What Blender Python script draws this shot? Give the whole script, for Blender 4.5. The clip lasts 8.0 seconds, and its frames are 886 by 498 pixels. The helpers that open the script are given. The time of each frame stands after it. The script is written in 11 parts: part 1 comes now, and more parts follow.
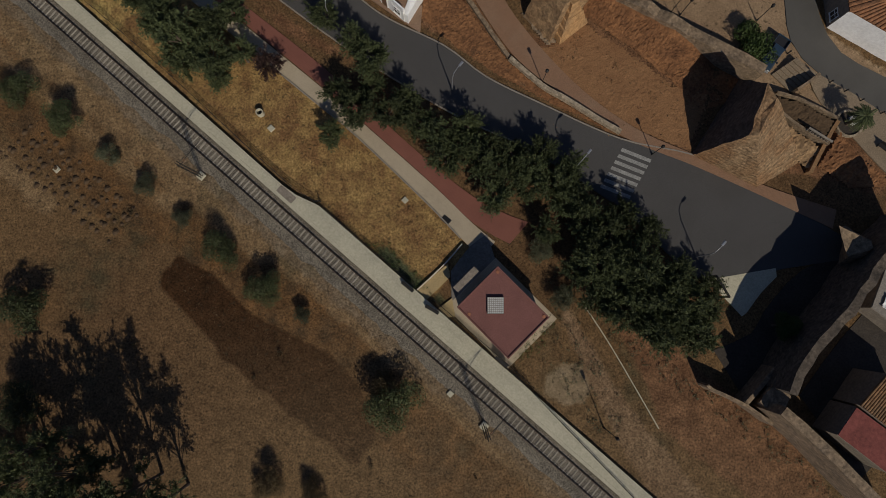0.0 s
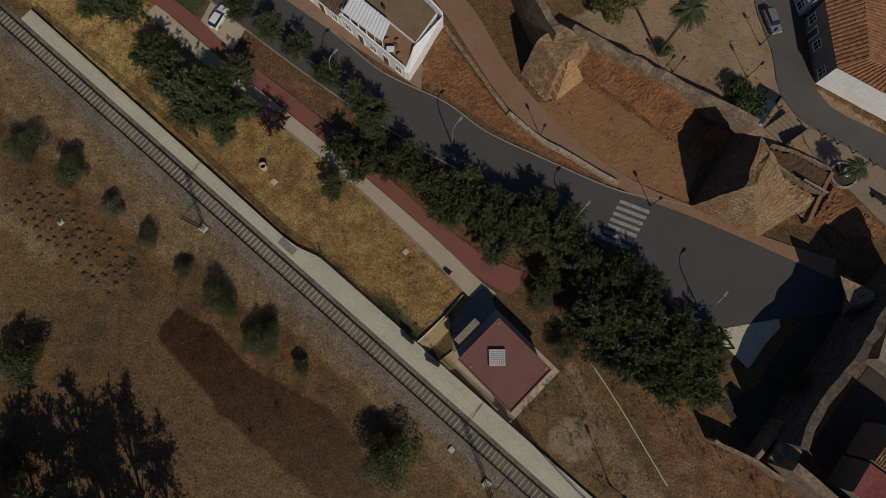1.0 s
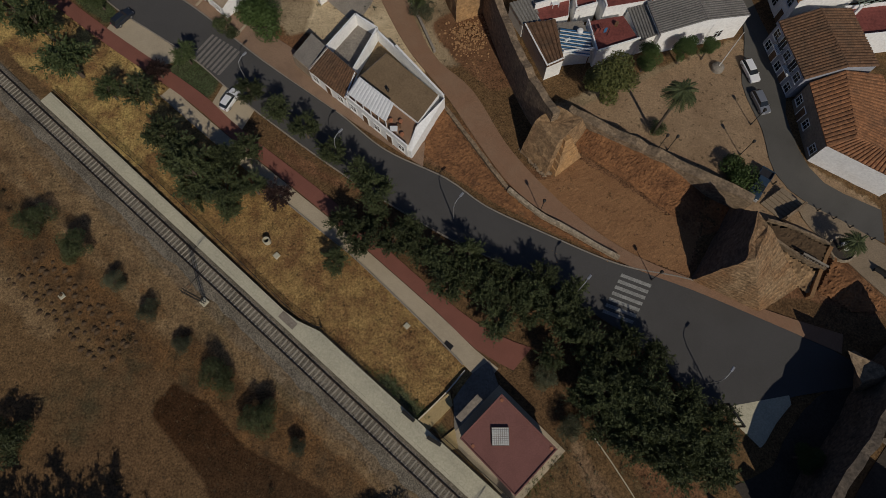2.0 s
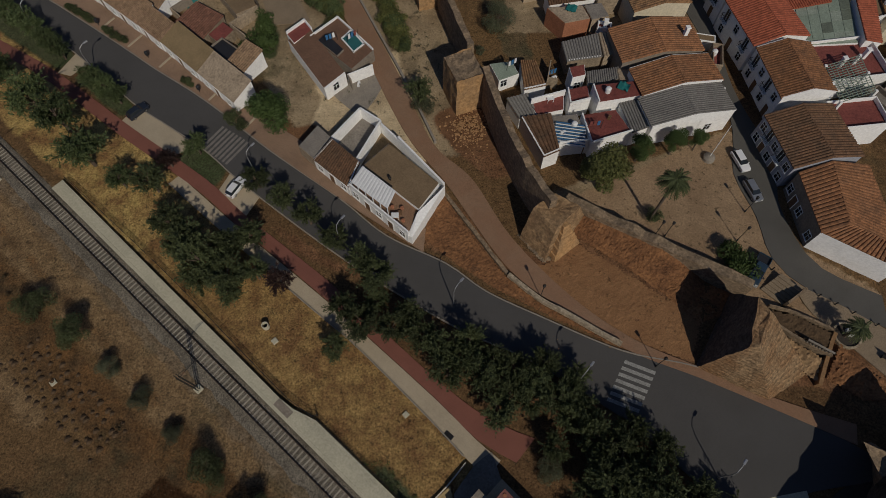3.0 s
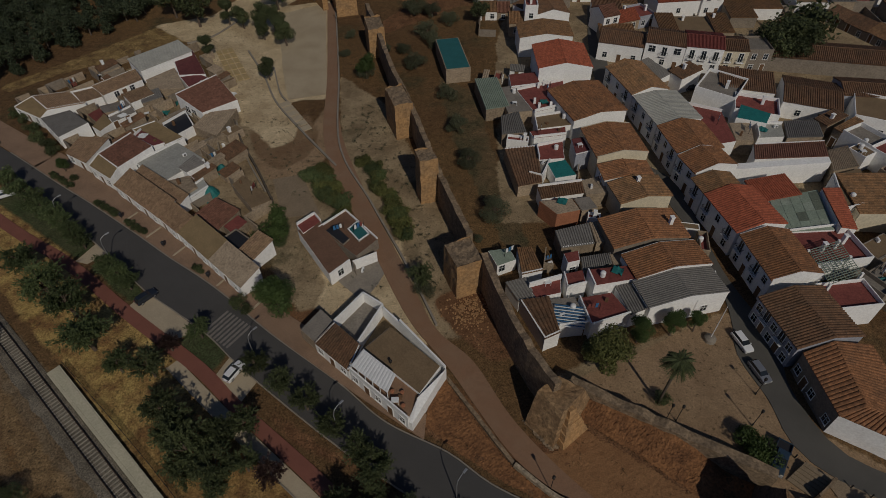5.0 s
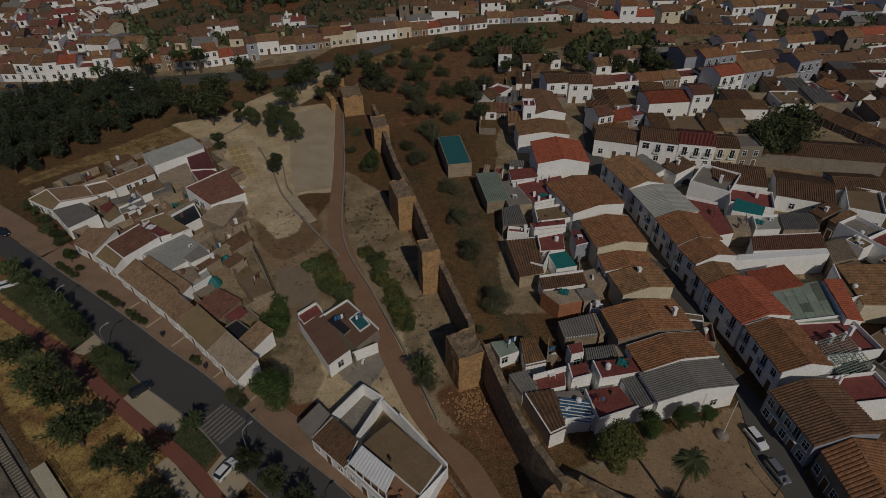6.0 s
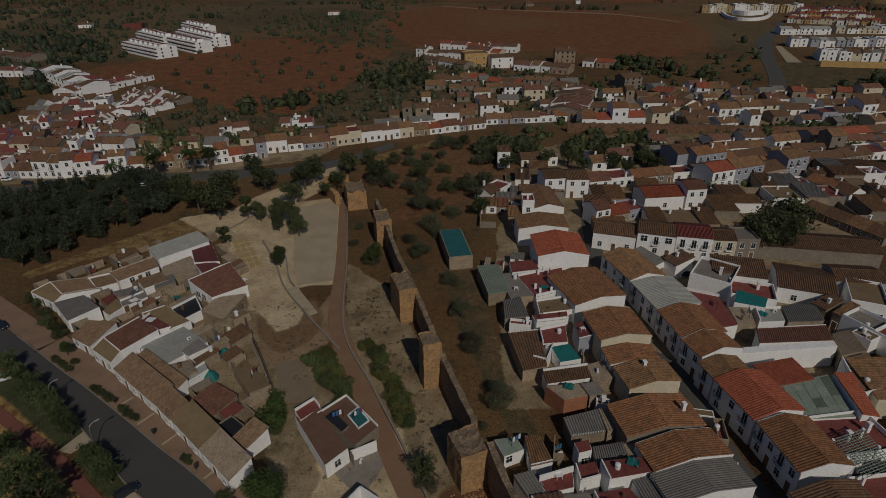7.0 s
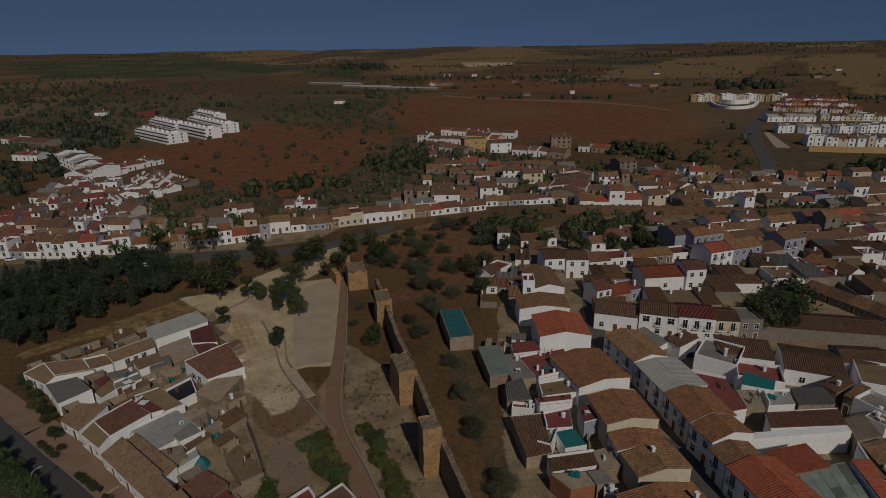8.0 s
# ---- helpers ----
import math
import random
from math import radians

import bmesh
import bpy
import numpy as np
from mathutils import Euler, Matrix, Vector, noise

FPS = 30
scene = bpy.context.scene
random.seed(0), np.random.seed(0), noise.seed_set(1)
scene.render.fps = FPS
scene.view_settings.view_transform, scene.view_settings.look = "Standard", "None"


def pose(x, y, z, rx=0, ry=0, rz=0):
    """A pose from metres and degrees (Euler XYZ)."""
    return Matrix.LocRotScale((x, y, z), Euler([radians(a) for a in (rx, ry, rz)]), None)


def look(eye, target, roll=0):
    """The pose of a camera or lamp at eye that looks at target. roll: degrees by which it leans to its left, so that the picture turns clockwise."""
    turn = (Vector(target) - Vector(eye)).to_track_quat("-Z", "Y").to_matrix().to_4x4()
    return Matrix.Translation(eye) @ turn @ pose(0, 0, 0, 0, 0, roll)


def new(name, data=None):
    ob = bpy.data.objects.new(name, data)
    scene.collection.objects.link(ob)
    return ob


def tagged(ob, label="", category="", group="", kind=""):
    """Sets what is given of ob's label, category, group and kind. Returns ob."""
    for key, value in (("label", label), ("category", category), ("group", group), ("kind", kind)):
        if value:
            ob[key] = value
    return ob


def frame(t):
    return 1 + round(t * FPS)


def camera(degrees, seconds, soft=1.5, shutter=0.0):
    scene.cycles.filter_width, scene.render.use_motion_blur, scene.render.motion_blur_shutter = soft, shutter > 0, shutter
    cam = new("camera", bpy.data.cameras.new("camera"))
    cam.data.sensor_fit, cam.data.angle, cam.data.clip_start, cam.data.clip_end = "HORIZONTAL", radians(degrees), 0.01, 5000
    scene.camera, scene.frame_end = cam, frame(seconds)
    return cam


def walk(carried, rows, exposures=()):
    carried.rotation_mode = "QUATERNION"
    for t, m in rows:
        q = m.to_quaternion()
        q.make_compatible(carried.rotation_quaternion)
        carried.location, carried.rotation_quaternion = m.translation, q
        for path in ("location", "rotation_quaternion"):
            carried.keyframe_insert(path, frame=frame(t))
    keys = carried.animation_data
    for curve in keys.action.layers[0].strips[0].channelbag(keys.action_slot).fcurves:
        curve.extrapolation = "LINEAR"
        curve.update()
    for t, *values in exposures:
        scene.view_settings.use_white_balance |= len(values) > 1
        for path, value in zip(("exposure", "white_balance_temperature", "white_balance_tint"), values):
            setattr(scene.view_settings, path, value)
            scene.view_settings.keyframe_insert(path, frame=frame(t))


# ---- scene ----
cam = camera(75.24, 8.0, soft=0.45)
EYE = 70.0
# seconds, tilt from straight down, roll, yaw: the drone hovers and its gimbal tilts up
TILTS = [
    (0, 5.10, 0.27, -0.00),
    (0.5, 7.17, 0.28, -0.04),
    (1, 10.21, 0.35, -0.16),
    (1.2, 11.48, 0.37, -0.07),
    (2.3, 20.08, 0.51, -0.13),
    (2.5, 21.77, 0.49, -0.12),
    (3, 26.02, 0.48, -0.03),
    (3.5, 30.44, 0.49, -0.01),
    (4, 34.98, 0.55, -0.11),
    (4.5, 39.53, 0.67, -0.19),
    (4.7, 41.35, 0.72, -0.28),
    (5.8, 51.26, 0.84, -0.07),
    (6, 53.07, 0.81, -0.04),
    (6.5, 57.66, 0.89, -0.02),
    (7, 62.23, 0.94, 0.04),
    (7.5, 66.79, 0.89, 0.09),
    (8, 70.20, 0.94, 0.10),
]
EXPOSURES = [(0.0, -0.67), (1.0, -0.7), (2.5, -0.83), (3.5, -1.03), (4.5, -1.28), (6.0, -1.44), (8.0, -1.49)]
walk(cam, [(t, pose(0, 0, EYE, a, b, c)) for t, a, b, c in TILTS], EXPOSURES)

# ---- sky and sun ----
SUN_EL, SUN_AZ = 39.0, math.atan2(0.35, -0.937)
world = bpy.data.worlds.new("world")
scene.world = world
world.use_nodes = True
wn = world.node_tree.nodes
sky = wn.new("ShaderNodeTexSky")
sky.sky_type, sky.sun_disc = "NISHITA", False
sky.sun_elevation, sky.sun_rotation = radians(SUN_EL), SUN_AZ
sky.altitude, sky.air_density, sky.dust_density, sky.ozone_density = 100, 1.0, 0.6, 3.0
# the clear air shows the deep blue of the higher sky down to the horizon
sc = wn.new("ShaderNodeTexCoord")
lift = wn.new("ShaderNodeVectorMath")
lift.operation = "ADD"
lift.inputs[1].default_value = (0, 0, 0.30)
world.node_tree.links.new(sc.outputs["Generated"], lift.inputs[0])
world.node_tree.links.new(lift.outputs[0], sky.inputs[0])
tint = wn.new("ShaderNodeMix")
tint.data_type, tint.blend_type = "RGBA", "MULTIPLY"
tint.inputs[0].default_value, tint.inputs[7].default_value = 1.0, (0.93, 0.94, 1.04, 1)
world.node_tree.links.new(sky.outputs[0], tint.inputs[6])
world.node_tree.links.new(tint.outputs[2], wn["Background"].inputs[0])
wn["Background"].inputs[1].default_value = 0.076
sun = new("sun", bpy.data.lights.new("sun", "SUN"))
sun.data.energy, sun.data.angle, sun.data.color = 3.9, radians(0.53), (1.0, 0.93, 0.82)
to_sun = Vector((0.35, -0.937, math.tan(radians(SUN_EL))))
sun.matrix_world = look(to_sun * 100, (0, 0, 0))

# ---- materials ----
def mat(name, color, rough=0.9, vary=0.35, fine=6.0, coarse=0.35, bump=0.25, metal=0.0, each=0.0, stripe=None, second=None, spec=0.3, cells=0.0):
    """A surface with grain and stains at two scales. stripe: (axis, period, depth) lines in the thing's own space; second: a colour for the stains."""
    m = bpy.data.materials.new(name)
    m.use_nodes = True
    n, l = m.node_tree.nodes, m.node_tree.links
    b = n["Principled BSDF"]
    b.inputs["Roughness"].default_value, b.inputs["Metallic"].default_value = rough, metal
    b.inputs["Specular IOR Level"].default_value = spec
    geo = n.new("ShaderNodeNewGeometry")
    tex = []
    for s, d in ((fine, 4), (coarse, 5)):
        t = n.new("ShaderNodeTexNoise")
        t.inputs["Scale"].default_value, t.inputs["Detail"].default_value, t.inputs["Roughness"].default_value = s, d, 0.62
        l.new(geo.outputs["Position"], t.inputs["Vector"])
        tex.append(t)
    mix = n.new("ShaderNodeMix")
    mix.data_type = "RGBA"
    mix.inputs[6].default_value = (*color, 1)
    mix.inputs[7].default_value = (*(second or [c * 0.55 for c in color]), 1)
    ramp = n.new("ShaderNodeMapRange")
    ramp.inputs[1].default_value, ramp.inputs[2].default_value = 0.42, 0.72
    l.new(tex[1].outputs[0], ramp.inputs[0])
    amount = n.new("ShaderNodeMath")
    amount.operation = "MULTIPLY"
    amount.inputs[1].default_value = min(1.0, vary * 1.6)
    l.new(ramp.outputs[0], amount.inputs[0])
    l.new(amount.outputs[0], mix.inputs[0])
    hsv = n.new("ShaderNodeHueSaturation")
    l.new(mix.outputs[2], hsv.inputs["Color"])
    val = n.new("ShaderNodeMapRange")
    val.inputs[1].default_value, val.inputs[2].default_value = 0.3, 0.7
    val.inputs[3].default_value, val.inputs[4].default_value = 1 - vary * 0.8, 1 + vary * 0.8
    l.new(tex[0].outputs[0], val.inputs[0])
    value = val.outputs[0]
    if each:
        info = n.new("ShaderNodeObjectInfo")
        r = n.new("ShaderNodeMapRange")
        r.inputs[3].default_value, r.inputs[4].default_value = 1 - each, 1 + each
        l.new(info.outputs["Random"], r.inputs[0])
        k = n.new("ShaderNodeMath")
        k.operation = "MULTIPLY"
        l.new(value, k.inputs[0])
        l.new(r.outputs[0], k.inputs[1])
        value = k.outputs[0]
    if cells:
        vo = n.new("ShaderNodeTexVoronoi")
        vo.inputs["Scale"].default_value = cells
        l.new(geo.outputs["Position"], vo.inputs["Vector"])
        r = n.new("ShaderNodeMapRange")
        r.inputs[3].default_value, r.inputs[4].default_value = 0.7, 1.3
        l.new(vo.outputs["Color"], r.inputs[0])
        k = n.new("ShaderNodeMath")
        k.operation = "MULTIPLY"
        l.new(value, k.inputs[0])
        l.new(r.outputs[0], k.inputs[1])
        value = k.outputs[0]
    height = tex[0].outputs[0]
    if stripe:
        axis, period, depth = stripe
        tc = n.new("ShaderNodeTexCoord")
        w = n.new("ShaderNodeTexWave")
        w.bands_direction, w.wave_profile = axis, "SAW"
        w.inputs["Scale"].default_value = 0.314 / period
        w.inputs["Distortion"].default_value, w.inputs["Detail"].default_value = 0.6, 2.0
        w.inputs["Detail Scale"].default_value = 2.0
        l.new(tc.outputs["Object"], w.inputs["Vector"])
        r = n.new("ShaderNodeMapRange")
        r.inputs[3].default_value, r.inputs[4].default_value = 1 - depth, 1 + depth * 0.5
        l.new(w.outputs["Fac"], r.inputs[0])
        k = n.new("ShaderNodeMath")
        k.operation = "MULTIPLY"
        l.new(value, k.inputs[0])
        l.new(r.outputs[0], k.inputs[1])
        value = k.outputs[0]
    l.new(value, hsv.inputs["Value"])
    l.new(hsv.outputs[0], b.inputs["Base Color"])
    if bump:
        bm = n.new("ShaderNodeBump")
        bm.inputs["Strength"].default_value, bm.inputs["Distance"].default_value = bump, 0.08
        l.new(height, bm.inputs["Height"])
        l.new(bm.outputs[0], b.inputs["Normal"])
    return m


def leaf_mat(name, color, light):
    """Leaves: colour by clump, a little light shining through."""
    m = bpy.data.materials.new(name)
    m.use_nodes = True
    n, l = m.node_tree.nodes, m.node_tree.links
    b = n["Principled BSDF"]
    b.inputs["Roughness"].default_value, b.inputs["Specular IOR Level"].default_value = 0.6, 0.25
    geo, info = n.new("ShaderNodeNewGeometry"), n.new("ShaderNodeObjectInfo")
    mix = n.new("ShaderNodeMix")
    mix.data_type = "RGBA"
    mix.inputs[6].default_value, mix.inputs[7].default_value = (*color, 1), (*light, 1)
    l.new(geo.outputs["Random Per Island"], mix.inputs[0])
    hsv = n.new("ShaderNodeHueSaturation")
    r = n.new("ShaderNodeMapRange")
    r.inputs[3].default_value, r.inputs[4].default_value = 0.7, 1.3
    l.new(info.outputs["Random"], r.inputs[0])
    l.new(r.outputs[0], hsv.inputs["Value"])
    l.new(mix.outputs[2], hsv.inputs["Color"])
    l.new(hsv.outputs[0], b.inputs["Base Color"])
    tr = n.new("ShaderNodeBsdfTranslucent")
    l.new(hsv.outputs[0], tr.inputs["Color"])
    ms = n.new("ShaderNodeMixShader")
    ms.inputs[0].default_value = 0.35
    l.new(b.outputs[0], ms.inputs[1])
    l.new(tr.outputs[0], ms.inputs[2])
    l.new(ms.outputs[0], n["Material Output"].inputs["Surface"])
    return m


def glass_mat():
    m = bpy.data.materials.new("window_glass")
    m.use_nodes = True
    b = m.node_tree.nodes["Principled BSDF"]
    b.inputs["Base Color"].default_value = (0.02, 0.025, 0.03, 1)
    b.inputs["Roughness"].default_value, b.inputs["Specular IOR Level"].default_value = 0.08, 0.6
    return m


WHITE = mat("limewash", (0.84, 0.83, 0.80), 0.85, 0.13, 3.0, 0.5, 0.15, second=(0.56, 0.53, 0.48))
CREAM = mat("cream_render", (0.64, 0.56, 0.41), 0.88, 0.18, 3.0, 0.5, 0.15)
GREYWALL = mat("bare_render", (0.25, 0.21, 0.165), 0.92, 0.3, 3.0, 0.6, 0.3)
BLUEWALL = mat("blue_grey_render", (0.34, 0.35, 0.39), 0.88, 0.2, 3.0, 0.5, 0.15)
OCHRE = mat("ochre_render", (0.52, 0.33, 0.13), 0.9, 0.3, 3.0, 0.4, 0.25)
DUSKY = mat("dusky_old_brick", (0.19, 0.105, 0.062), 0.93, 0.45, 3.0, 0.3, 0.4, second=(0.115, 0.07, 0.045), cells=1.6)
BRICKRED = mat("bare_brick", (0.36, 0.15, 0.08), 0.9, 0.3, 5.0, 0.7, 0.3)
TILE_BROWN = mat("brown_roof_tiles", (0.16, 0.087, 0.048), 0.9, 0.42, 5.0, 0.5, 0.4, each=0.18, second=(0.085, 0.06, 0.04), cells=2.6)
TILE_ORANGE = mat("orange_roof_tiles", (0.25, 0.115, 0.053), 0.9, 0.5, 5.0, 0.5, 0.4, each=0.15, second=(0.14, 0.075, 0.042), cells=2.6)
TILE_RED = mat("red_roof_tiles", (0.31, 0.086, 0.045), 0.85, 0.28, 5.0, 0.5, 0.35, each=0.12, cells=2.6)
TILE_DUST = mat("dusty_brown_roof", (0.26, 0.17, 0.102), 0.92, 0.34, 6.0, 0.5, 0.3, each=0.15, second=(0.15, 0.094, 0.058), cells=3.0)
TILE_REDBROWN = mat("red_brown_roof", (0.195, 0.092, 0.06), 0.88, 0.3, 5.0, 0.5, 0.3, each=0.1, cells=2.6)
TILE_OCHRE = mat("weathered_ochre_tiles", (0.24, 0.13, 0.062), 0.92, 0.5, 6.0, 0.7, 0.4, each=0.15, second=(0.11, 0.075, 0.045), cells=2.6)
SHEET_GREY = mat("fibre_cement_sheet", (0.19, 0.178, 0.16), 0.9, 0.35, 4.0, 0.4, 0.3, each=0.12, second=(0.12, 0.11, 0.10))
SHEET_PALE = mat("pale_sheet_roof", (0.38, 0.375, 0.335), 0.85, 0.25, 4.0, 0.4, 0.2, each=0.1)
SHEET_GREEN = mat("faded_green_sheet", (0.25, 0.30, 0.235), 0.8, 0.3, 4.0, 0.5, 0.2, each=0.1)
SHEET_DULL = mat("dull_green_sheet", (0.13, 0.15, 0.115), 0.8, 0.3, 4.0, 0.5, 0.2)
SHEET_PALEGREEN = mat("pale_green_sheet", (0.27, 0.31, 0.25), 0.8, 0.3, 4.0, 0.5, 0.2)
SHEET_TEAL = mat("teal_metal_roof", (0.03, 0.13, 0.13), 0.6, 0.2, 4.0, 0.5, 0.1)
SHEET_WHITE = mat("white_awning_sheet", (0.72, 0.72, 0.70), 0.6, 0.12, 4.0, 0.5, 0.1)
FLOOR_RED = mat("red_terrace_paint", (0.215, 0.062, 0.05), 0.85, 0.35, 3.0, 0.6, 0.2, each=0.15)
FLOOR_MAROON = mat("maroon_roof_paint", (0.155, 0.048, 0.046), 0.88, 0.25, 3.0, 0.6, 0.15, each=0.1)
DUSTY = mat("dusty_render", (0.33, 0.257, 0.178), 0.93, 0.4, 3.0, 0.7, 0.3, each=0.2, second=(0.19, 0.145, 0.1))
FLOOR_BROWN = mat("red_brown_roof_paint", (0.165, 0.092, 0.058), 0.9, 0.25, 5.0, 0.5, 0.2)
FLOOR_OLIVE = mat("olive_tan_screed", (0.25, 0.178, 0.092), 0.92, 0.25, 5.0, 0.5, 0.2)
# Shade of the yards is put into this colour; planter soil uses it too.
SHADED_DARKSOIL = mat("damp_dark_soil", (0.055, 0.045, 0.036), 0.95, 0.4, 4.0, 0.5, 0.5)
DUG = mat("dug_earth", (0.105, 0.066, 0.035), 0.95, 0.4, 4.0, 0.5, 0.5)
# Shade is put into this stone's colour; the plot wall is plainly dark.
SHADED_DARKSTONE = mat("blackened_old_stone", (0.115, 0.09, 0.066), 0.95, 0.5, 3.0, 0.6, 0.8, second=(0.06, 0.05, 0.04), cells=2.6)
FLOOR_TAN = mat("tan_roof_screed", (0.21, 0.145, 0.082), 0.92, 0.25, 5.0, 0.4, 0.2)
FLOOR_GREY = mat("grey_screed", (0.215, 0.19, 0.16), 0.92, 0.35, 4.0, 0.5, 0.3, each=0.15)
STATION_ROOF = mat("station_roof_red", (0.205, 0.09, 0.074), 0.9, 0.22, 8.0, 0.4, 0.2)
CONCRETE = mat("platform_concrete", (0.49, 0.45, 0.325), 0.9, 0.2, 5.0, 0.3, 0.2)
YELLOWPAVE = mat("ochre_paving", (0.42, 0.31, 0.15), 0.9, 0.2, 5.0, 0.5, 0.2)
ASPHALT = mat("asphalt", (0.078, 0.074, 0.07), 0.92, 0.25, 14.0, 0.12, 0.25, second=(0.05, 0.047, 0.043))
ASPHALT_OLD = mat("street_asphalt", (0.1, 0.094, 0.083), 0.92, 0.25, 20.0, 0.2, 0.25)
REDPATH = mat("red_cycle_path", (0.215, 0.085, 0.06), 0.9, 0.22, 12.0, 0.3, 0.2)
PATHPALE = mat("pale_path", (0.42, 0.345, 0.24), 0.92, 0.2, 8.0, 0.3, 0.2)
DUSTYPAVE = mat("dusty_tan_paving", (0.25, 0.19, 0.125), 0.92, 0.3, 6.0, 0.4, 0.3, second=(0.17, 0.125, 0.08))
FORECOURT = mat("pale_forecourt_concrete", (0.43, 0.35, 0.235), 0.92, 0.4, 4.0, 0.15, 0.2, second=(0.30, 0.23, 0.145))
BRICKPAVE = mat("brick_paving", (0.245, 0.14, 0.083), 0.92, 0.3, 9.0, 0.2, 0.3, second=(0.27, 0.19, 0.125))
PINKPAVE = mat("dusty_pink_paving", (0.275, 0.178, 0.116), 0.92, 0.35, 8.0, 0.3, 0.3, second=(0.165, 0.105, 0.068))
KERB = mat("kerb_stone", (0.27, 0.235, 0.19), 0.9, 0.25, 6.0, 0.8, 0.2)
PAINT = mat("road_paint", (0.30, 0.295, 0.27), 0.85, 0.5, 14.0, 1.5, 0.1)
PAINT_WORN = mat("worn_road_paint", (0.20, 0.18, 0.16), 0.9, 0.4, 10.0, 1.5, 0.1, second=(0.12, 0.11, 0.10))
TAPIA = mat("rammed_earth", (0.40, 0.235, 0.105), 0.95, 0.4, 2.2, 0.35, 0.7, second=(0.20, 0.14, 0.085), stripe=("Z", 0.8, 0.08))
STONE = mat("old_wall_stone", (0.235, 0.168, 0.105), 0.95, 0.45, 3.0, 0.6, 0.8, second=(0.13, 0.10, 0.07), cells=2.6)
PALESTONE = mat("pale_rubble_stone", (0.36, 0.29, 0.20), 0.95, 0.4, 3.0, 0.8, 0.8, second=(0.2, 0.155, 0.105), cells=3.4)
SANDY = mat("layered_sandy_earth", (0.29, 0.185, 0.095), 0.95, 0.45, 2.5, 0.5, 0.8, second=(0.16, 0.09, 0.045), cells=2.0)
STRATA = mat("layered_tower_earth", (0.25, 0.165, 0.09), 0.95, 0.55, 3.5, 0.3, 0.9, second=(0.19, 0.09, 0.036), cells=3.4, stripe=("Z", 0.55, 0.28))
SAND_EARTH = mat("sandy_orange_earth", (0.262, 0.137, 0.062), 0.95, 0.35, 6.0, 0.3, 0.6, second=(0.175, 0.082, 0.036))
RED_EARTH = mat("red_earth", (0.222, 0.104, 0.044), 0.95, 0.55, 3.0, 0.35, 0.9, second=(0.115, 0.052, 0.024))
RUBBLE = mat("rubble_stone", (0.33, 0.19, 0.09), 0.95, 0.35, 4.0, 1.0, 0.5, each=0.35)
BALLAST = mat("ballast", (0.175, 0.15, 0.113), 0.95, 0.9, 7.0, 0.25, 1.0, cells=5.0)
SLEEPER = mat("concrete_sleeper", (0.31, 0.275, 0.215), 0.9, 0.25, 8.0, 0.6, 0.2, each=0.12)
RAIL = mat("rusty_rail", (0.09, 0.06, 0.045), 0.6, 0.3, 8.0, 0.8, 0.1, metal=0.4)
IRON = mat("dark_iron", (0.03, 0.028, 0.026), 0.6, 0.2, 8.0, 0.8, 0.1, metal=0.3)
STEEL = mat("galvanised_steel", (0.45, 0.45, 0.45), 0.45, 0.15, 8.0, 0.8, 0.05, metal=0.7)
BARK = mat("bark", (0.12, 0.09, 0.065), 0.95, 0.4, 8.0, 1.0, 0.6)
WOOD = mat("brown_wood", (0.17, 0.095, 0.05), 0.75, 0.3, 6.0, 0.6, 0.2)
PLASTIC_W = mat("white_plastic", (0.75, 0.75, 0.73), 0.5, 0.06, 4.0, 0.5, 0.0)
PLASTIC_D = mat("dark_plastic", (0.025, 0.025, 0.028), 0.5, 0.1, 4.0, 0.5, 0.0)
TEAL = mat("teal_tarpaulin", (0.02, 0.16, 0.15), 0.6, 0.25, 3.0, 0.8, 0.3)
BLUE = mat("blue_plastic", (0.05, 0.16, 0.32), 0.45, 0.15, 4.0, 0.8, 0.05)
CAR_WHITE = mat("white_car_paint", (0.75, 0.75, 0.75), 0.25, 0.04, 2.0, 0.5, 0.0, spec=0.6)
CAR_SILVER = mat("silver_car_paint", (0.30, 0.31, 0.33), 0.3, 0.04, 2.0, 0.5, 0.0, metal=0.5)
CAR_DARK = mat("dark_car_paint", (0.02, 0.025, 0.035), 0.25, 0.05, 2.0, 0.5, 0.0, spec=0.6)
CAR_BLUE = mat("blue_black_car_paint", (0.025, 0.045, 0.07), 0.3, 0.05, 2.0, 0.5, 0.0, spec=0.6)
TYRE = mat("tyre_rubber", (0.02, 0.02, 0.02), 0.9, 0.1, 5.0, 0.5, 0.0)
LAMPGLASS = mat("lamp_glass", (0.6, 0.6, 0.57), 0.3, 0.1, 5.0, 0.5, 0.0)
GLASS = glass_mat()
LEAF_DARK = leaf_mat("dark_leaves", (0.055, 0.07, 0.033), (0.12, 0.137, 0.057))
LEAF_MID = leaf_mat("mid_leaves", (0.055, 0.088, 0.026), (0.095, 0.135, 0.042))
LEAF_GREEN = leaf_mat("fresh_green_leaves", (0.06, 0.088, 0.034), (0.15, 0.18, 0.075))
LEAF_OLIVE = leaf_mat("olive_leaves", (0.07, 0.078, 0.045), (0.15, 0.155, 0.09))
LEAF_PINE = leaf_mat("conifer_needles", (0.042, 0.058, 0.032), (0.09, 0.108, 0.058))
LEAF_RED = leaf_mat("reddish_leaves", (0.05, 0.028, 0.024), (0.085, 0.05, 0.04))
LEAF_YELLOW = leaf_mat("yellow_green_leaves", (0.088, 0.098, 0.03), (0.19, 0.19, 0.065))
LEAF_DRY = leaf_mat("dry_leaves", (0.09, 0.068, 0.034), (0.15, 0.11, 0.055))

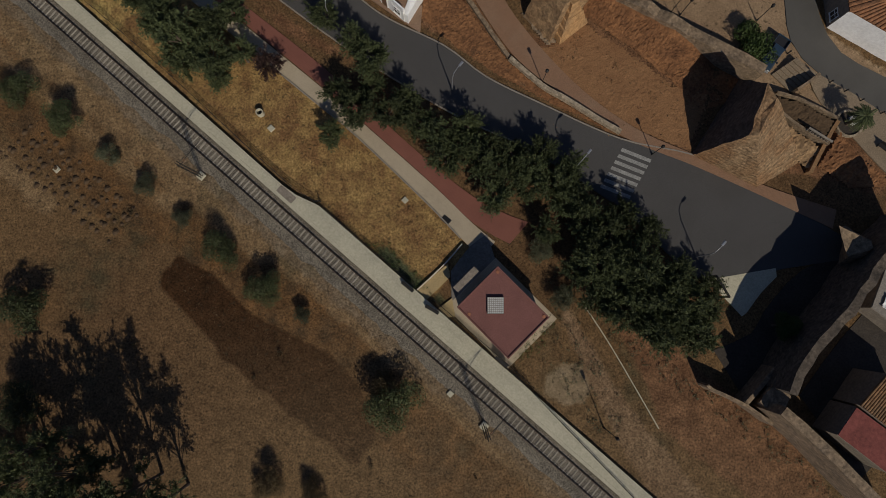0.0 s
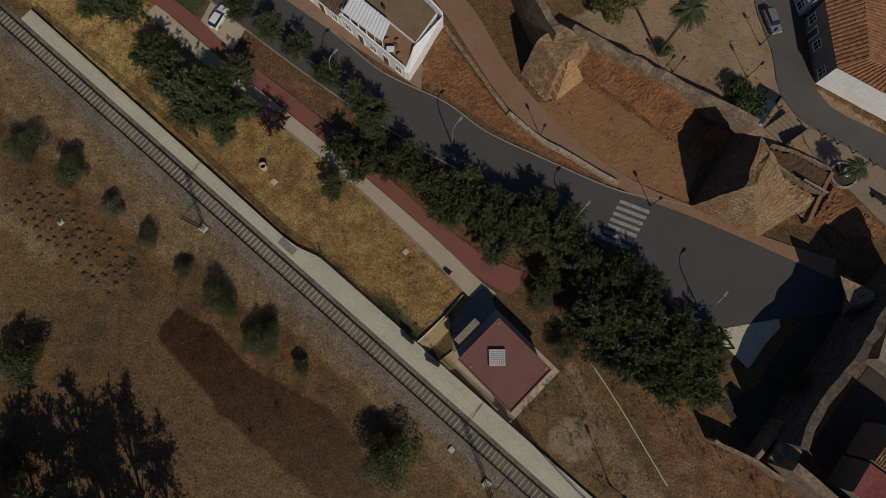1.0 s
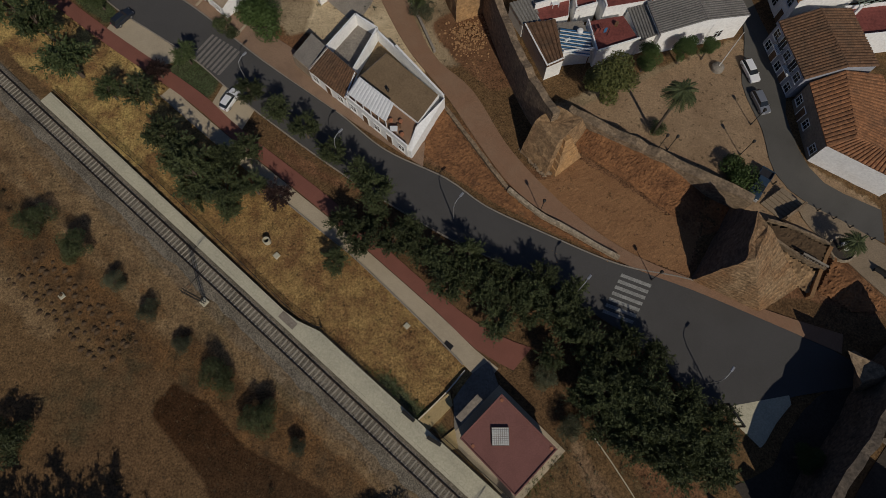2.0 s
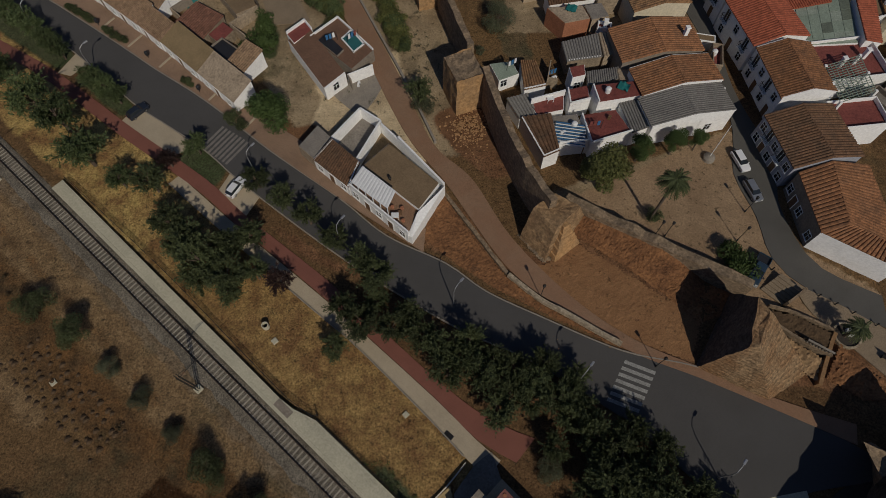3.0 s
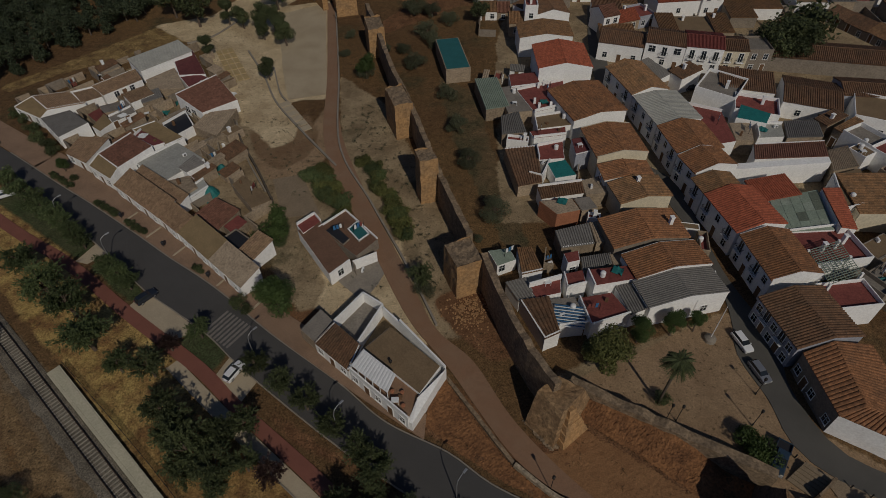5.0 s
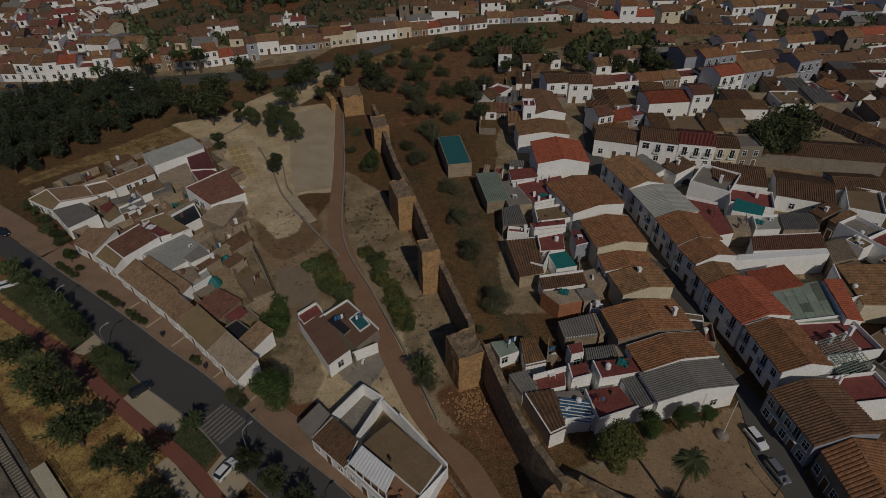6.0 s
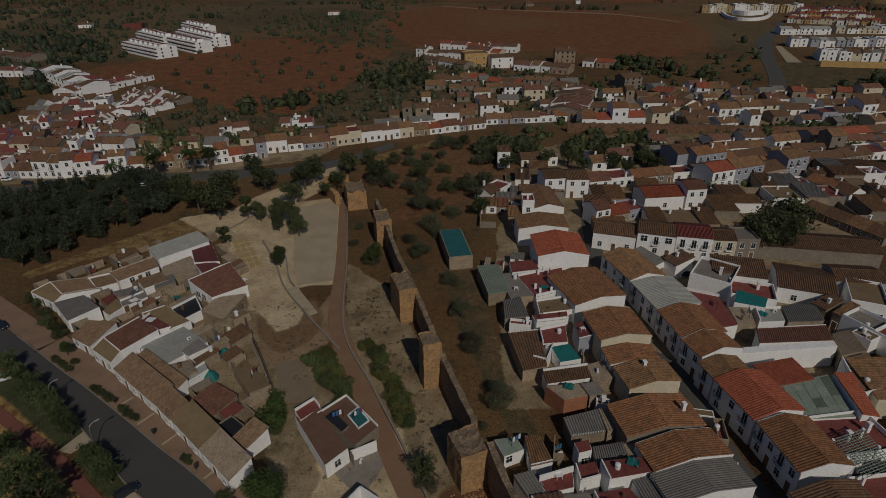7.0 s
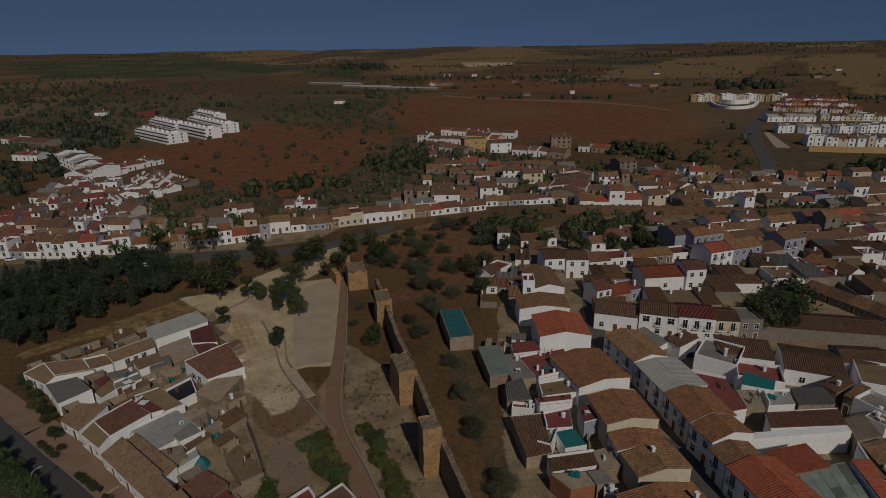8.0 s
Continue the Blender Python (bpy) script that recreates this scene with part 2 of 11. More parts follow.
# ---- builders ----
def mesh(name, verts, faces, material, smooth=False):
    me = bpy.data.meshes.new(name)
    me.from_pydata([tuple(v) for v in verts], [], [tuple(f) for f in faces])
    for m in material if isinstance(material, (list, tuple)) else (material,):
        me.materials.append(m)
    if smooth:
        me.polygons.foreach_set("use_smooth", [True] * len(me.polygons))
    return me


def piece(name, verts, faces, material, parent=None, label="", at=None, smooth=False):
    ob = new(name, mesh(name, verts, faces, material, smooth))
    if parent:
        ob.parent = parent
    if at:
        ob.matrix_basis = at
    if label:
        ob["label"] = label
    return ob


def part(name, bm, material, parent, label=""):
    me = bpy.data.meshes.new(name)
    bm.to_mesh(me)
    bm.free()
    me.materials.append(material)
    ob = new(name, me)
    ob.parent = parent
    if label:
        ob["label"] = label
    return ob


def thing(name, m, label, category, group="", kind=""):
    e = new(name)
    e.empty_display_size = 0.5
    e.matrix_basis = m
    return tagged(e, label, category, group, kind)


class Shape:
    """Collects boxes, tubes and sheets into one mesh."""

    def __init__(self):
        self.v, self.f = [], []

    def add(self, verts, faces):
        k = len(self.v)
        self.v += [tuple(p) for p in verts]
        self.f += [tuple(k + i for i in f) for f in faces]
        return self

    def box(self, x0, y0, z0, x1, y1, z1, m=None, taper=0.0):
        p = [(x0, y0, z0), (x1, y0, z0), (x1, y1, z0), (x0, y1, z0),
             (x0 + taper, y0 + taper, z1), (x1 - taper, y0 + taper, z1), (x1 - taper, y1 - taper, z1), (x0 + taper, y1 - taper, z1)]
        if m:
            p = [m @ Vector(q) for q in p]
        return self.add(p, [(3, 2, 1, 0), (4, 5, 6, 7), (0, 1, 5, 4), (1, 2, 6, 5), (2, 3, 7, 6), (3, 0, 4, 7)])

    def chamfer(self, x0, y0, z0, x1, y1, z1, c=0.03):
        """A box with its upper edges cut off."""
        zs = [(z0, 0), (z1 - c, 0), (z1, c)]
        p = []
        for z, o in zs:
            p += [(x0 + o, y0 + o, z), (x1 - o, y0 + o, z), (x1 - o, y1 - o, z), (x0 + o, y1 - o, z)]
        f = [(3, 2, 1, 0), (8, 9, 10, 11)]
        for k in (0, 4):
            f += [(k + i, k + (i + 1) % 4, k + 4 + (i + 1) % 4, k + 4 + i) for i in range(4)]
        return self.add(p, f)

    def tube(self, points, radii, sides=6):
        points = [Vector(p) for p in points]
        if not isinstance(radii, (list, tuple)):
            radii = [radii] * len(points)
        rings, n = [], len(points)
        for i, p in enumerate(points):
            d = (points[min(i + 1, n - 1)] - points[max(i - 1, 0)]).normalized()
            a = d.orthogonal().normalized() if i == 0 else (a - d * a.dot(d)).normalized()
            b = d.cross(a)
            rings += [p + radii[i] * (math.cos(t) * a + math.sin(t) * b) for t in [math.tau * k / sides for k in range(sides)]]
        f = [(i * sides + k, i * sides + (k + 1) % sides, (i + 1) * sides + (k + 1) % sides, (i + 1) * sides + k) for i in range(n - 1) for k in range(sides)]
        f += [tuple(range(sides))[::-1], tuple((n - 1) * sides + k for k in range(sides))]
        return self.add(rings, f)

    def ob(self, name, material, parent=None, label="", at=None, smooth=False):
        return piece(name, self.v, self.f, material, parent, label, at, smooth)


def wobble(p, size, scale=0.8):
    p = Vector(p)
    return p + size * noise.noise_vector(p * scale)


# the railway's own directions: along the track, across it towards the town
RAIL_AT = pose(-20.87, 11.96, 0, 0, 0, -40.98)


def rail_xy(s, n):
    p = RAIL_AT @ Vector((s, n, 0))
    return p.x, p.y


def curve_points(pts, step=2.0):
    """A smooth line through a few control points."""
    pts = [Vector((*p, 0)) if len(p) == 2 else Vector(p) for p in pts]
    out = []
    for i in range(len(pts) - 1):
        p0, p1, p2, p3 = pts[max(i - 1, 0)], pts[i], pts[i + 1], pts[min(i + 2, len(pts) - 1)]
        k = max(2, int((p2 - p1).length / step))
        for j in range(k):
            t = j / k
            out.append(0.5 * (2 * p1 + (p2 - p0) * t + (2 * p0 - 5 * p1 + 4 * p2 - p3) * t * t + (3 * p1 - p0 - 3 * p2 + p3) * t ** 3))
    return out + [pts[-1]]


def ribbon(name, left, right, z, thick, material, kind="structure", label="", category="", step=2.0):
    """A paved strip between two edge lines with the same number of control points."""
    a, b = curve_points(left, step), curve_points(right, step)
    n = max(len(a), len(b))
    pick = lambda c, i: c[min(len(c) - 1, round(i * (len(c) - 1) / (n - 1)))]
    v, f, cols = [], [], 6
    for i in range(n):
        p, q = pick(a, i), pick(b, i)
        v.append((p.x, p.y, z - thick))
        v += [(*p.lerp(q, k / cols).xy, z) for k in range(cols + 1)]
        v.append((q.x, q.y, z - thick))
    w = cols + 3
    for i in range(n - 1):
        f += [(i * w + k, (i + 1) * w + k, (i + 1) * w + k + 1, i * w + k + 1) for k in range(w - 1)]
    ob = piece(name, v, f, material)
    return tagged(ob, label, category, "", kind)


def line_wall(s, pts, width, z0, z1, step=1.5, rough=0.0):
    """Adds a wall of that width along a line to a Shape, with an uneven top if rough."""
    c = curve_points(pts, step)
    v, f = [], []
    for i, p in enumerate(c):
        d = (c[min(i + 1, len(c) - 1)] - c[max(i - 1, 0)]).normalized()
        o = Vector((-d.y, d.x, 0)) * width / 2
        top = z1 + rough * noise.noise(p * 0.6)
        for q, z in ((p - o, z0), (p - o, top), (p + o, top + rough * 0.3 * noise.noise(p * 1.7)), (p + o, z0)):
            v.append(wobble((q.x, q.y, z), rough * 0.25))
    for i in range(len(c) - 1):
        f += [(4 * i + k, 4 * i + k + 1, 4 * i + 5 + k, 4 * i + 4 + k) for k in range(3)]
    f += [(3, 2, 1, 0), (4 * len(c) - 4, 4 * len(c) - 3, 4 * len(c) - 2, 4 * len(c) - 1)]
    return s.add(v, f)


# ---- roofs and houses ----
def slope(s, a, b, c, d, rib=0.3, amp=0.16, thick=0.12):
    """A ribbed roof plane: eave from a to b, ridge from d to c."""
    a, b, c, d = (Vector(p) for p in (a, b, c, d))
    up = (b - a).cross(d - a).normalized()
    n = max(1, int((b - a).length / rib)) if rib > 0 else 1
    v, f = [], []
    if rib <= 0 or n > 400:
        s.add([a, b, c, d, a - up * thick, b - up * thick, c - up * thick, d - up * thick],
              [(0, 1, 2, 3), (7, 6, 5, 4), (0, 4, 5, 1), (1, 5, 6, 2), (2, 6, 7, 3), (3, 7, 4, 0)])
        return
    k = 4
    for i in range(n * k + 1):
        t, h = (i // k + (0.0, 0.2, 0.5, 0.8)[i % k]) / n, amp * (-0.25, 0.8, 1.0, 0.8)[i % k]
        e, r = a.lerp(b, t), d.lerp(c, t)
        v += [e + up * h, r + up * h, e - up * thick, r - up * thick]
    for i in range(n * k):
        j = 4 * i
        f += [(j, j + 4, j + 5, j + 1), (j + 2, j + 3, j + 7, j + 6), (j, j + 2, j + 6, j + 4), (j + 1, j + 5, j + 7, j + 3)]
    m = 4 * n * k
    f += [(0, 1, 3, 2), (m, m + 2, m + 3, m + 1)]
    s.add(v, f)


BUILT = []
SIDE = {"s": (0, -1, 0), "e": (1, 0, 90), "n": (0, 1, 180), "w": (-1, 0, -90)}
OPENING = {}


def opening_meshes(kind):
    """Shared meshes of one kind of opening: surround, leaf or pane, and what belongs to it. Origin at its foot, facing -y."""
    if kind not in OPENING:
        made = []
        if kind == "w" or kind == "W":
            w, h = (0.5, 1.3) if kind == "w" else (0.75, 1.5)
            s = Shape()
            for x0, x1, z0, z1 in ((-w - 0.09, -w, -0.06, h + 0.09), (w, w + 0.09, -0.06, h + 0.09), (-w, w, h, h + 0.09), (-0.025, 0.025, 0, h), (-w, w, h * 0.62, h * 0.62 + 0.04)):
                s.box(x0, -0.07, z0, x1, 0.01, z1)
            made.append(("window_frame", s, PLASTIC_W))
            made.append(("window_sill", Shape().box(-w - 0.15, -0.14, -0.12, w + 0.15, 0.0, -0.05), WHITE))
            made.append(("pane", Shape().box(-w, -0.025, 0, w, 0.012, h), GLASS))
        elif kind == "d" or kind == "D":
            w, h = (0.48, 2.1) if kind == "d" else (1.2, 2.3)
            s = Shape()
            for x0, x1, z0, z1 in ((-w - 0.11, -w, 0, h + 0.11), (w, w + 0.11, 0, h + 0.11), (-w, w, h, h + 0.11)):
                s.box(x0, -0.07, z0, x1, 0.01, z1)
            made.append(("door_frame", s, WHITE))
            s = Shape().box(-w, -0.03, 0, w, 0.012, h)
            for k in range(3):
                s.box(-w * 0.75, -0.045, 0.15 + k * 0.65, w * 0.75, -0.03, 0.65 + k * 0.65)
            made.append(("door_leaf", s, WOOD if kind == "d" else IRON))
        elif kind == "b":
            made.append(("pane", Shape().box(-0.5, -0.025, 0, 0.5, 0.012, 2.1), GLASS))
            s = Shape()
            for x0, x1, z0, z1 in ((-0.6, -0.5, 0, 2.2), (0.5, 0.6, 0, 2.2), (-0.5, 0.5, 2.1, 2.2), (-0.03, 0.03, 0, 2.1)):
                s.box(x0, -0.07, z0, x1, 0.01, z1)
            made.append(("window_frame", s, PLASTIC_W))
            made.append(("balcony_slab", Shape().chamfer(-0.85, -0.6, -0.14, 0.85, 0.0, 0.0), WHITE))
            s = Shape()
            for k in range(9):
                s.box(-0.82 + k * 0.205 - 0.012, -0.58, 0.0, -0.82 + k * 0.205 + 0.012, -0.556, 0.95)
            s.box(-0.85, -0.6, 0.95, 0.85, -0.55, 1.0)
            for x in (-0.85, 0.82):
                s.box(x, -0.6, 0.95, x + 0.03, 0.0, 1.0).box(x, -0.3, 0.0, x + 0.03, -0.27, 0.95)
            made.append(("balcony_railing", s, IRON))
        OPENING[kind] = [(n, mesh(n, s.v, s.f, m)) for n, s, m in made]
    return OPENING[kind]


def opening(kind, parent, m):
    """One window, door or balcony window as a part with its own pieces."""
    name = {"w": "window", "W": "window", "d": "door", "D": "gate", "b": "balcony_window"}[kind]
    first, *rest = opening_meshes(kind)
    top = new(name, first[1])
    top.parent, top.matrix_basis = parent, m
    for n, me in rest:
        o = new(n, me)
        o.parent = top
        if n == "balcony_railing":
            tagged(o, kind="stuff")
    return top


def facade(parent, side, rows, w, d, h):
    """Openings on one side of a house. rows: a pattern a storey, from the ground up: w window, W wide window, d door, D gate, b balcony window, - nothing."""
    dx, dy, turn = SIDE[side]
    length = w if dx == 0 else d
    st = h / len(rows)
    for k, row in enumerate(rows):
        for i, c in enumerate(row):
            if c == "-":
                continue
            t = ((i + 0.5) / len(row) - 0.5) * length * 0.96
            foot = {"w": 1.0, "W": 0.9, "b": 0.25}.get(c, 0.0)
            z = k * st + min(foot, max(0.0, st - 1.9))
            m = Matrix.Translation((dx * w / 2, dy * d / 2, z)) @ pose(0, 0, 0, 0, 0, turn) @ pose(t, 0, 0)
            opening(c, parent, m)


def house(x, y, ang, w, d, h, roof="gable", rise=1.2, wall=None, cover=None, openings=None, over=0.2, rib=0.42, coping=0.0, base=0.0,
          label="white village house with tiled roof", chimneys=0, name="house", group="village houses", category="house"):
    """A house with its front along local -y, w wide and d deep, h to the eaves. roof: gable (ridge along x), gable_y, shed (rises to the back), shed_e, shed_w, hip, flat."""
    wall, cover = wall or WHITE, cover or TILE_BROWN
    BUILT.append((x, y, radians(ang), w, d))
    e = thing(name, pose(x, y, base, 0, 0, ang), label, category, group)
    a, b = w / 2, d / 2
    s, r = Shape(), Shape()
    lo = -0.4
    if roof == "flat":
        s.box(-a, -b, lo, a, b, h)
        s.ob("wall", wall, e)
        p, t, z1 = Shape(), 0.18, h + rise
        if rise > 0.05:
            p.chamfer(-a, -b, h, a, -b + t, z1).chamfer(-a, b - t, h, a, b, z1).chamfer(-a, -b + t, h, -a + t, b - t, z1).chamfer(a - t, -b + t, h, a, b - t, z1)
            p.ob("parapet", wall, e)
        Shape().box(-a + t, -b + t, h, a - t, b - t, h + 0.03).ob("roof_floor", cover, e)
    else:
        if roof == "gable":
            end = [(-b, lo), (b, lo), (b, h), (0, h + rise), (-b, h)]
            v = [(-a, q, z) for q, z in end] + [(a, q, z) for q, z in end]
        elif roof == "gable_y":
            end = [(-a, lo), (a, lo), (a, h), (0, h + rise), (-a, h)]
            v = [(q, -b, z) for q, z in end] + [(q, b, z) for q, z in end]
        elif roof == "shed":
            end = [(-b, lo), (b, lo), (b, h + rise), (-b, h)]
            v = [(-a, q, z) for q, z in end] + [(a, q, z) for q, z in end]
        elif roof in ("shed_e", "shed_w"):
            g = rise if roof == "shed_e" else 0
            end = [(-a, lo), (a, lo), (a, h + g), (-a, h + rise - g)]
            v = [(q, -b, z) for q, z in end] + [(q, b, z) for q, z in end]
        else:
            end = [(-b, lo), (b, lo), (b, h), (-b, h)]
            v = [(-a, q, z) for q, z in end] + [(a, q, z) for q, z in end]
        n = len(end)
        s.add(v, [tuple(range(n))[::-1], tuple(range(n, 2 * n))] + [(i, (i + 1) % n, n + (i + 1) % n, n + i) for i in range(n)])
        s.ob("wall", wall, e)
        o, u = over, 0.13
        k = 0.0 if coping else 0.12
        if roof == "gable":
            g = o * rise / b
            slope(r, (-a - k, -b - o, h - g + u), (a + k, -b - o, h - g + u), (a + k, 0, h + rise + u), (-a - k, 0, h + rise + u), rib)
            slope(r, (a + k, b + o, h - g + u), (-a - k, b + o, h - g + u), (-a - k, 0, h + rise + u), (a + k, 0, h + rise + u), rib)
            ridge = [(-a - k, 0, h + rise + u + 0.04), (a + k, 0, h + rise + u + 0.04)]
        elif roof == "gable_y":
            g = o * rise / a
            slope(r, (-a - o, b + k, h - g + u), (-a - o, -b - k, h - g + u), (0, -b - k, h + rise + u), (0, b + k, h + rise + u), rib)
            slope(r, (a + o, -b - k, h - g + u), (a + o, b + k, h - g + u), (0, b + k, h + rise + u), (0, -b - k, h + rise + u), rib)
            ridge = [(0, -b - k, h + rise + u + 0.04), (0, b + k, h + rise + u + 0.04)]
        elif roof == "shed":
            g = o * rise / d
            slope(r, (-a - k, -b - o, h - g + u), (a + k, -b - o, h - g + u), (a + k, b + o, h + rise + g + u), (-a - k, b + o, h + rise + g + u), rib)
            ridge = []
        elif roof == "shed_e":
            slope(r, (-a - o, b + k, h + u), (-a - o, -b - k, h + u), (a + o, -b - k, h + rise + u), (a + o, b + k, h + rise + u), rib)
            ridge = []
        elif roof == "shed_w":
            slope(r, (a + o, -b - k, h + u), (a + o, b + k, h + u), (-a - o, b + k, h + rise + u), (-a - o, -b - k, h + rise + u), rib)
            ridge = []
        else:
            q = max(0.0, a - b)
            A, B, C, D = (-a - o, -b - o, h + u), (a + o, -b - o, h + u), (a + o, b + o, h + u), (-a - o, b + o, h + u)
            E, F = (-q, 0, h + rise + u), (q, 0, h + rise + u)
            slope(r, A, B, F, E, rib)
            slope(r, C, D, E, F, rib)
            slope(r, B, C, F, F, rib)
            slope(r, D, A, E, E, rib)
            ridge = [E, F] if q else []
        ro = r.ob("roof", cover, e)
        if ridge and rib:
            Shape().tube(ridge, 0.11, 6).ob("ridge_tiles", cover, ro)
        if coping:
            if roof == "gable":
                for X in (-a - 0.02, a - 0.2):
                    Shape().add([(X + i * 0.22, q, z) for i in (0, 1) for q, z in ((-b - 0.05, h), (0, h + rise), (b + 0.05, h), (b + 0.05, h + coping + 0.1), (0, h + rise + coping + 0.1), (-b - 0.05, h + coping + 0.1))],
                          [(0, 1, 4, 5), (1, 2, 3, 4), (11, 10, 7, 6), (10, 9, 8, 7), (5, 4, 10, 11), (4, 3, 9, 10), (6, 0, 5, 11), (2, 8, 9, 3)]).ob("gable_coping", wall, e)
            elif roof == "gable_y":
                for Y in (-b - 0.02, b - 0.2):
                    Shape().add([(q, Y + i * 0.22, z) for i in (0, 1) for q, z in ((-a - 0.05, h), (0, h + rise), (a + 0.05, h), (a + 0.05, h + coping + 0.1), (0, h + rise + coping + 0.1), (-a - 0.05, h + coping + 0.1))],
                          [(5, 4, 1, 0), (4, 3, 2, 1), (6, 7, 10, 11), (7, 8, 9, 10), (11, 10, 4, 5), (10, 9, 3, 4), (11, 5, 0, 6), (3, 9, 8, 2)]).ob("gable_coping", wall, e)
    for side, rows in (openings or {}).items():
        facade(e, side, rows, w, d, h)
    rnd = random.Random(int(x * 13 + y * 7))
    for _ in range(chimneys):
        cx, cy = rnd.uniform(-a * 0.7, a * 0.7), rnd.uniform(-b * 0.6, b * 0.6)
        ch = Shape().box(cx - 0.28, cy - 0.28, h - 0.2, cx + 0.28, cy + 0.28, h + rise + 0.9).chamfer(cx - 0.36, cy - 0.36, h + rise + 0.9, cx + 0.36, cy + 0.36, h + rise + 1.05)
        ch.ob("chimney", WHITE, e, "whitewashed chimney")
    return e


FLAT_LOTS = []


def lot(pts, wall, cover, label, rib=0.42, rim=(), rim_h=0.5, doors=(), name="house", category="house", group="village houses", bare=False):
    """A building on an uneven four-sided plot under one roof plane. pts: the roof's corners, the first two along the lower edge; rim: edges that carry a parapet; doors: (edge, pattern)."""
    p = [Vector(q) for q in pts]
    mid = sum(p, Vector()) / 4
    foot = Vector((mid.x, mid.y, 0))
    u = p[1] - p[0]
    if not rib and max(v.z for v in p) - min(v.z for v in p) < 0.05 and (p[2] - p[0]).length > 4.5 and name == "house" and not bare:
        FLAT_LOTS.append((mid.copy(), (p[2] - p[0]) * 0.22, (p[3] - p[1]) * 0.22))
    BUILT.append((mid.x, mid.y, math.atan2(u.y, u.x), ((p[1] - p[0]).length + (p[2] - p[3]).length) / 2, ((p[2] - p[1]).length + (p[3] - p[0]).length) / 2))
    e = thing(name, Matrix.Translation(foot), label, category, group)
    q = [v - foot for v in p]
    lowered = [Vector((v.x, v.y, v.z - 0.1)) for v in q]
    s = Shape().add([(v.x, v.y, -0.4) for v in q] + lowered, [(3, 2, 1, 0), (4, 5, 6, 7), (0, 1, 5, 4), (1, 2, 6, 5), (2, 3, 7, 6), (3, 0, 4, 7)])
    s.ob("wall", wall, e)
    c = sum(q, Vector()) / 4
    over = [v + (v - c).normalized() * (0.12 if rib else -0.1) for v in q]
    r = Shape()
    slope(r, *over, rib, 0.13, 0.1)
    r.ob("roof", cover, e)
    for k in rim:
        a, b = q[k], q[(k + 1) % 4]
        o = Vector((-(b - a).y, (b - a).x, 0)).normalized() * 0.2
        w = Shape().add([a, b, b + o, a + o] + [v + Vector((0, 0, rim_h)) for v in (a, b, b + o, a + o)], [(3, 2, 1, 0), (4, 5, 6, 7), (0, 1, 5, 4), (1, 2, 6, 5), (2, 3, 7, 6), (3, 0, 4, 7)])
        w.ob("parapet", WHITE, e)
    for k, pattern in doors:
        a, b = q[k], q[(k + 1) % 4]
        turn = math.degrees(math.atan2(b.y - a.y, b.x - a.x))
        for i, ch in enumerate(pattern):
            if ch != "-":
                f = a.lerp(b, (i + 0.5) / len(pattern))
                opening(ch, e, pose(f.x, f.y, 0.0 if ch in "dD" else 0.9, 0, 0, turn))
    return e

# ---- ground ----
def axis(lo, hi, step, far, grow=1.06):
    mid = list(np.arange(lo, hi + step / 2, step))
    out, k = [hi], step
    while out[-1] < far:
        k *= grow
        out.append(out[-1] + k)
    low, k = [lo], step
    while low[-1] > -far:
        k *= grow
        low.append(low[-1] - k)
    return np.array(low[:0:-1] + mid + out[1:])


def inside(px, py, poly):
    hit = np.zeros(px.shape, bool)
    j = len(poly) - 1
    for i in range(len(poly)):
        (x0, y0), (x1, y1) = poly[i], poly[j]
        cross = ((y0 > py) != (y1 > py)) & (px < (x1 - x0) * (py - y0) / (y1 - y0 + 1e-9) + x0)
        hit ^= cross
        j = i
    return hit


def band(s0, s1, n0, n1):
    return [rail_xy(s0, n0), rail_xy(s1, n0), rail_xy(s1, n1), rail_xy(s0, n1)]


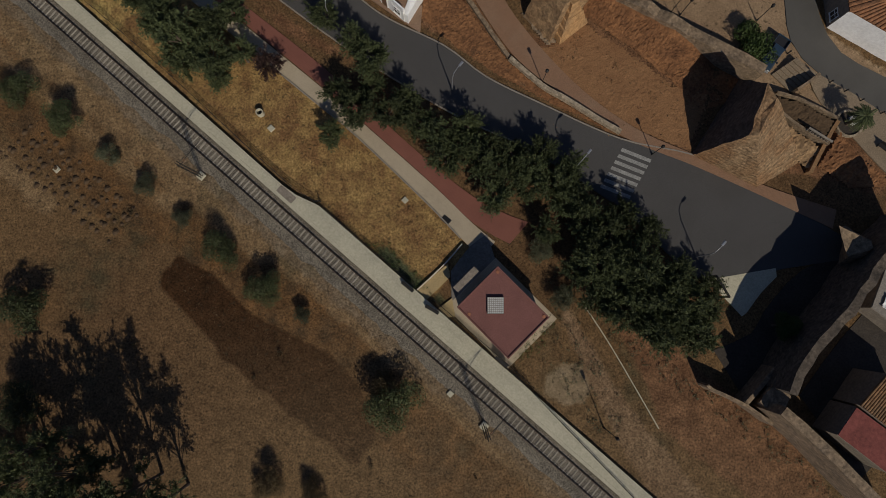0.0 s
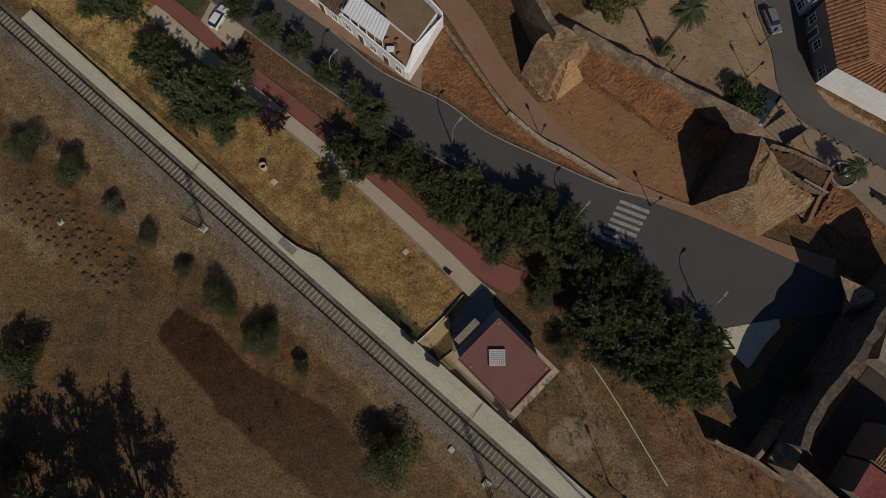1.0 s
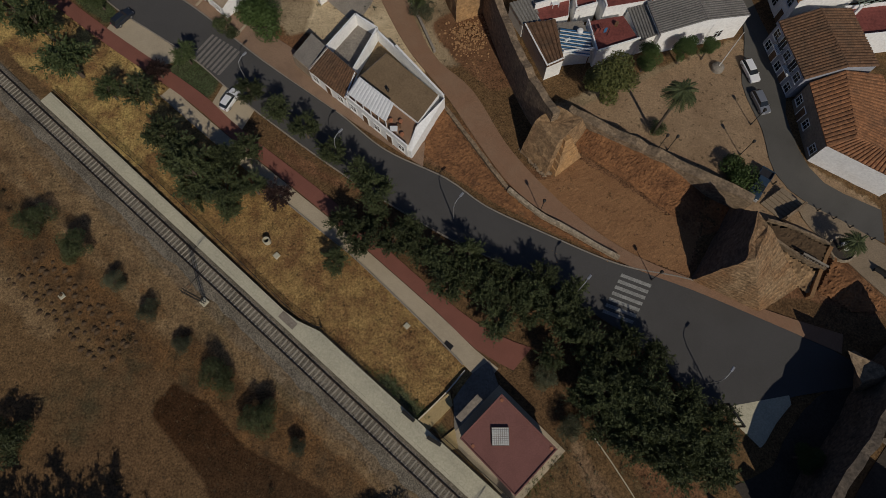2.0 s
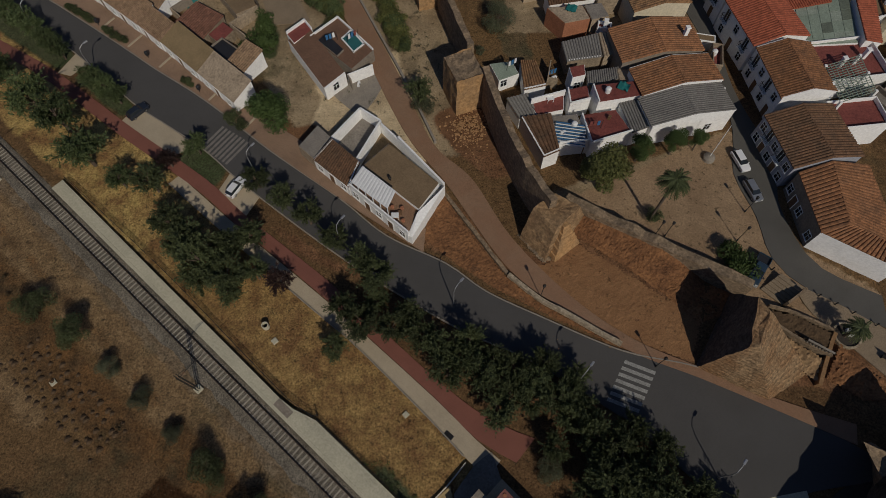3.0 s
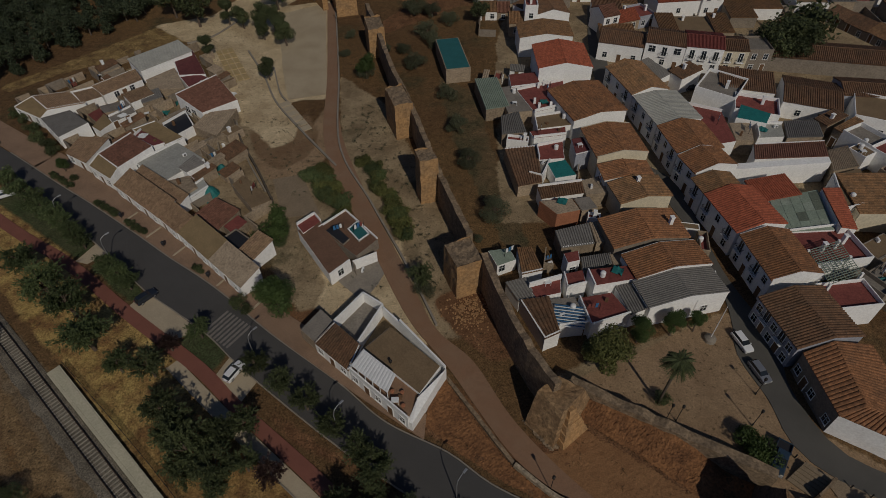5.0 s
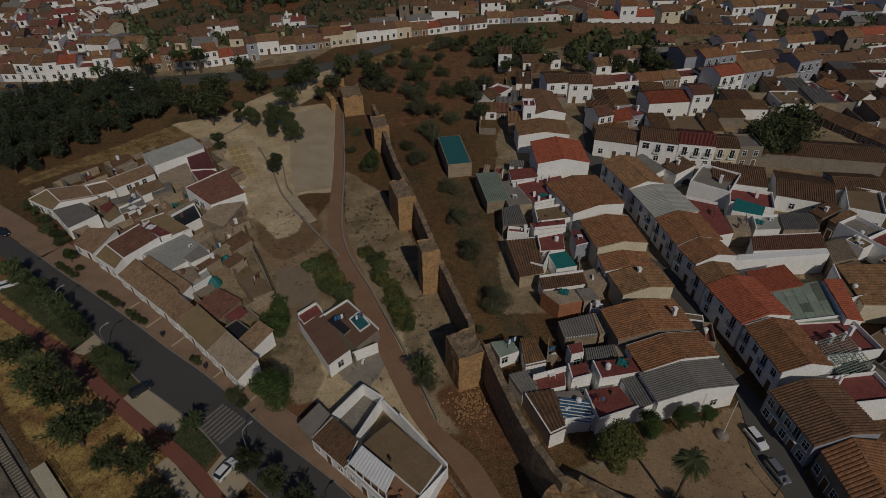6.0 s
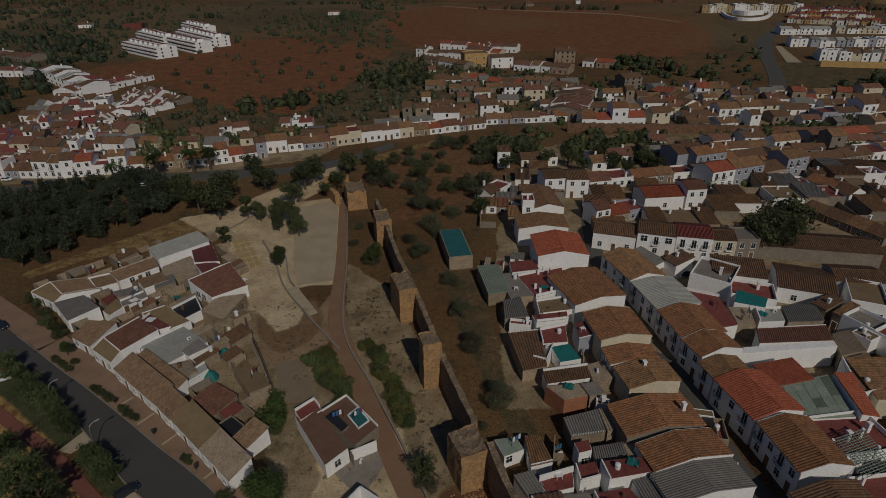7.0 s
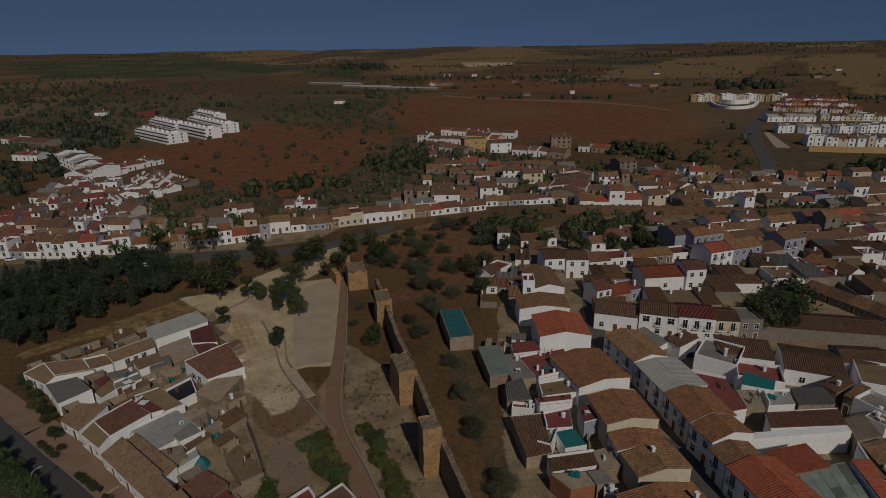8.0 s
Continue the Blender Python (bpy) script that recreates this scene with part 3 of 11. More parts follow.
SOILS = {
    "verge_grass": [band(-150, -30, 2.6, 13.5)],
    "verge_worn": [band(-30, 22, 2.6, 13.5)],
    "dry_grass": [[(-79.34, 152.93), (-59.07, 162.11), (-59.12, 150.44), (-94.45, 128.51), (-102.62, 120.36), (-105.64, 123.13)],
                  [(-52.40, -10.01), (-48.33, -10.65), (-49.34, -13.16), (-51.81, -14.40)], [(-45.89, -14.41), (-42.61, -14.42), (-43.04, -16.39), (-45.66, -16.39)],
                  [(-237.01, 2383.57), (695.28, 6572.36), (556.51, 3439.50), (91.97, 1542.70), (-119.95, 1471.41)], [(369.97, 1440.62), (1036.37, 2398.81), (1271.79, 2224.88), (514.82, 1063.41), (329.68, 1115.44)], [(1116.21, 1949.86), (1719.40, 2365.71), (488.73, 655.50), (590.64, 900.80)],
                  [(-1840.69, 4524.31), (-1490.09, 7092.51), (-790.54, 3748.48), (-1008.47, 2790.01)], [(-28.40, 209.12), (2.30, 233.95), (4.51, 225.75), (-20.19, 190.02)]],
    "red_soil": [[(-1.0, 58.2), (5.2, 59.4), (10.4, 53.0), (12.6, 46.2), (6.0, 45.4), (0.8, 50.8), (-2.2, 55.4)],
                 [(-4.30, 35.50), (-0.03, 43.31), (5.36, 37.17), (12.78, 32.44), (19.51, 39.72), (29.42, 32.75), (33.25, 28.64), (30.77, 18.02), (21.87, 19.88), (12.32, 25.60), (5.13, 29.61)],
                 [(20.22, -1.92), (22.4, -7.0), (24.37, -10.64), (25.43, -15.25), (33.97, -21.73), (39.0, -27.0), (46.0, -24.0), (41.5, -16.3), (37.0, -12.8), (31.22, -8.9), (26.6, -4.62), (20.62, 0.12)], [(-28.50, 40.95), (-22.59, 37.36), (-17.64, 33.88), (-6.78, 28.06), (-10.53, 28.89), (-20.70, 33.90)],
                 [(31.76, 16.86), (44.94, 15.36), (54.18, 12.47), (54.97, 18.21), (45.07, 22.67)], [(-23.35, 145.76), (-5.12, 173.27), (8.86, 168.30), (-14.20, 149.07)],
                 [(-31.82, 187.67), (-15.76, 215.50), (16.62, 233.19), (40.95, 236.10), (21.43, 188.25), (11.84, 163.52), (-12.93, 169.00)], [(-25.19, 54.42), (-20.10, 55.48), (-17.22, 52.76), (-21.33, 51.20)]],
    "pale_ground": [[(-80.08, 154.85), (-60.78, 162.16), (-33.06, 169.75), (-26.63, 115.92), (-35.72, 114.87), (-29.47, 102.41), (-31.78, 95.86), (-33.19, 91.67), (-37.19, 94.02), (-41.24, 104.41), (-43.79, 105.57), (-47.43, 115.15), (-61.27, 139.38)], [(59.42, 2222.9), (259.43, 2246.19), (199.76, 1879.34), (66.63, 1847.67)], [(-68.86, 150.74), (-61.40, 170.73), (-39.43, 200.12), (-35.10, 183.93), (-48.82, 161.77)],
                    [(-21.38, 63.30), (-12.72, 68.21), (-6.32, 54.23), (-11.37, 54.29), (-16.74, 56.44)], 
                    [(-22.16, 49.36), (-19.69, 59.54), (-7.99, 70.58), (-2.45, 46.32), (-11.91, 58.41)]],
    "green_grass": [[(-40.48, 49.25), (-36.80, 51.82), (-31.65, 47.17), (-33.46, 43.76)], [(-84.5, 86.8), (-74.9, 81.0), (-60.5, 69.8), (-62.3, 66.3), (-77.2, 76.6), (-86.0, 82.6)], [(-57.8, 67.2), (-48.2, 58.9), (-49.6, 56.4), (-59.8, 64.9)], [(-10.34, 7.11), (-7.58, 7.10), (-2.05, 1.63), (-3.41, 0.83)], [(-39.41, 46.87), (-32.54, 46.82), (-33.44, 43.50)], [(-2.12, -0.01), (-0.61, 1.35), (0.42, 0.26), (-1.16, -1.24)], [(-32.67, 69.82), (-30.24, 78.41), (-27.23, 73.91), (-28.01, 68.43)],
                    [(-1855.34, 2511.78), (-1743.56, 3177.28), (-1015.02, 2963.64), (-408.11, 1920.36), (-463.68, 1338.38), (-959.01, 1477.57)], [(-399.29, 1723.10), (-333.13, 2434.21), (-189.22, 1368.19), (-224.18, 1271.08)]],
    "tilled": [[(-35.42, 2.73), (-32.78, 5.64), (-28.89, 3.56), (-23.91, -1.24), (-13.53, -6.65), (-10.08, -10.0), (-8.12, -15.94), (-10.63, -19.73), (-20.88, -11.66), (-26.45, -7.33)]],
    "gravel": [band(-190, 90, -4.4, 0.8)],
    "rust_grass": [band(4, 64, -13.5, -5.6), band(-150, -8, -15.5, -10.5), band(-8, 18, -12.5, -7.5), band(-150, 40, -8.2, -7.2)],
    "track_soil": [[(-43.31, 106.69), (-38.26, 94.44), (-32.74, 89.68), (-27.45, 94.21), (-26.55, 102.31), (-31.14, 111.56), (-31.54, 99.89), (-35.58, 96.72), (-39.72, 102.61)], [(13.47, 2.17), (17.09, -4.62), (20.99, -11.3), (25.5, -17.21), (33.26, -26.15), (25.96, -26.16), (20.19, -15.91), (16.34, -7.98), (14.41, -2.6)]],
    "scrub": [[(-77.08, 416.30), (-30.95, 464.91), (68.52, 326.72), (52.22, 244.31), (-38.18, 249.39), (-127.17, 254.39)], [(-718.28, 956.04), (-307.49, 877.96), (-236.82, 1101.58), (-57.25, 681.80), (-204.48, 574.31), (-223.34, 430.05), (-323.22, 415.52)], [(273.42, 630.28), (299.57, 574.37), (214.34, 412.43), (198.23, 440.53)], [(217.79, 388.57), (307.15, 403.16), (232.82, 299.87), (180.56, 318.20)], [(-190.44, 2359.03), (2548.31, 3517.61), (3923.40, 5428.51), (-3764.90, 5124.45), (-2716.31, 3689.77)],
              [(1.02, 101.34), (10.04, 67.88), (16.10, 58.21), (11.38, 82.47), (6.59, 117.69), (-1.45, 126.09)]],
    "red_field": [[(-183.46, 363.17), (-203.87, 454.19), (-183.35, 543.19), (-115.97, 523.88), (-39.63, 459.95), (-44.04, 413.19), (-56.60, 336.23), (-69.89, 276.79), (-101.39, 278.75)], [(-56.00, 812.55), (86.32, 803.10), (249.45, 663.84), (231.83, 519.05), (188.65, 427.89), (124.82, 409.01), (49.72, 456.33), (-27.18, 479.80), (-64.92, 626.39)],
                  [(-236.72, 407.84), (-197.98, 440.28), (-179.70, 362.87), (-203.84, 347.42)], [(-150.39, 1080.61), (15.04, 1203.85), (372.85, 953.65), (308.19, 804.36), (11.26, 916.23)]],
    "tan_strip": [band(-150, 62, -9.5, -3.4), band(-150, -20, -20, -17.5)],
    "plaza_ground": [[(16.70, 41.88), (42.87, 53.96), (45.15, 35.65), (56.32, 27.45), (52.94, 18.76), (41.85, 24.48), (30.86, 33.17)], [(-44.12, 102.29), (-36.95, 93.06), (-33.07, 91.11), (-29.15, 101.98), (-26.44, 114.65), (-23.56, 95.70), (-25.76, 88.26), (-34.27, 86.65)]],
    "town_ground": [[(11.22, -10.65), (13.31, -7.31), (17.02, -7.98), (17.4, -10.0), (16.24, -12.63), (13.6, -12.4)], [(14.41, 43.02), (42.87, 53.96), (45.15, 35.65), (56.32, 27.45), (52.94, 18.76), (41.85, 24.48)], [(-177.48, 216.12), (-96.02, 226.95), (-36.37, 236.00), (-49.63, 206.75), (-83.58, 193.89), (-154.37, 184.50)], [(37.80, 216.50), (104.30, 250.70), (211.46, 270.20), (69.81, 73.34), (9.40, 74.30), (13.29, 140.15), (19.77, 172.52)], [(-90.09, 112.44), (-69.60, 143.65), (-33.70, 93.95), (-29.93, 68.46)], [(-25.45, 126.71), (-13.15, 113.10), (-3.54, 86.10), (5.18, 65.39), (8.41, 50.12), (-1.27, 49.29), (-8.75, 65.59), (-20.72, 93.70)], [(-35.13, 90.23), (-26.74, 93.82), (-14.93, 70.92), (-2.81, 45.71), (-18.79, 48.55), (-28.72, 63.40)]],
}
gx, gy = axis(-112, 112, 0.8, 4900), axis(-48, 190, 0.8, 4900)
X, Y = np.meshgrid(gx, gy)
radius = np.hypot(X, Y)
Z = np.clip((radius - 2200) / 2700, 0, 1) ** 1.5 * 26 - 0.02
Z += np.where(radius < 400, 0.05 * np.sin(X * 1.3 + 2 * np.sin(Y * 0.7)) * np.sin(Y * 1.1 + X * 0.4), 0)
far_roll = np.clip((radius - 900) / 1500, 0, 1)
Z += far_roll * 7 * (np.sin(X * 0.0031 + 1.0) * np.sin(Y * 0.0027) + 0.6 * np.sin(X * 0.0083 + Y * 0.004))
me = bpy.data.meshes.new("ground")
ny, nx = X.shape
idx = np.arange(nx * ny).reshape(ny, nx)
quads = np.stack([idx[:-1, :-1], idx[:-1, 1:], idx[1:, 1:], idx[1:, :-1]], -1).reshape(-1, 4)
me.vertices.add(nx * ny)
me.vertices.foreach_set("co", np.stack([X, Y, Z], -1).astype(np.float32).ravel())
me.loops.add(quads.size)
me.loops.foreach_set("vertex_index", quads.astype(np.int32).ravel())
me.polygons.add(len(quads))
me.polygons.foreach_set("loop_start", np.arange(0, quads.size, 4, dtype=np.int32))
me.polygons.foreach_set("use_smooth", np.ones(len(quads), bool))
me.update()
for k, (soil, polys) in enumerate(SOILS.items()):
    m = np.zeros(X.shape, bool)
    for poly in polys:
        m |= inside(X, Y, poly)
    m = m.astype(np.float32)
    sharp = m
    for _ in range(1 if soil == "tilled" else 2):
        p = np.pad(m, 1, mode="edge")
        m = (p[:-2, 1:-1] + p[2:, 1:-1] + p[1:-1, :-2] + p[1:-1, 2:] + 2 * p[1:-1, 1:-1]) / 6
    m = np.where(radius < 260, m, sharp)
    me.attributes.new(soil, "FLOAT", "POINT").data.foreach_set("value", m.ravel())
ground = new("ground", me)
tagged(ground, "dry brown fields, red soil and dusty town ground to the horizon", "ground", "", "structure")

gm = bpy.data.materials.new("earth")
gm.use_nodes = True
n_, l_ = gm.node_tree.nodes, gm.node_tree.links
gb = n_["Principled BSDF"]
gb.inputs["Roughness"].default_value, gb.inputs["Specular IOR Level"].default_value = 0.95, 0.1
geo_ = n_.new("ShaderNodeNewGeometry")


def gnoise(scale, detail=5.0, rough=0.6):
    t = n_.new("ShaderNodeTexNoise")
    t.inputs["Scale"].default_value, t.inputs["Detail"].default_value, t.inputs["Roughness"].default_value = scale, detail, rough
    l_.new(geo_.outputs["Position"], t.inputs["Vector"])
    return t.outputs[0]


def gmap(value, a, b, c, d):
    r = n_.new("ShaderNodeMapRange")
    for k, x in enumerate((a, b, c, d)):
        r.inputs[k + 1].default_value = x
    l_.new(value, r.inputs[0])
    return r.outputs[0]


def gmath(op, a, b):
    m = n_.new("ShaderNodeMath")
    m.operation = op
    for k, x in enumerate((a, b)):
        if isinstance(x, float):
            m.inputs[k].default_value = x
        else:
            l_.new(x, m.inputs[k])
    return m.outputs[0]


def gmix(fac, a, b):
    m = n_.new("ShaderNodeMix")
    m.data_type = "RGBA"
    l_.new(fac, m.inputs[0])
    for k, x in ((6, a), (7, b)):
        if isinstance(x, tuple):
            m.inputs[k].default_value = (*x, 1)
        else:
            l_.new(x, m.inputs[k])
    return m.outputs[2]


patches, grain, broad, specks = gnoise(0.16), gnoise(3.6, 9.0, 0.82), gnoise(0.02), gnoise(0.8, 6.0, 0.7)
blotch = gnoise(0.33, 6.0, 0.65)
COLOURS = {"verge_grass": ((0.42, 0.295, 0.105), (0.205, 0.112, 0.048)), "verge_worn": ((0.32, 0.205, 0.078), (0.18, 0.098, 0.042)), "dry_grass": ((0.30, 0.205, 0.085), (0.145, 0.09, 0.042)), "red_soil": ((0.20, 0.105, 0.054), (0.135, 0.068, 0.035)), "pale_ground": ((0.60, 0.475, 0.295), (0.43, 0.325, 0.195)),
           "green_grass": ((0.055, 0.07, 0.03), (0.07, 0.075, 0.038)), "tilled": ((0.058, 0.028, 0.012), (0.04, 0.02, 0.009)), "scrub": ((0.145, 0.098, 0.052), (0.08, 0.068, 0.036)),
           "red_field": ((0.22, 0.1, 0.046), (0.155, 0.068, 0.034)), "town_ground": ((0.35, 0.265, 0.16), (0.22, 0.16, 0.095)), "plaza_ground": ((0.325, 0.222, 0.132), (0.255, 0.17, 0.1)), "tan_strip": ((0.24, 0.158, 0.08), (0.165, 0.105, 0.053)), "rust_grass": ((0.165, 0.088, 0.036), (0.085, 0.052, 0.026)), "gravel": ((0.20, 0.15, 0.095), (0.165, 0.115, 0.068)), "track_soil": ((0.225, 0.148, 0.085), (0.19, 0.118, 0.066))}
colour = gmix(gmap(patches, 0.35, 0.65, 0.0, 1.0), (0.138, 0.08, 0.038), (0.1, 0.058, 0.029))
colour = gmix(gmap(broad, 0.42, 0.6, 0.0, 1.0), colour, (0.155, 0.094, 0.043))
LATE = ("verge_grass", "verge_worn", "dry_grass", "red_field", "plaza_ground", "pale_ground", "tilled", "red_soil", "track_soil", "green_grass")


def lay(colour, soil, ragged):
    one, two = COLOURS[soil]
    at_ = n_.new("ShaderNodeAttribute")
    at_.attribute_name = soil
    edge = gmath("ADD", at_.outputs["Fac"], gmath("MULTIPLY", gmath("SUBTRACT", specks, 0.5), ragged))
    return gmix(gmap(edge, 0.35, 0.65, 0.0, 1.0), colour, gmix(gmap(blotch if soil in ("verge_grass", "verge_worn", "dry_grass", "red_soil", "tan_strip", "rust_grass", "gravel") else patches, 0.38, 0.62, 0.0, 1.0), one, two))


for soil in COLOURS:
    if soil not in LATE:
        colour = lay(colour, soil, 0.9)
scrubby = gnoise(0.055, 7.0, 0.72)
colour = gmix(gmap(scrubby, 0.54, 0.66, 0.0, 0.75), colour, (0.062, 0.056, 0.03))
# a patchwork of far fields
cells_ = n_.new("ShaderNodeTexVoronoi")
cells_.inputs["Scale"].default_value = 0.0042
warp = n_.new("ShaderNodeVectorMath")
warp.operation = "MULTIPLY"
warp.inputs[1].default_value = (1.0, 0.55, 0.0)
l_.new(geo_.outputs["Position"], warp.inputs[0])
l_.new(warp.outputs[0], cells_.inputs["Vector"])
split = n_.new("ShaderNodeSeparateColor")
l_.new(cells_.outputs["Color"], split.inputs[0])
dist = n_.new("ShaderNodeVectorMath")
dist.operation = "LENGTH"
l_.new(geo_.outputs["Position"], dist.inputs[0])
away = gmap(dist.outputs["Value"], 500.0, 800.0, 0.0, 0.85)
kinds = gmix(gmap(split.outputs[0], 0.30, 0.31, 0.0, 1.0), (0.105, 0.075, 0.042), (0.20, 0.135, 0.07))
kinds = gmix(gmap(split.outputs[0], 0.55, 0.56, 0.0, 1.0), kinds, (0.14, 0.07, 0.04))
kinds = gmix(gmap(split.outputs[0], 0.72, 0.73, 0.0, 1.0), kinds, (0.07, 0.066, 0.038))
kinds = gmix(gmap(split.outputs[0], 0.88, 0.89, 0.0, 1.0), kinds, (0.26, 0.19, 0.10))
colour = gmix(gmath("MULTIPLY", away, gmap(split.outputs[1], 0.35, 0.4, 0.0, 1.0)), colour, kinds)
furrow = n_.new("ShaderNodeTexWave")
furrow.inputs["Scale"].default_value, furrow.inputs["Distortion"].default_value = 0.05, 1.5
l_.new(geo_.outputs["Position"], furrow.inputs["Vector"])
colour = gmix(gmath("MULTIPLY", away, gmap(furrow.outputs["Fac"], 0.7, 0.95, 0.0, 0.35)), colour, (0.08, 0.06, 0.036))
for soil in LATE:
    colour = lay(colour, soil, 0.2 if soil == "tilled" else 0.4)
strips = gnoise(0.0045, 2.0, 0.4)
colour = gmix(gmap(strips, 0.5, 0.56, 0.0, 0.35), colour, (0.19, 0.13, 0.07))
weeds = gnoise(1.5, 3.0, 0.6)
colour = gmix(gmap(weeds, 0.60, 0.67, 0.0, 0.6), colour, (0.05, 0.038, 0.022))
pale = gnoise(2.1, 4.0, 0.7)
colour = gmix(gmap(pale, 0.64, 0.72, 0.0, 0.35), colour, (0.33, 0.24, 0.14))
hs = n_.new("ShaderNodeHueSaturation")
l_.new(colour, hs.inputs["Color"])
# trodden and paved ground is smoother than the fields
trodden = None
for soil in ("town_ground", "plaza_ground", "pale_ground"):
    at_ = n_.new("ShaderNodeAttribute")
    at_.attribute_name = soil
    trodden = at_.outputs["Fac"] if trodden is None else gmath("MAXIMUM", trodden, at_.outputs["Fac"])
rough_ = gmath("SUBTRACT", gmath("MULTIPLY", gmap(grain, 0.36, 0.64, 0.3, 1.7), gmap(specks, 0.32, 0.68, 0.7, 1.3)), 1.0)
l_.new(gmath("ADD", gmath("MULTIPLY", rough_, gmap(trodden, 0.0, 1.0, 1.0, 0.42)), 1.0), hs.inputs["Value"])
l_.new(hs.outputs[0], gb.inputs["Base Color"])
bp = n_.new("ShaderNodeBump")
bp.inputs["Strength"].default_value, bp.inputs["Distance"].default_value = 0.5, 0.2
l_.new(grain, bp.inputs["Height"])
l_.new(bp.outputs[0], gb.inputs["Normal"])
me.materials.append(gm)

# ---- roads and paths ----
R = rail_xy
ribbon("road", [(-160, 144), (-89.4, 96.7), (-81.8, 91.4), (-73.9, 85.8), (-66.5, 80.8), (-59.5, 75.8), (-52.9, 71.0), (-46.5, 66.2), (-40.7, 62.2), (-35.1, 57.9), (-26.28, 50.4), (-15.30, 42.05), (-8.41, 36.15), (-0.20, 31.88), (4.95, 27.92), (11.72, 24.47), (21.73, 19.88), (30.40, 17.88), (38.43, 14.46), (44.88, 10.03), (50.55, 6.45)],
       [(-165, 137), (-86.0, 89.6), (-74.9, 81.2), (-67.0, 75.2), (-60.5, 70.0), (-54.2, 64.6), (-48.1, 59.2), (-42.0, 55.0), (-35.8, 50.6), (-28.4, 44.0), R(-8.4, 20.2), R(2, 21.6), R(12, 23.5), R(20, 25.6), R(33, 27.2), (31.25, 2.34), (40.89, 3.79), (49.90, 5.19)],
       0.10, 0.3, ASPHALT, label="dark asphalt road bending past the town wall", category="road")
ribbon("pavement_north", [(-158, 149), (-88.0, 102.0), (-77.5, 95.5), (-66.6, 87.2), (-54.0, 77.8), (-43.2, 69.2), (-37.6, 64.6), (-30.5, 58.6), R(-21, 30.2), R(-3, 30.8)],
       [(-159.9, 144.2), (-89.3, 96.9), (-81.7, 91.6), (-73.8, 86.0), (-66.4, 81.0), (-59.4, 76.0), (-52.8, 71.2), (-46.4, 66.4), (-40.6, 62.4), (-35.0, 58.1), (-26.2, 50.6), (-15.2, 42.15), (-3.2, 33.6)], 0.22, 0.4, PINKPAVE, label="reddish brick pavement along the road", category="pavement")
ribbon("brick_street", [(-33.79, 167.59), (-28.28, 126.78), (-25.72, 101.90), (-21.05, 86.42), (-13.95, 70.90), (-6.30, 53.72), (-0.03, 44.42), (8.2, 31.1), (15.4, 25.1), (22.49, 20.0), (30.53, 16.59), (38.14, 13.08), (47.21, 8.71)],
       [(-31.35, 167.51), (-25.73, 126.72), (-21.81, 101.82), (-14.51, 81.29), (-7.28, 64.33), (-2.09, 51.68), (3.59, 45.33), (8.78, 35.85), (16.11, 27.14), (23.47, 21.35), (31.41, 17.66), (39.04, 14.11), (47.81, 11.02)],
       0.16, 0.4, BRICKPAVE, label="dusty brick street climbing beside the town wall", category="street", step=1.5)
ribbon("cycle_path", [R(-150, 4.5), R(-89, 10.2), R(-67.7, 13.4), R(-49, 14.7), R(-32.4, 16.2), R(-23.8, 16.0), R(-8.3, 16.6), R(1, 16.4), R(12.9, 16.2), R(20, 16.8), R(25, 18.5)],
       [R(-150, 2.6), R(-89, 8.2), R(-67.7, 11.4), R(-49, 12.7), R(-32.4, 14.2), R(-23.8, 14.2), R(-8.3, 14.6), R(1, 14.6), R(12.9, 14.4), R(20, 14), R(25, 15)],
       0.10, 0.3, REDPATH, label="dull red cycle path through dry grass", category="path")
ribbon("footpath", [R(-36, 14.1), R(-23, 14.1), R(-6, 14.5), R(1, 14.5), R(13.6, 14.3), R(20, 13.9), R(23.5, 14.0)],
       [R(-36, 12.3), R(-23, 12.3), R(-6, 12.6), R(1, 12.8), R(13.6, 12.2), R(20, 11.6), R(23.5, 11.4)], 0.085, 0.3, PATHPALE, label="pale gravel footpath beside the cycle path", category="path")
ribbon("parking_bay", [(-48.0, 59.0), (-42.0, 54.8), (-36.9, 51.2)], [(-49.6, 56.2), (-45.2, 53.0), (-40.6, 49.6)], 0.085, 0.3, PATHPALE, label="pale concrete parking strip beside the road", category="parking")
ribbon("parking_bay_west", [(-60.6, 69.9), (-57.9, 67.6)], [(-62.3, 65.9), (-60.0, 65.2)], 0.085, 0.3, PATHPALE, label="pale concrete parking strip by the verge", category="parking")
ribbon("parking_bay_east", [(-31.39, 46.67), (-29.14, 44.70), (-26.57, 42.49)], [(-32.96, 42.90), (-30.65, 40.92), (-28.35, 38.81)], 0.085, 0.3, PATHPALE, label="pale concrete parking strip with a white car", category="parking")
ribbon("town_street", [(40.72, 162.93), (35.49, 125.12), (38.55, 88.85), (42.86, 67.41), (42.81, 53.66), (41.25, 46.14), (42.84, 38.93), (43.42, 32.59), (47.10, 27.94), (55.59, 22.62)],
       [(44.07, 162.81), (37.04, 100.58), (43.45, 83.56), (44.63, 62.42), (46.84, 51.62), (46.87, 43.52), (46.44, 41.34), (47.28, 35.71), (49.64, 31.00), (56.21, 27.13)],
       0.10, 0.3, ASPHALT_OLD, label="narrow grey town street between houses", category="street")
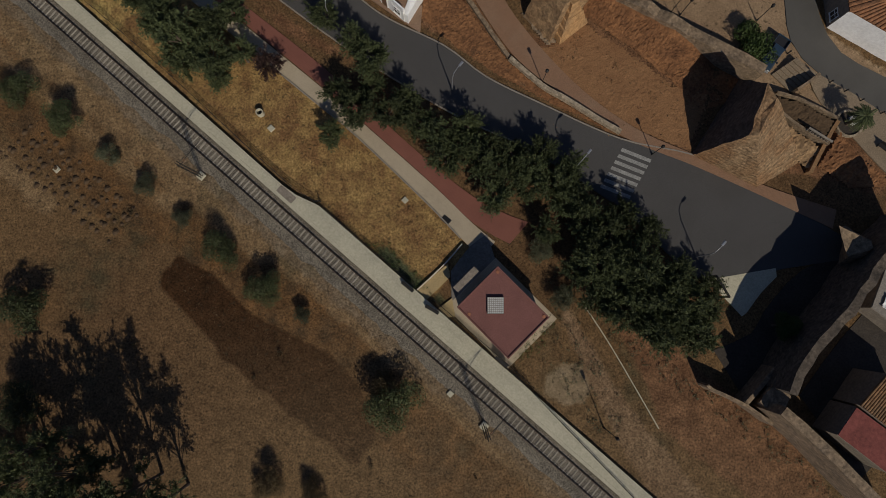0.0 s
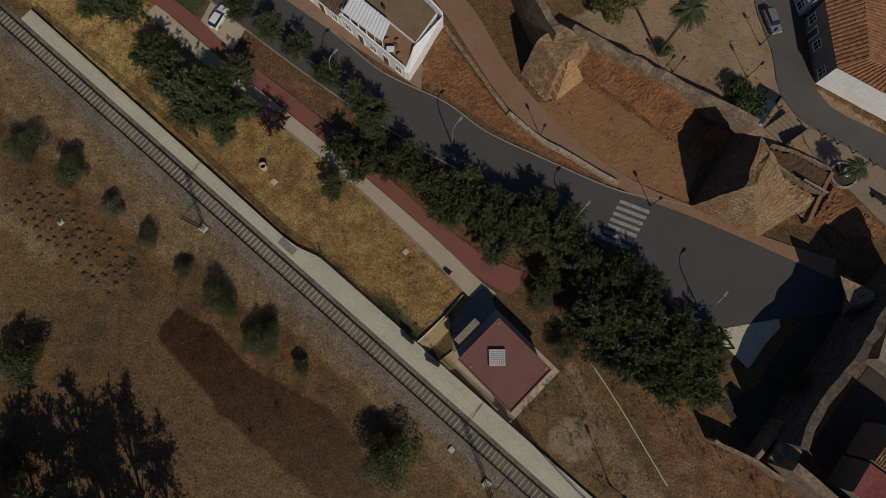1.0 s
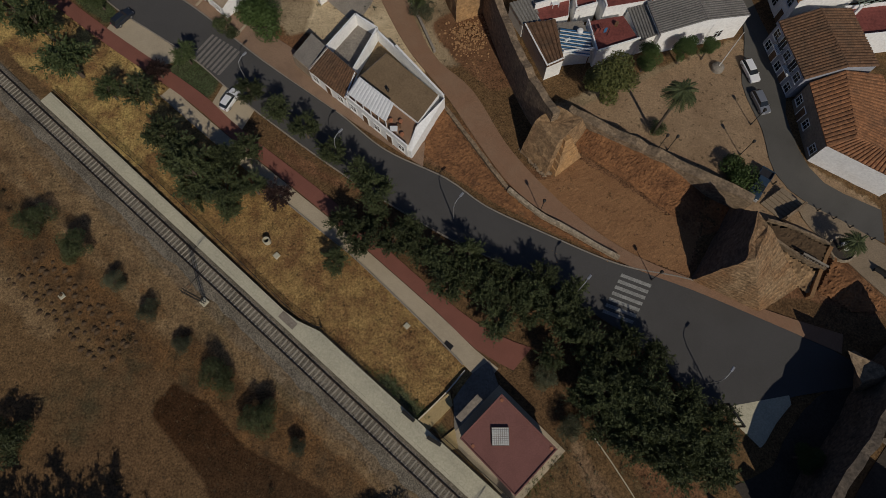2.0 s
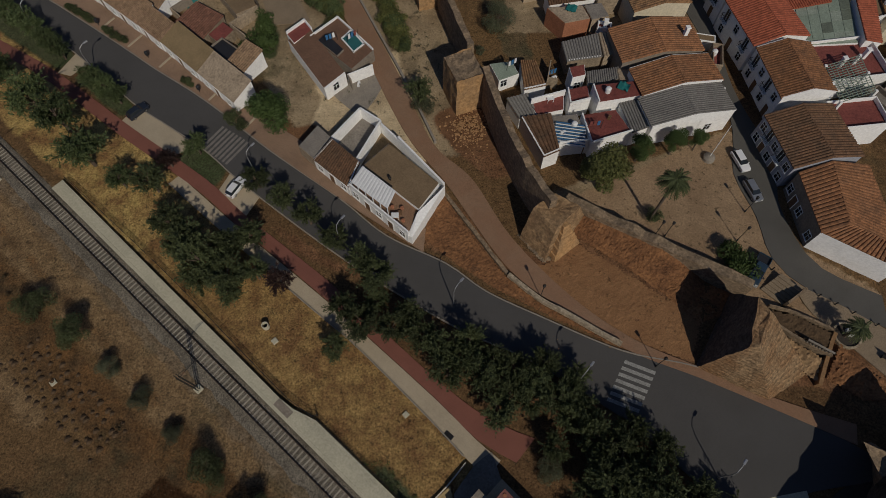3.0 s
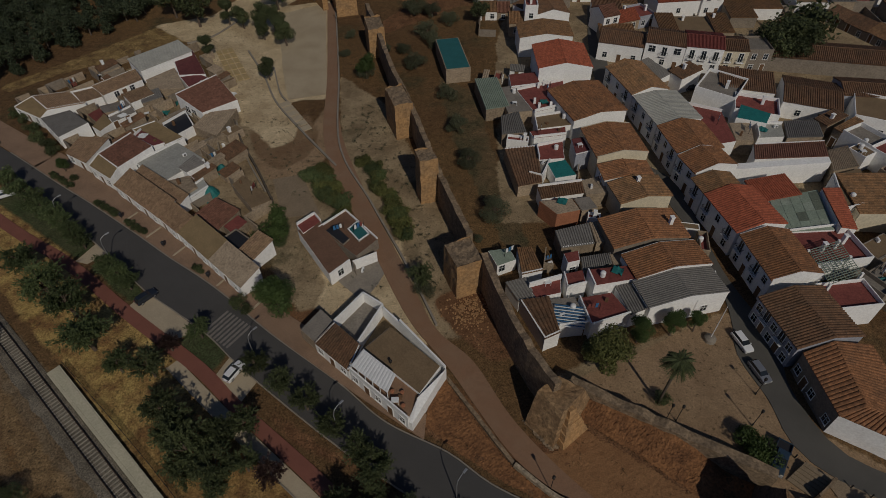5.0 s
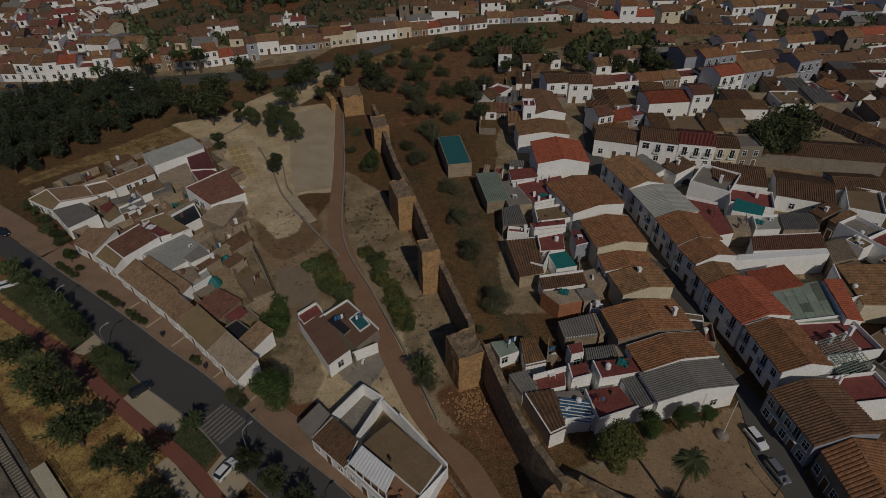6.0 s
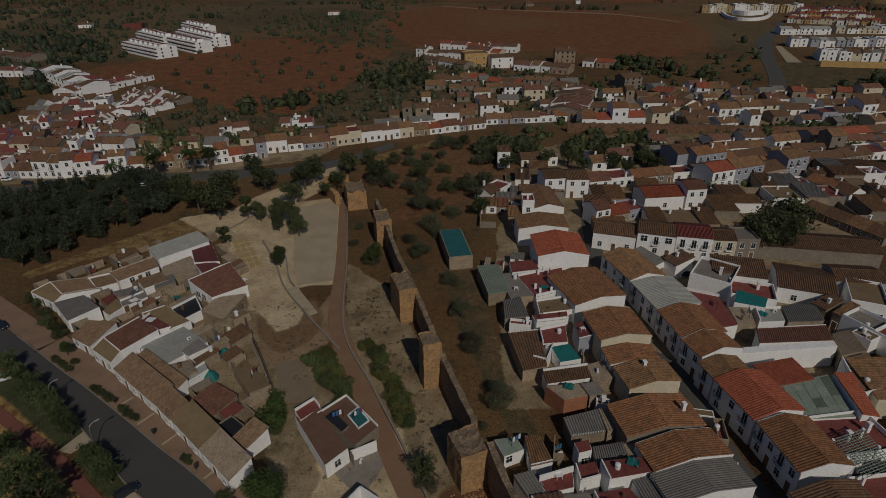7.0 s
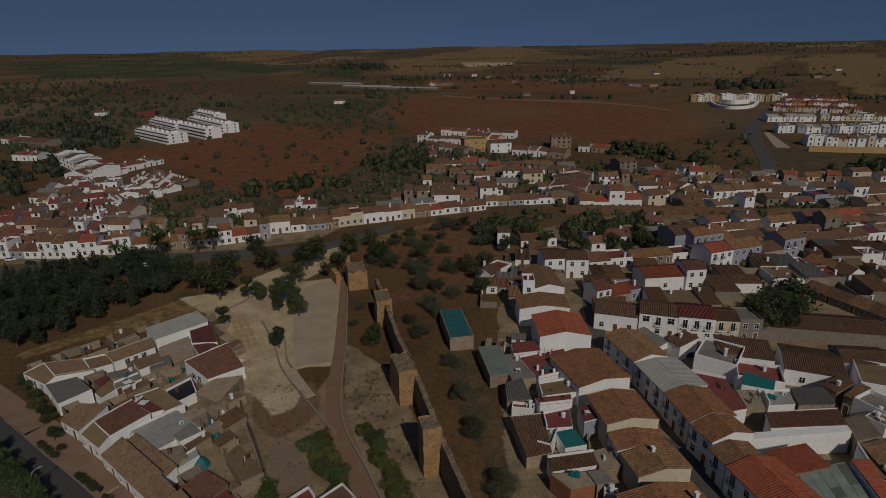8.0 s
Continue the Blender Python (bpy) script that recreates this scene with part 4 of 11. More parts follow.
ribbon("far_road", [(-152.39, 181.78), (-117.97, 189.59), (-84.26, 195.70), (-60.14, 197.67), (-40.95, 206.35), (-21.14, 227.06)], [(-148.57, 176.56), (-114.33, 182.89), (-80.96, 186.94), (-58.24, 190.49), (-39.62, 198.61), (-20.53, 219.38)], 0.12, 0.4, ASPHALT_OLD, label="grey road along the lower terrace", category="road")
ribbon("hill_road", [(151.0, 280.5), (176.8, 320.5), (191.6, 352.0), (216.2, 412.6), (237.2, 460.6), (254.2, 492.0), (296.2, 552.5), (321.8, 596.0)], [(163.0, 278.5), (184.8, 317.4), (201.0, 353.0), (223.6, 406.0), (243.0, 447.0), (260.0, 480.0), (303.4, 550.5), (328.4, 594.5)], 0.15, 0.5, ASPHALT_OLD, label="curving grey road climbing out of town", category="road", step=5)
ribbon("hill_branch", [(246.0, 449.0), (228.0, 404.0), (220.6, 384.0)], [(250.5, 449.4), (236.0, 404.0), (229.4, 383.0)], 0.13, 0.5, PATHPALE, label="pale lay-by beside the curving road", category="road", step=5)
ribbon("field_track", [(-3.0, 826.0), (46.4, 783.0), (114.0, 740.0), (181.0, 700.0), (213.6, 656.0), (233.2, 606.0)], [(-2.0, 815.0), (46.4, 773.0), (113.0, 730.0), (180.0, 690.0), (211.6, 648.0), (230.0, 603.0)], 0.12, 0.5, DUSTYPAVE, label="pale earth track along a red field", category="track", step=12)
ribbon("forecourt_slab", [(-48.36, 159.72), (-42.75, 142.87), (-38.95, 127.06), (-35.61, 115.62)], [(-34.14, 167.60), (-30.67, 142.51), (-28.43, 126.79), (-27.31, 117.73)], 0.05, 0.3, FORECOURT, label="pale concrete slab of the forecourt", category="paving")
# beds, steps and kerbs of the forecourt
for nm, pts, w in (("forecourt_kerb", [(-50.11, 139.06), (-43.53, 126.61), (-38.38, 114.93), (-30.95, 103.75), (-21.70, 90.90)], 0.4), ("forecourt_kerb_inner", [(-41.75, 130.07), (-38.15, 118.78), (-35.67, 114.62)], 0.35), ("forecourt_kerb_outer", [(-67.24, 143.58), (-61.48, 147.61), (-57.43, 156.06)], 0.35), ("plot_kerb", [(-48.73, 116.45), (-44.79, 105.60), (-40.10, 94.08), (-34.00, 83.26)], 0.3)):
    k = Shape()
    line_wall(k, pts, w, -0.2, 0.35, 1.5, 0.06)
    tagged(k.ob(nm, KERB), "low pale kerb on the forecourt", "kerb", "", "structure")
plot = thing("garden_plot", Matrix.Identity(4), "small garden plot of dry yellow beds", "garden plot", "", "structure")
pa, pb, pc = Vector((-58.67, 139.30)), Vector((-50.20, 123.12)), Vector((-54.64, 141.18))
for i in range(6):
    for j in range(3):
        o = pa + (pb - pa) * (i / 6) + (pc - pa) * (j / 3)
        u, w = (pb - pa) / 6 * 0.8, (pc - pa) / 3 * 0.8
        q = [o, o + u, o + u + w, o + w]
        piece("bed", [(*p, 0.16) for p in q] + [(*p, -0.1) for p in q], [(0, 1, 2, 3), (4, 5, 1, 0), (5, 6, 2, 1), (6, 7, 3, 2), (7, 4, 0, 3)], YELLOWPAVE, plot)
steps_ = thing("forecourt_steps", Matrix.Identity(4), "shallow pale stone steps on the forecourt", "steps", "", "structure")
for i in range(6):
    a, b = Vector((-37.33, 113.17)).lerp(Vector((-30.08, 102.43)), i / 6), Vector((-35.40, 114.61)).lerp(Vector((-28.23, 103.69)), i / 6)
    c, d = Vector((-37.33, 113.17)).lerp(Vector((-30.08, 102.43)), (i + 0.8) / 6), Vector((-35.40, 114.61)).lerp(Vector((-28.23, 103.69)), (i + 0.8) / 6)
    z = 0.5 - 0.06 * i
    piece("step", [(*p, z) for p in (a, c, d, b)] + [(*p, -0.1) for p in (a, c, d, b)], [(0, 1, 2, 3), (4, 5, 1, 0), (5, 6, 2, 1), (6, 7, 3, 2), (7, 4, 0, 3)], PATHPALE, steps_)
# kerbs
for nm, pts in (("kerb_north", [(-89.35, 96.8), (-81.75, 91.5), (-73.85, 85.9), (-66.45, 80.9), (-59.45, 75.9), (-52.85, 71.1), (-46.45, 66.3), (-40.65, 62.3), (-35.05, 58.0), (-26.24, 50.5), (-15.2, 42.12), (-8.32, 36.22), (-0.12, 31.95), (5.0, 28.0), (11.75, 24.54), (21.74, 19.95), (30.41, 17.95), (38.44, 14.53)]),
                ("kerb_south", [(-86.0, 89.5), (-74.9, 81.1), (-67.0, 75.1), (-60.5, 69.9), (-54.2, 64.5), (-48.1, 59.1), (-42.0, 54.9), (-35.8, 50.5), (-28.4, 43.9), R(-8.4, 20.2), R(8, 22.5), R(17, 25)]),
                ("kerb_path", [R(-36, 12.25), R(-23, 12.25), R(-6, 12.55), R(1, 12.75), R(13.6, 12.15), R(20, 11.55)])):
    k = Shape()
    line_wall(k, pts, 0.16, -0.2, 0.2)
    tagged(k.ob(nm, KERB), "grey concrete kerb along the roadside", "kerb", "", "structure")
# road markings
zebra = thing("zebra_crossing", Matrix.Identity(4), "worn white zebra crossing on dark asphalt", "marking", "", "structure")
za, zb, zc = Vector((21.88, 18.79)), Vector((25.46, 17.32)), Vector((19.09, 14.03))
for i in range(7):
    o = (zc - za) * (i / 6.3)
    u = (zb - za)
    w = (zc - za) / 6.3 * 0.52
    q = [za + o, zb + o, zb + o + w, za + o + w]
    piece("stripe", [(*p, 0.108) for p in q] + [(*p, 0.104) for p in q], [(0, 3, 2, 1), (0, 1, 5, 4), (1, 2, 6, 5), (2, 3, 7, 6), (3, 0, 4, 7)], PAINT, zebra)
hump = thing("raised_crossing", Matrix.Identity(4), "faded pale raised crossing across the road", "marking", "", "structure")
ha, hb, hc = Vector((-33.99, 55.03)), Vector((-29.26, 51.77)), Vector((-36.65, 51.09))
for i in range(8):
    u, w = (hb - ha) / 8, (hc - ha)
    p0 = ha + u * i
    q = [p0, p0 + u * 0.55, p0 + u * 0.55 + w, p0 + w]
    piece("stripe", [(*p, 0.108) for p in q] + [(*p, 0.104) for p in q], [(0, 1, 2, 3), (0, 4, 5, 1), (1, 5, 6, 2), (2, 6, 7, 3), (3, 7, 4, 0)], PAINT_WORN, hump)

# ---- railway ----
bal = Shape()
c = [(-190, -3.5, -0.12), (-190, -2.5, 0.08), (-190, -1.9, 0.16), (-190, 0.55, 0.16), (-190, 0.8, 0.1)]
v, f = [], []
for i in range(136):
    s = -190 + i * 2
    for k, (_, n, z) in enumerate(c):
        v.append((s, n + (0.35 * noise.noise((s * 0.23, k * 3.1, 0)) + 0.2 * noise.noise((s * 0.71, k * 3.1, 2))) * (k < 2), z + 0.03 * noise.noise((s * 0.9, k, 5))))
for i in range(135):
    f += [(5 * i + k, 5 * i + 5 + k, 5 * i + 6 + k, 5 * i + 1 + k) for k in range(4)]
bed = piece("ballast_bed", v, f, BALLAST, at=RAIL_AT)
tagged(bed, "grey crushed stone ballast under the railway track", "ballast", "", "structure")
track = thing("railway_track", RAIL_AT, "single railway track on pale concrete sleepers", "railway track", "", "structure")
for n in (-1.58, -0.02):
    r = Shape()
    for x0, x1, z0, z1 in ((-0.075, 0.075, 0.26, 0.29), (-0.015, 0.015, 0.29, 0.38), (-0.036, 0.036, 0.38, 0.43)):
        r.box(-190, n + x0, z0, 80, n + x1, z1)
    r.ob("rail", RAIL, track)
sl = Shape().chamfer(-0.105, -0.88, 0.06, 0.105, 0.88, 0.2, 0.04)
slm = mesh("sleeper", sl.v, sl.f, SLEEPER)
for i in range(300):
    o = new("sleeper", slm)
    o.parent = track
    o.matrix_basis = pose(-106 + i * 0.62, -0.8 + 0.02 * math.sin(i * 2.3), 0, 0, 0, 1.2 * math.sin(i * 5.1))
far = Shape()
for i in range(130):
    far.box(-106.6 - i * 0.62 - 0.13, -1.95, 0.08, -106.6 - i * 0.62 + 0.13, 0.35, 0.25)
tagged(far.ob("sleeper_row", SLEEPER, track), kind="stuff")
plat = thing("platform", RAIL_AT, "pale concrete station platform beside the track", "platform", "", "structure")
pts = [(-47.8, 0.75), (90, 0.75), (90, 3.2), (4.3, 3.2), (1.3, 2.35), (-0.8, 2.15), (-47.8, 2.55)]
k = len(pts)
pv = [(*p, -0.2) for p in pts] + [(*p, 0.52) for p in pts] + [(p[0], p[1], 0.52) for p in pts]
piece("slab", pv[:2 * k], [tuple(range(k))[::-1], tuple(range(k, 2 * k))] + [(i, (i + 1) % k, k + (i + 1) % k, k + i) for i in range(k)], CONCRETE, plat)
edge = Shape().chamfer(0, 0.72, 0.4, 1.96, 1.15, 0.535, 0.02)
edge_me = mesh("edge_stone", edge.v, edge.f, CONCRETE)
for i in range(69):
    o = new("edge_stone", edge_me)
    o.parent, o.matrix_basis = plat, Matrix.Translation((-47.8 + 2 * i, 0, 0))
Shape().box(-0.9, 1.1, 0.522, 1.6, 2.1, 0.532).ob("patch", GREYWALL, plat, "grey patch of newer concrete")

# ---- town wall and towers ----
def tower(x, y, ang, w, d, h, material, label, batter=0.25, ruin=0.6, steps=7):
    """A solid medieval tower, slightly battered, with an uneven broken top."""
    e = thing("wall_tower", pose(x, y, 0, 0, 0, ang), label, "tower", "town wall towers")
    s = Shape()
    per = []
    for k in range(4 * steps):
        side, t = divmod(k, steps)
        t /= steps
        c = [(-1, -1), (1, -1), (1, 1), (-1, 1), (-1, -1)]
        per.append((c[side][0] + (c[side + 1][0] - c[side][0]) * t, c[side][1] + (c[side + 1][1] - c[side][1]) * t))
    levels, n = 9, len(per)
    seed = Vector((x * 0.37, y * 0.21, 0))
    v, f = [], []
    for j in range(levels):
        z = -0.4 + (h + 0.4) * j / (levels - 1)
        for px, py in per:
            q = Vector((px * (w / 2 + batter * (1 - j / levels)), py * (d / 2 + batter * (1 - j / levels)), z))
            q += 0.16 * noise.noise_vector(q * 0.9 + seed)
            if j == levels - 1:
                q.z += ruin * noise.noise(Vector((q.x, q.y, 0)) * 0.7 + seed)
            v.append(q)
    for j in range(levels - 1):
        f += [(j * n + k, j * n + (k + 1) % n, (j + 1) * n + (k + 1) % n, (j + 1) * n + k) for k in range(n)]
    s.add(v, f)
    s.ob("masonry", material, e)
    # the rubble-filled top inside the rim
    m, r = 8, Shape()
    tv = []
    for i in range(m + 1):
        for k in range(m + 1):
            q = Vector(((i / m - 0.5) * w * 1.0, (k / m - 0.5) * d * 1.0, h - 0.18))
            q.z += 0.25 * noise.noise(q * 1.3 + seed)
            tv.append(q)
    r.add(tv, [(i * (m + 1) + k, (i + 1) * (m + 1) + k, (i + 1) * (m + 1) + k + 1, i * (m + 1) + k + 1) for i in range(m) for k in range(m)])
    r.ob("top", STONE, e, "weathered rubble top with dry weeds")
    return e


tower(2.54, 60.23, 22.1, 4.26, 5.13, 7.2, TAPIA, "tall ochre rammed-earth wall tower with broken top", 0.2, 0.5)
tower(-3.39, 81.52, 16.9, 3.18, 3.38, 9.6, TAPIA, "tall ochre rammed-earth wall tower with broken top", 0.2, 0.5)
tower(-9.45, 103.77, 19.2, 3.73, 7.33, 8, TAPIA, "ochre rammed-earth wall tower with weedy top", 0.2, 0.6)
tower(-17.21, 138.31, 13.0, 3.89, 6.76, 7.5, TAPIA, "small ochre rammed-earth tower among shrubs", 0.2, 0.6)
tower(-27.99, 163.24, 15.5, 5.57, 8.36, 6, TAPIA, "reddish ruined gate tower on the town wall", 0.2, 0.9)
# the broken tower at the bend and the corner tower by the steps


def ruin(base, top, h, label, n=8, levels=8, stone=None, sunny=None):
    """A battered ruin between a foot outline and a smaller top outline. sunny: colour of the sides and top that face
    the sun.
    """
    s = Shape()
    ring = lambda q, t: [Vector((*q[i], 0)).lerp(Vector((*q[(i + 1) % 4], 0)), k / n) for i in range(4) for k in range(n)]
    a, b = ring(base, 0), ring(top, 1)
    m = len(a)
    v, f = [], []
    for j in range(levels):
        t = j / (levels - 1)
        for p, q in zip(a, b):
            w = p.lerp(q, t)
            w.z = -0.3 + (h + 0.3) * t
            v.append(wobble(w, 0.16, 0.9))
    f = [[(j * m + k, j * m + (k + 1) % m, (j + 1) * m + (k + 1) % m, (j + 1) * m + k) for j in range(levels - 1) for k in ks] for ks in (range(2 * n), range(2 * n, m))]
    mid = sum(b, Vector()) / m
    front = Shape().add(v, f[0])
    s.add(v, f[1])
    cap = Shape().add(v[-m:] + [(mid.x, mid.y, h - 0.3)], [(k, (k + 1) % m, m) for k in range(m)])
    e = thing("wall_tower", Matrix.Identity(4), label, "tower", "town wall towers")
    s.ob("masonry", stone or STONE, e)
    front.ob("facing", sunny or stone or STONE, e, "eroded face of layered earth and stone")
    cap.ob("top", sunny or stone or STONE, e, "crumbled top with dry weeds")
    return e


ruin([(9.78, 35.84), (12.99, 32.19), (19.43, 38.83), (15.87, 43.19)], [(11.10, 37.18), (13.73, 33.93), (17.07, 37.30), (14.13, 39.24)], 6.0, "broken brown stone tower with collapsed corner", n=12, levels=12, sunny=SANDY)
# Light is put into the colour: pale earth on sunny sides, darkened stone on shaded ones.
ruin([(30.34, 17.9), (38.4, 13.6), (44.2, 17.0), (36.8, 27.8)], [(33.1, 17.9), (34.2, 18.0), (36.5, 22.3), (35.5, 23.8)], 8.4, "battered earth and stone corner tower casting a deep shadow", n=14, levels=16, stone=SHADED_DARKSTONE, sunny=STRATA)
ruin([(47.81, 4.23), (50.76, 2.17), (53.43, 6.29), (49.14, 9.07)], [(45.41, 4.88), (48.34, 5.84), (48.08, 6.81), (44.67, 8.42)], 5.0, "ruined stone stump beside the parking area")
face = Shape()
fa, fb = Vector((*(13.08, 32.83), 0)), Vector((*(17.42, 36.33), 0))
mid = fa.lerp(fb, 0.5)
dirn = (fb - fa).normalized()
out = Vector((dirn.y, -dirn.x, 0))
for k in range(5):
    w = 2.4 - 0.4 * k
    z0, z1 = k * 1.1 - 0.3, (k + 1) * 1.1
    face.add([wobble(p, 0.2) for p in (mid - dirn * w + out * (1.4 - k * 0.28) + Vector((0, 0, z0)), mid + dirn * w + out * (1.4 - k * 0.28) + Vector((0, 0, z0)), mid + dirn * (w - 0.3) - out * 1.2 + Vector((0, 0, z0)), mid - dirn * (w - 0.3) - out * 1.2 + Vector((0, 0, z0)),
             mid - dirn * (w - 0.3) + out * (1.1 - k * 0.28) + Vector((0, 0, z1)), mid + dirn * (w - 0.3) + out * (1.1 - k * 0.28) + Vector((0, 0, z1)), mid + dirn * (w - 0.5) - out * 1.2 + Vector((0, 0, z1)), mid - dirn * (w - 0.5) - out * 1.2 + Vector((0, 0, z1)))],
             [(3, 2, 1, 0), (4, 5, 6, 7), (0, 1, 5, 4), (1, 2, 6, 5), (2, 3, 7, 6), (3, 0, 4, 7)])
tagged(face.ob("collapsed_masonry", TAPIA), "collapsed sandy masonry leaning on a broken tower", "ruin")


def town_wall(name, pts, width, h, material, label, rough=0.5):
    s = Shape()
    line_wall(s, pts, width, -0.4, h, 1.2, rough)
    return tagged(s.ob(name, material), label, "town wall", "", "structure")


town_wall("town_wall_north", [(-20.26, 151.91), (-16.60, 138.24), (-11.82, 118.84), (-7.54, 104.92), (-1.24, 81.08), (3.66, 64.80)], 1.0, 6.5, STONE, "long grey medieval town wall with dusty top")
town_wall("town_wall_middle", [(5.58, 59.36), (8.77, 47.97), (11.33, 41.51), (13.48, 37.21)], 1.0, 7.5, STONE, "weathered medieval town wall between towers")
town_wall("town_wall_south", [(16.22, 40.51), (20.13, 38.06), (28.35, 33.18), (38.31, 27.45)], 1.3, 3.2, STONE, "broad grey stone wall below the plaza")
town_wall("town_wall_far", [(-33.49, 162.97), (-39.72, 177.34), (-32.55, 179.62)], 1.5, 3.5, TAPIA, "reddish far end of the town wall")
# Shade of the wall's face is put into its colour, darker than other walls.
town_wall("town_wall_corner", [(37.23, -9.98), (39.73, -5.48), (42.97, -2.21), (46.30, 1.95), (48.33, 4.73), (53.66, 10.04)], 1.0, 7.2, SHADED_DARKSTONE, "dark old wall running down to the railway")
town_wall("terrace_wall", [(50.83, 237.29), (97.55, 233.04), (141.32, 226.57), (181.46, 228.50)], 1.5, 3.6, DUSKY, "long brown far town wall")
town_wall("yard_wall_south", [(36.23, -11.82), (40.35, -15.59), (45.11, -20.58), (51.46, -26.97)], 1.1, 7.0, STONE, "tall old wall with pale capped top above the railway slope", 0.15)
town_wall("yard_wall_low", [(30.20, -9.70), (30.82, -10.27), (34.53, -12.02), (37.39, -14.16)], 0.35, 2.6, STONE, "narrow stone wall at the foot of the yard", 0.2)
town_wall("yard_wall_cross", [(34.44, -11.73), (36.34, -9.69), (37.99, -7.78)], 0.5, 2.8, STONE, "narrow stone wall across the yard", 0.1)
ruin([(36.74, -12.28), (39.50, -14.71), (41.02, -11.29), (38.74, -8.63)], [(35.29, -11.39), (37.09, -13.25), (38.92, -10.95), (37.33, -8.64)], 4.0, "ruined stump overgrown with brown weeds")
# Yard floors coloured dark to carry the shade lying on them.
ribbon("shaded_yard", [(32.11, -5.96), (36.80, -3.94), (38.42, -1.37), (43.33, 3.68), (51.03, 6.29)], [(35.75, -12.08), (39.62, -8.63), (41.19, -10.62), (44.90, -4.61), (52.94, 4.23)], 0.06, 0.3, SHADED_DARKSOIL, label="dark damp earth in a deep shaded yard", category="yard")
ribbon("inner_yard", [(42.17, -11.28), (46.89, -5.29), (52.71, 0.80), (58.57, 6.29)], [(48.59, -21.07), (52.12, -17.83), (57.06, -13.91), (62.73, -9.95)], 0.06, 0.3, SHADED_DARKSOIL, label="dark yard floor behind the old wall", category="yard")
ribbon("concrete_apron", [(31.64, 2.51), (34.39, 2.92), (37.15, 3.40), (40.05, 3.89)], [(35.68, -1.92), (36.38, -1.37), (38.05, 0.80), (40.14, 2.86)], 0.12, 0.3, CONCRETE, label="pale concrete apron half in shade", category="pavement")
gate = thing("gate_frame", pose(*(32.42, 1.62), 0, 0, 0, -60), "dark iron gate frame by the road", "gate")
for x in (-1.4, 1.4):
    Shape().box(x - 0.09, -0.09, -0.1, x + 0.09, 0.09, 2.6).ob("post", IRON, gate)
Shape().box(-1.5, -0.1, 2.4, 1.5, 0.1, 2.62).ob("beam", IRON, gate)
def rough_patch(name, poly, material, relief, label, step=0.3, lift=0.05, rise=None, grain=1.0, category="bank", fade=None):
    """Bare uneven earth inside an outline: fades into the ground at its edge. rise: (from, to, height) tilts it upwards along a line; fade: (from, to) along which that height runs out."""
    P = [Vector(q) for q in poly]
    x0, x1, y0, y1 = min(q.x for q in P), max(q.x for q in P), min(q.y for q in P), max(q.y for q in P)
    xs, ys = np.arange(x0, x1 + step, step), np.arange(y0, y1 + step, step)
    U, W = np.meshgrid(xs, ys)
    U += 0.3 * step * np.sin(W * 7.1 + U * 3.3)
    ok = inside(U, W, poly)
    edge = np.full(U.shape, 1e9)
    for i, q in enumerate(P):
        d = P[i - 1] - q
        t = np.clip(((U - q.x) * d.x + (W - q.y) * d.y) / d.length_squared, 0, 1)
        edge = np.minimum(edge, np.hypot(U - q.x - t * d.x, W - q.y - t * d.y))
    index, v = {}, []
    for j in range(U.shape[0]):
        for i in range(U.shape[1]):
            if ok[j, i]:
                x, y = U[j, i], W[j, i]
                h = 0.7 * noise.fractal((x * 0.45 * grain, y * 0.45 * grain, 3.0), 0.3, 2.2, 5) + 1.2 * max(0.0, noise.noise((x * 1.9 * grain, y * 1.9 * grain, 9.0)) - 0.15)
                z = lift + relief * h * min(1.0, edge[j, i] / 0.8)
                if rise:
                    (ax, ay), (bx, by), top = rise
                    t = ((x - ax) * (bx - ax) + (y - ay) * (by - ay)) / ((bx - ax) ** 2 + (by - ay) ** 2)
                    k = 1.0
                    if fade:
                        (cx, cy), (dx, dy) = fade
                        k -= min(1.0, max(0.0, ((x - cx) * (dx - cx) + (y - cy) * (dy - cy)) / ((dx - cx) ** 2 + (dy - cy) ** 2)))
                    z += top * min(1.0, max(0.0, t)) * k
                index[j, i] = len(v)
                v.append((x, y, max(z, 0.02) if not rise else z))
    f = [(index[j, i], index[j, i + 1], index[j + 1, i + 1], index[j + 1, i]) for j, i in index if (j, i + 1) in index and (j + 1, i + 1) in index and (j + 1, i) in index]
    return tagged(piece(name, v, f, material), label, category, "", "structure")


rough_patch("earth_bank", [(17.4, 39.3), (20.2, 37.5), (28.4, 32.7), (33.6, 29.7), (38.0, 27.4), (35.5, 24.5), (31.8, 23.4), (30.0, 25.2), (28.3, 27.2), (23.4, 31.4), (19.6, 34.2), (17.2, 36.0)], RED_EARTH, 0.2, "crumbling orange earth bank below the wall", 0.16, 0.03, ((23.9, 30.8), (26.6, 34.4), 3.0), 1.8, fade=((27.0, 31.0), (33.0, 27.6)))
rough_patch("moat_floor", [(9.6, 31.2), (13.4, 32.2), (17.6, 35.0), (23.5, 31.0), (28.5, 26.9), (33.0, 25.6), (30.3, 18.3), (24.5, 20.6), (17.0, 24.8), (12.2, 28.2)], SAND_EARTH, 0.07, "trodden orange earth floor of the moat", 0.32, 0.03, None, 1.2)
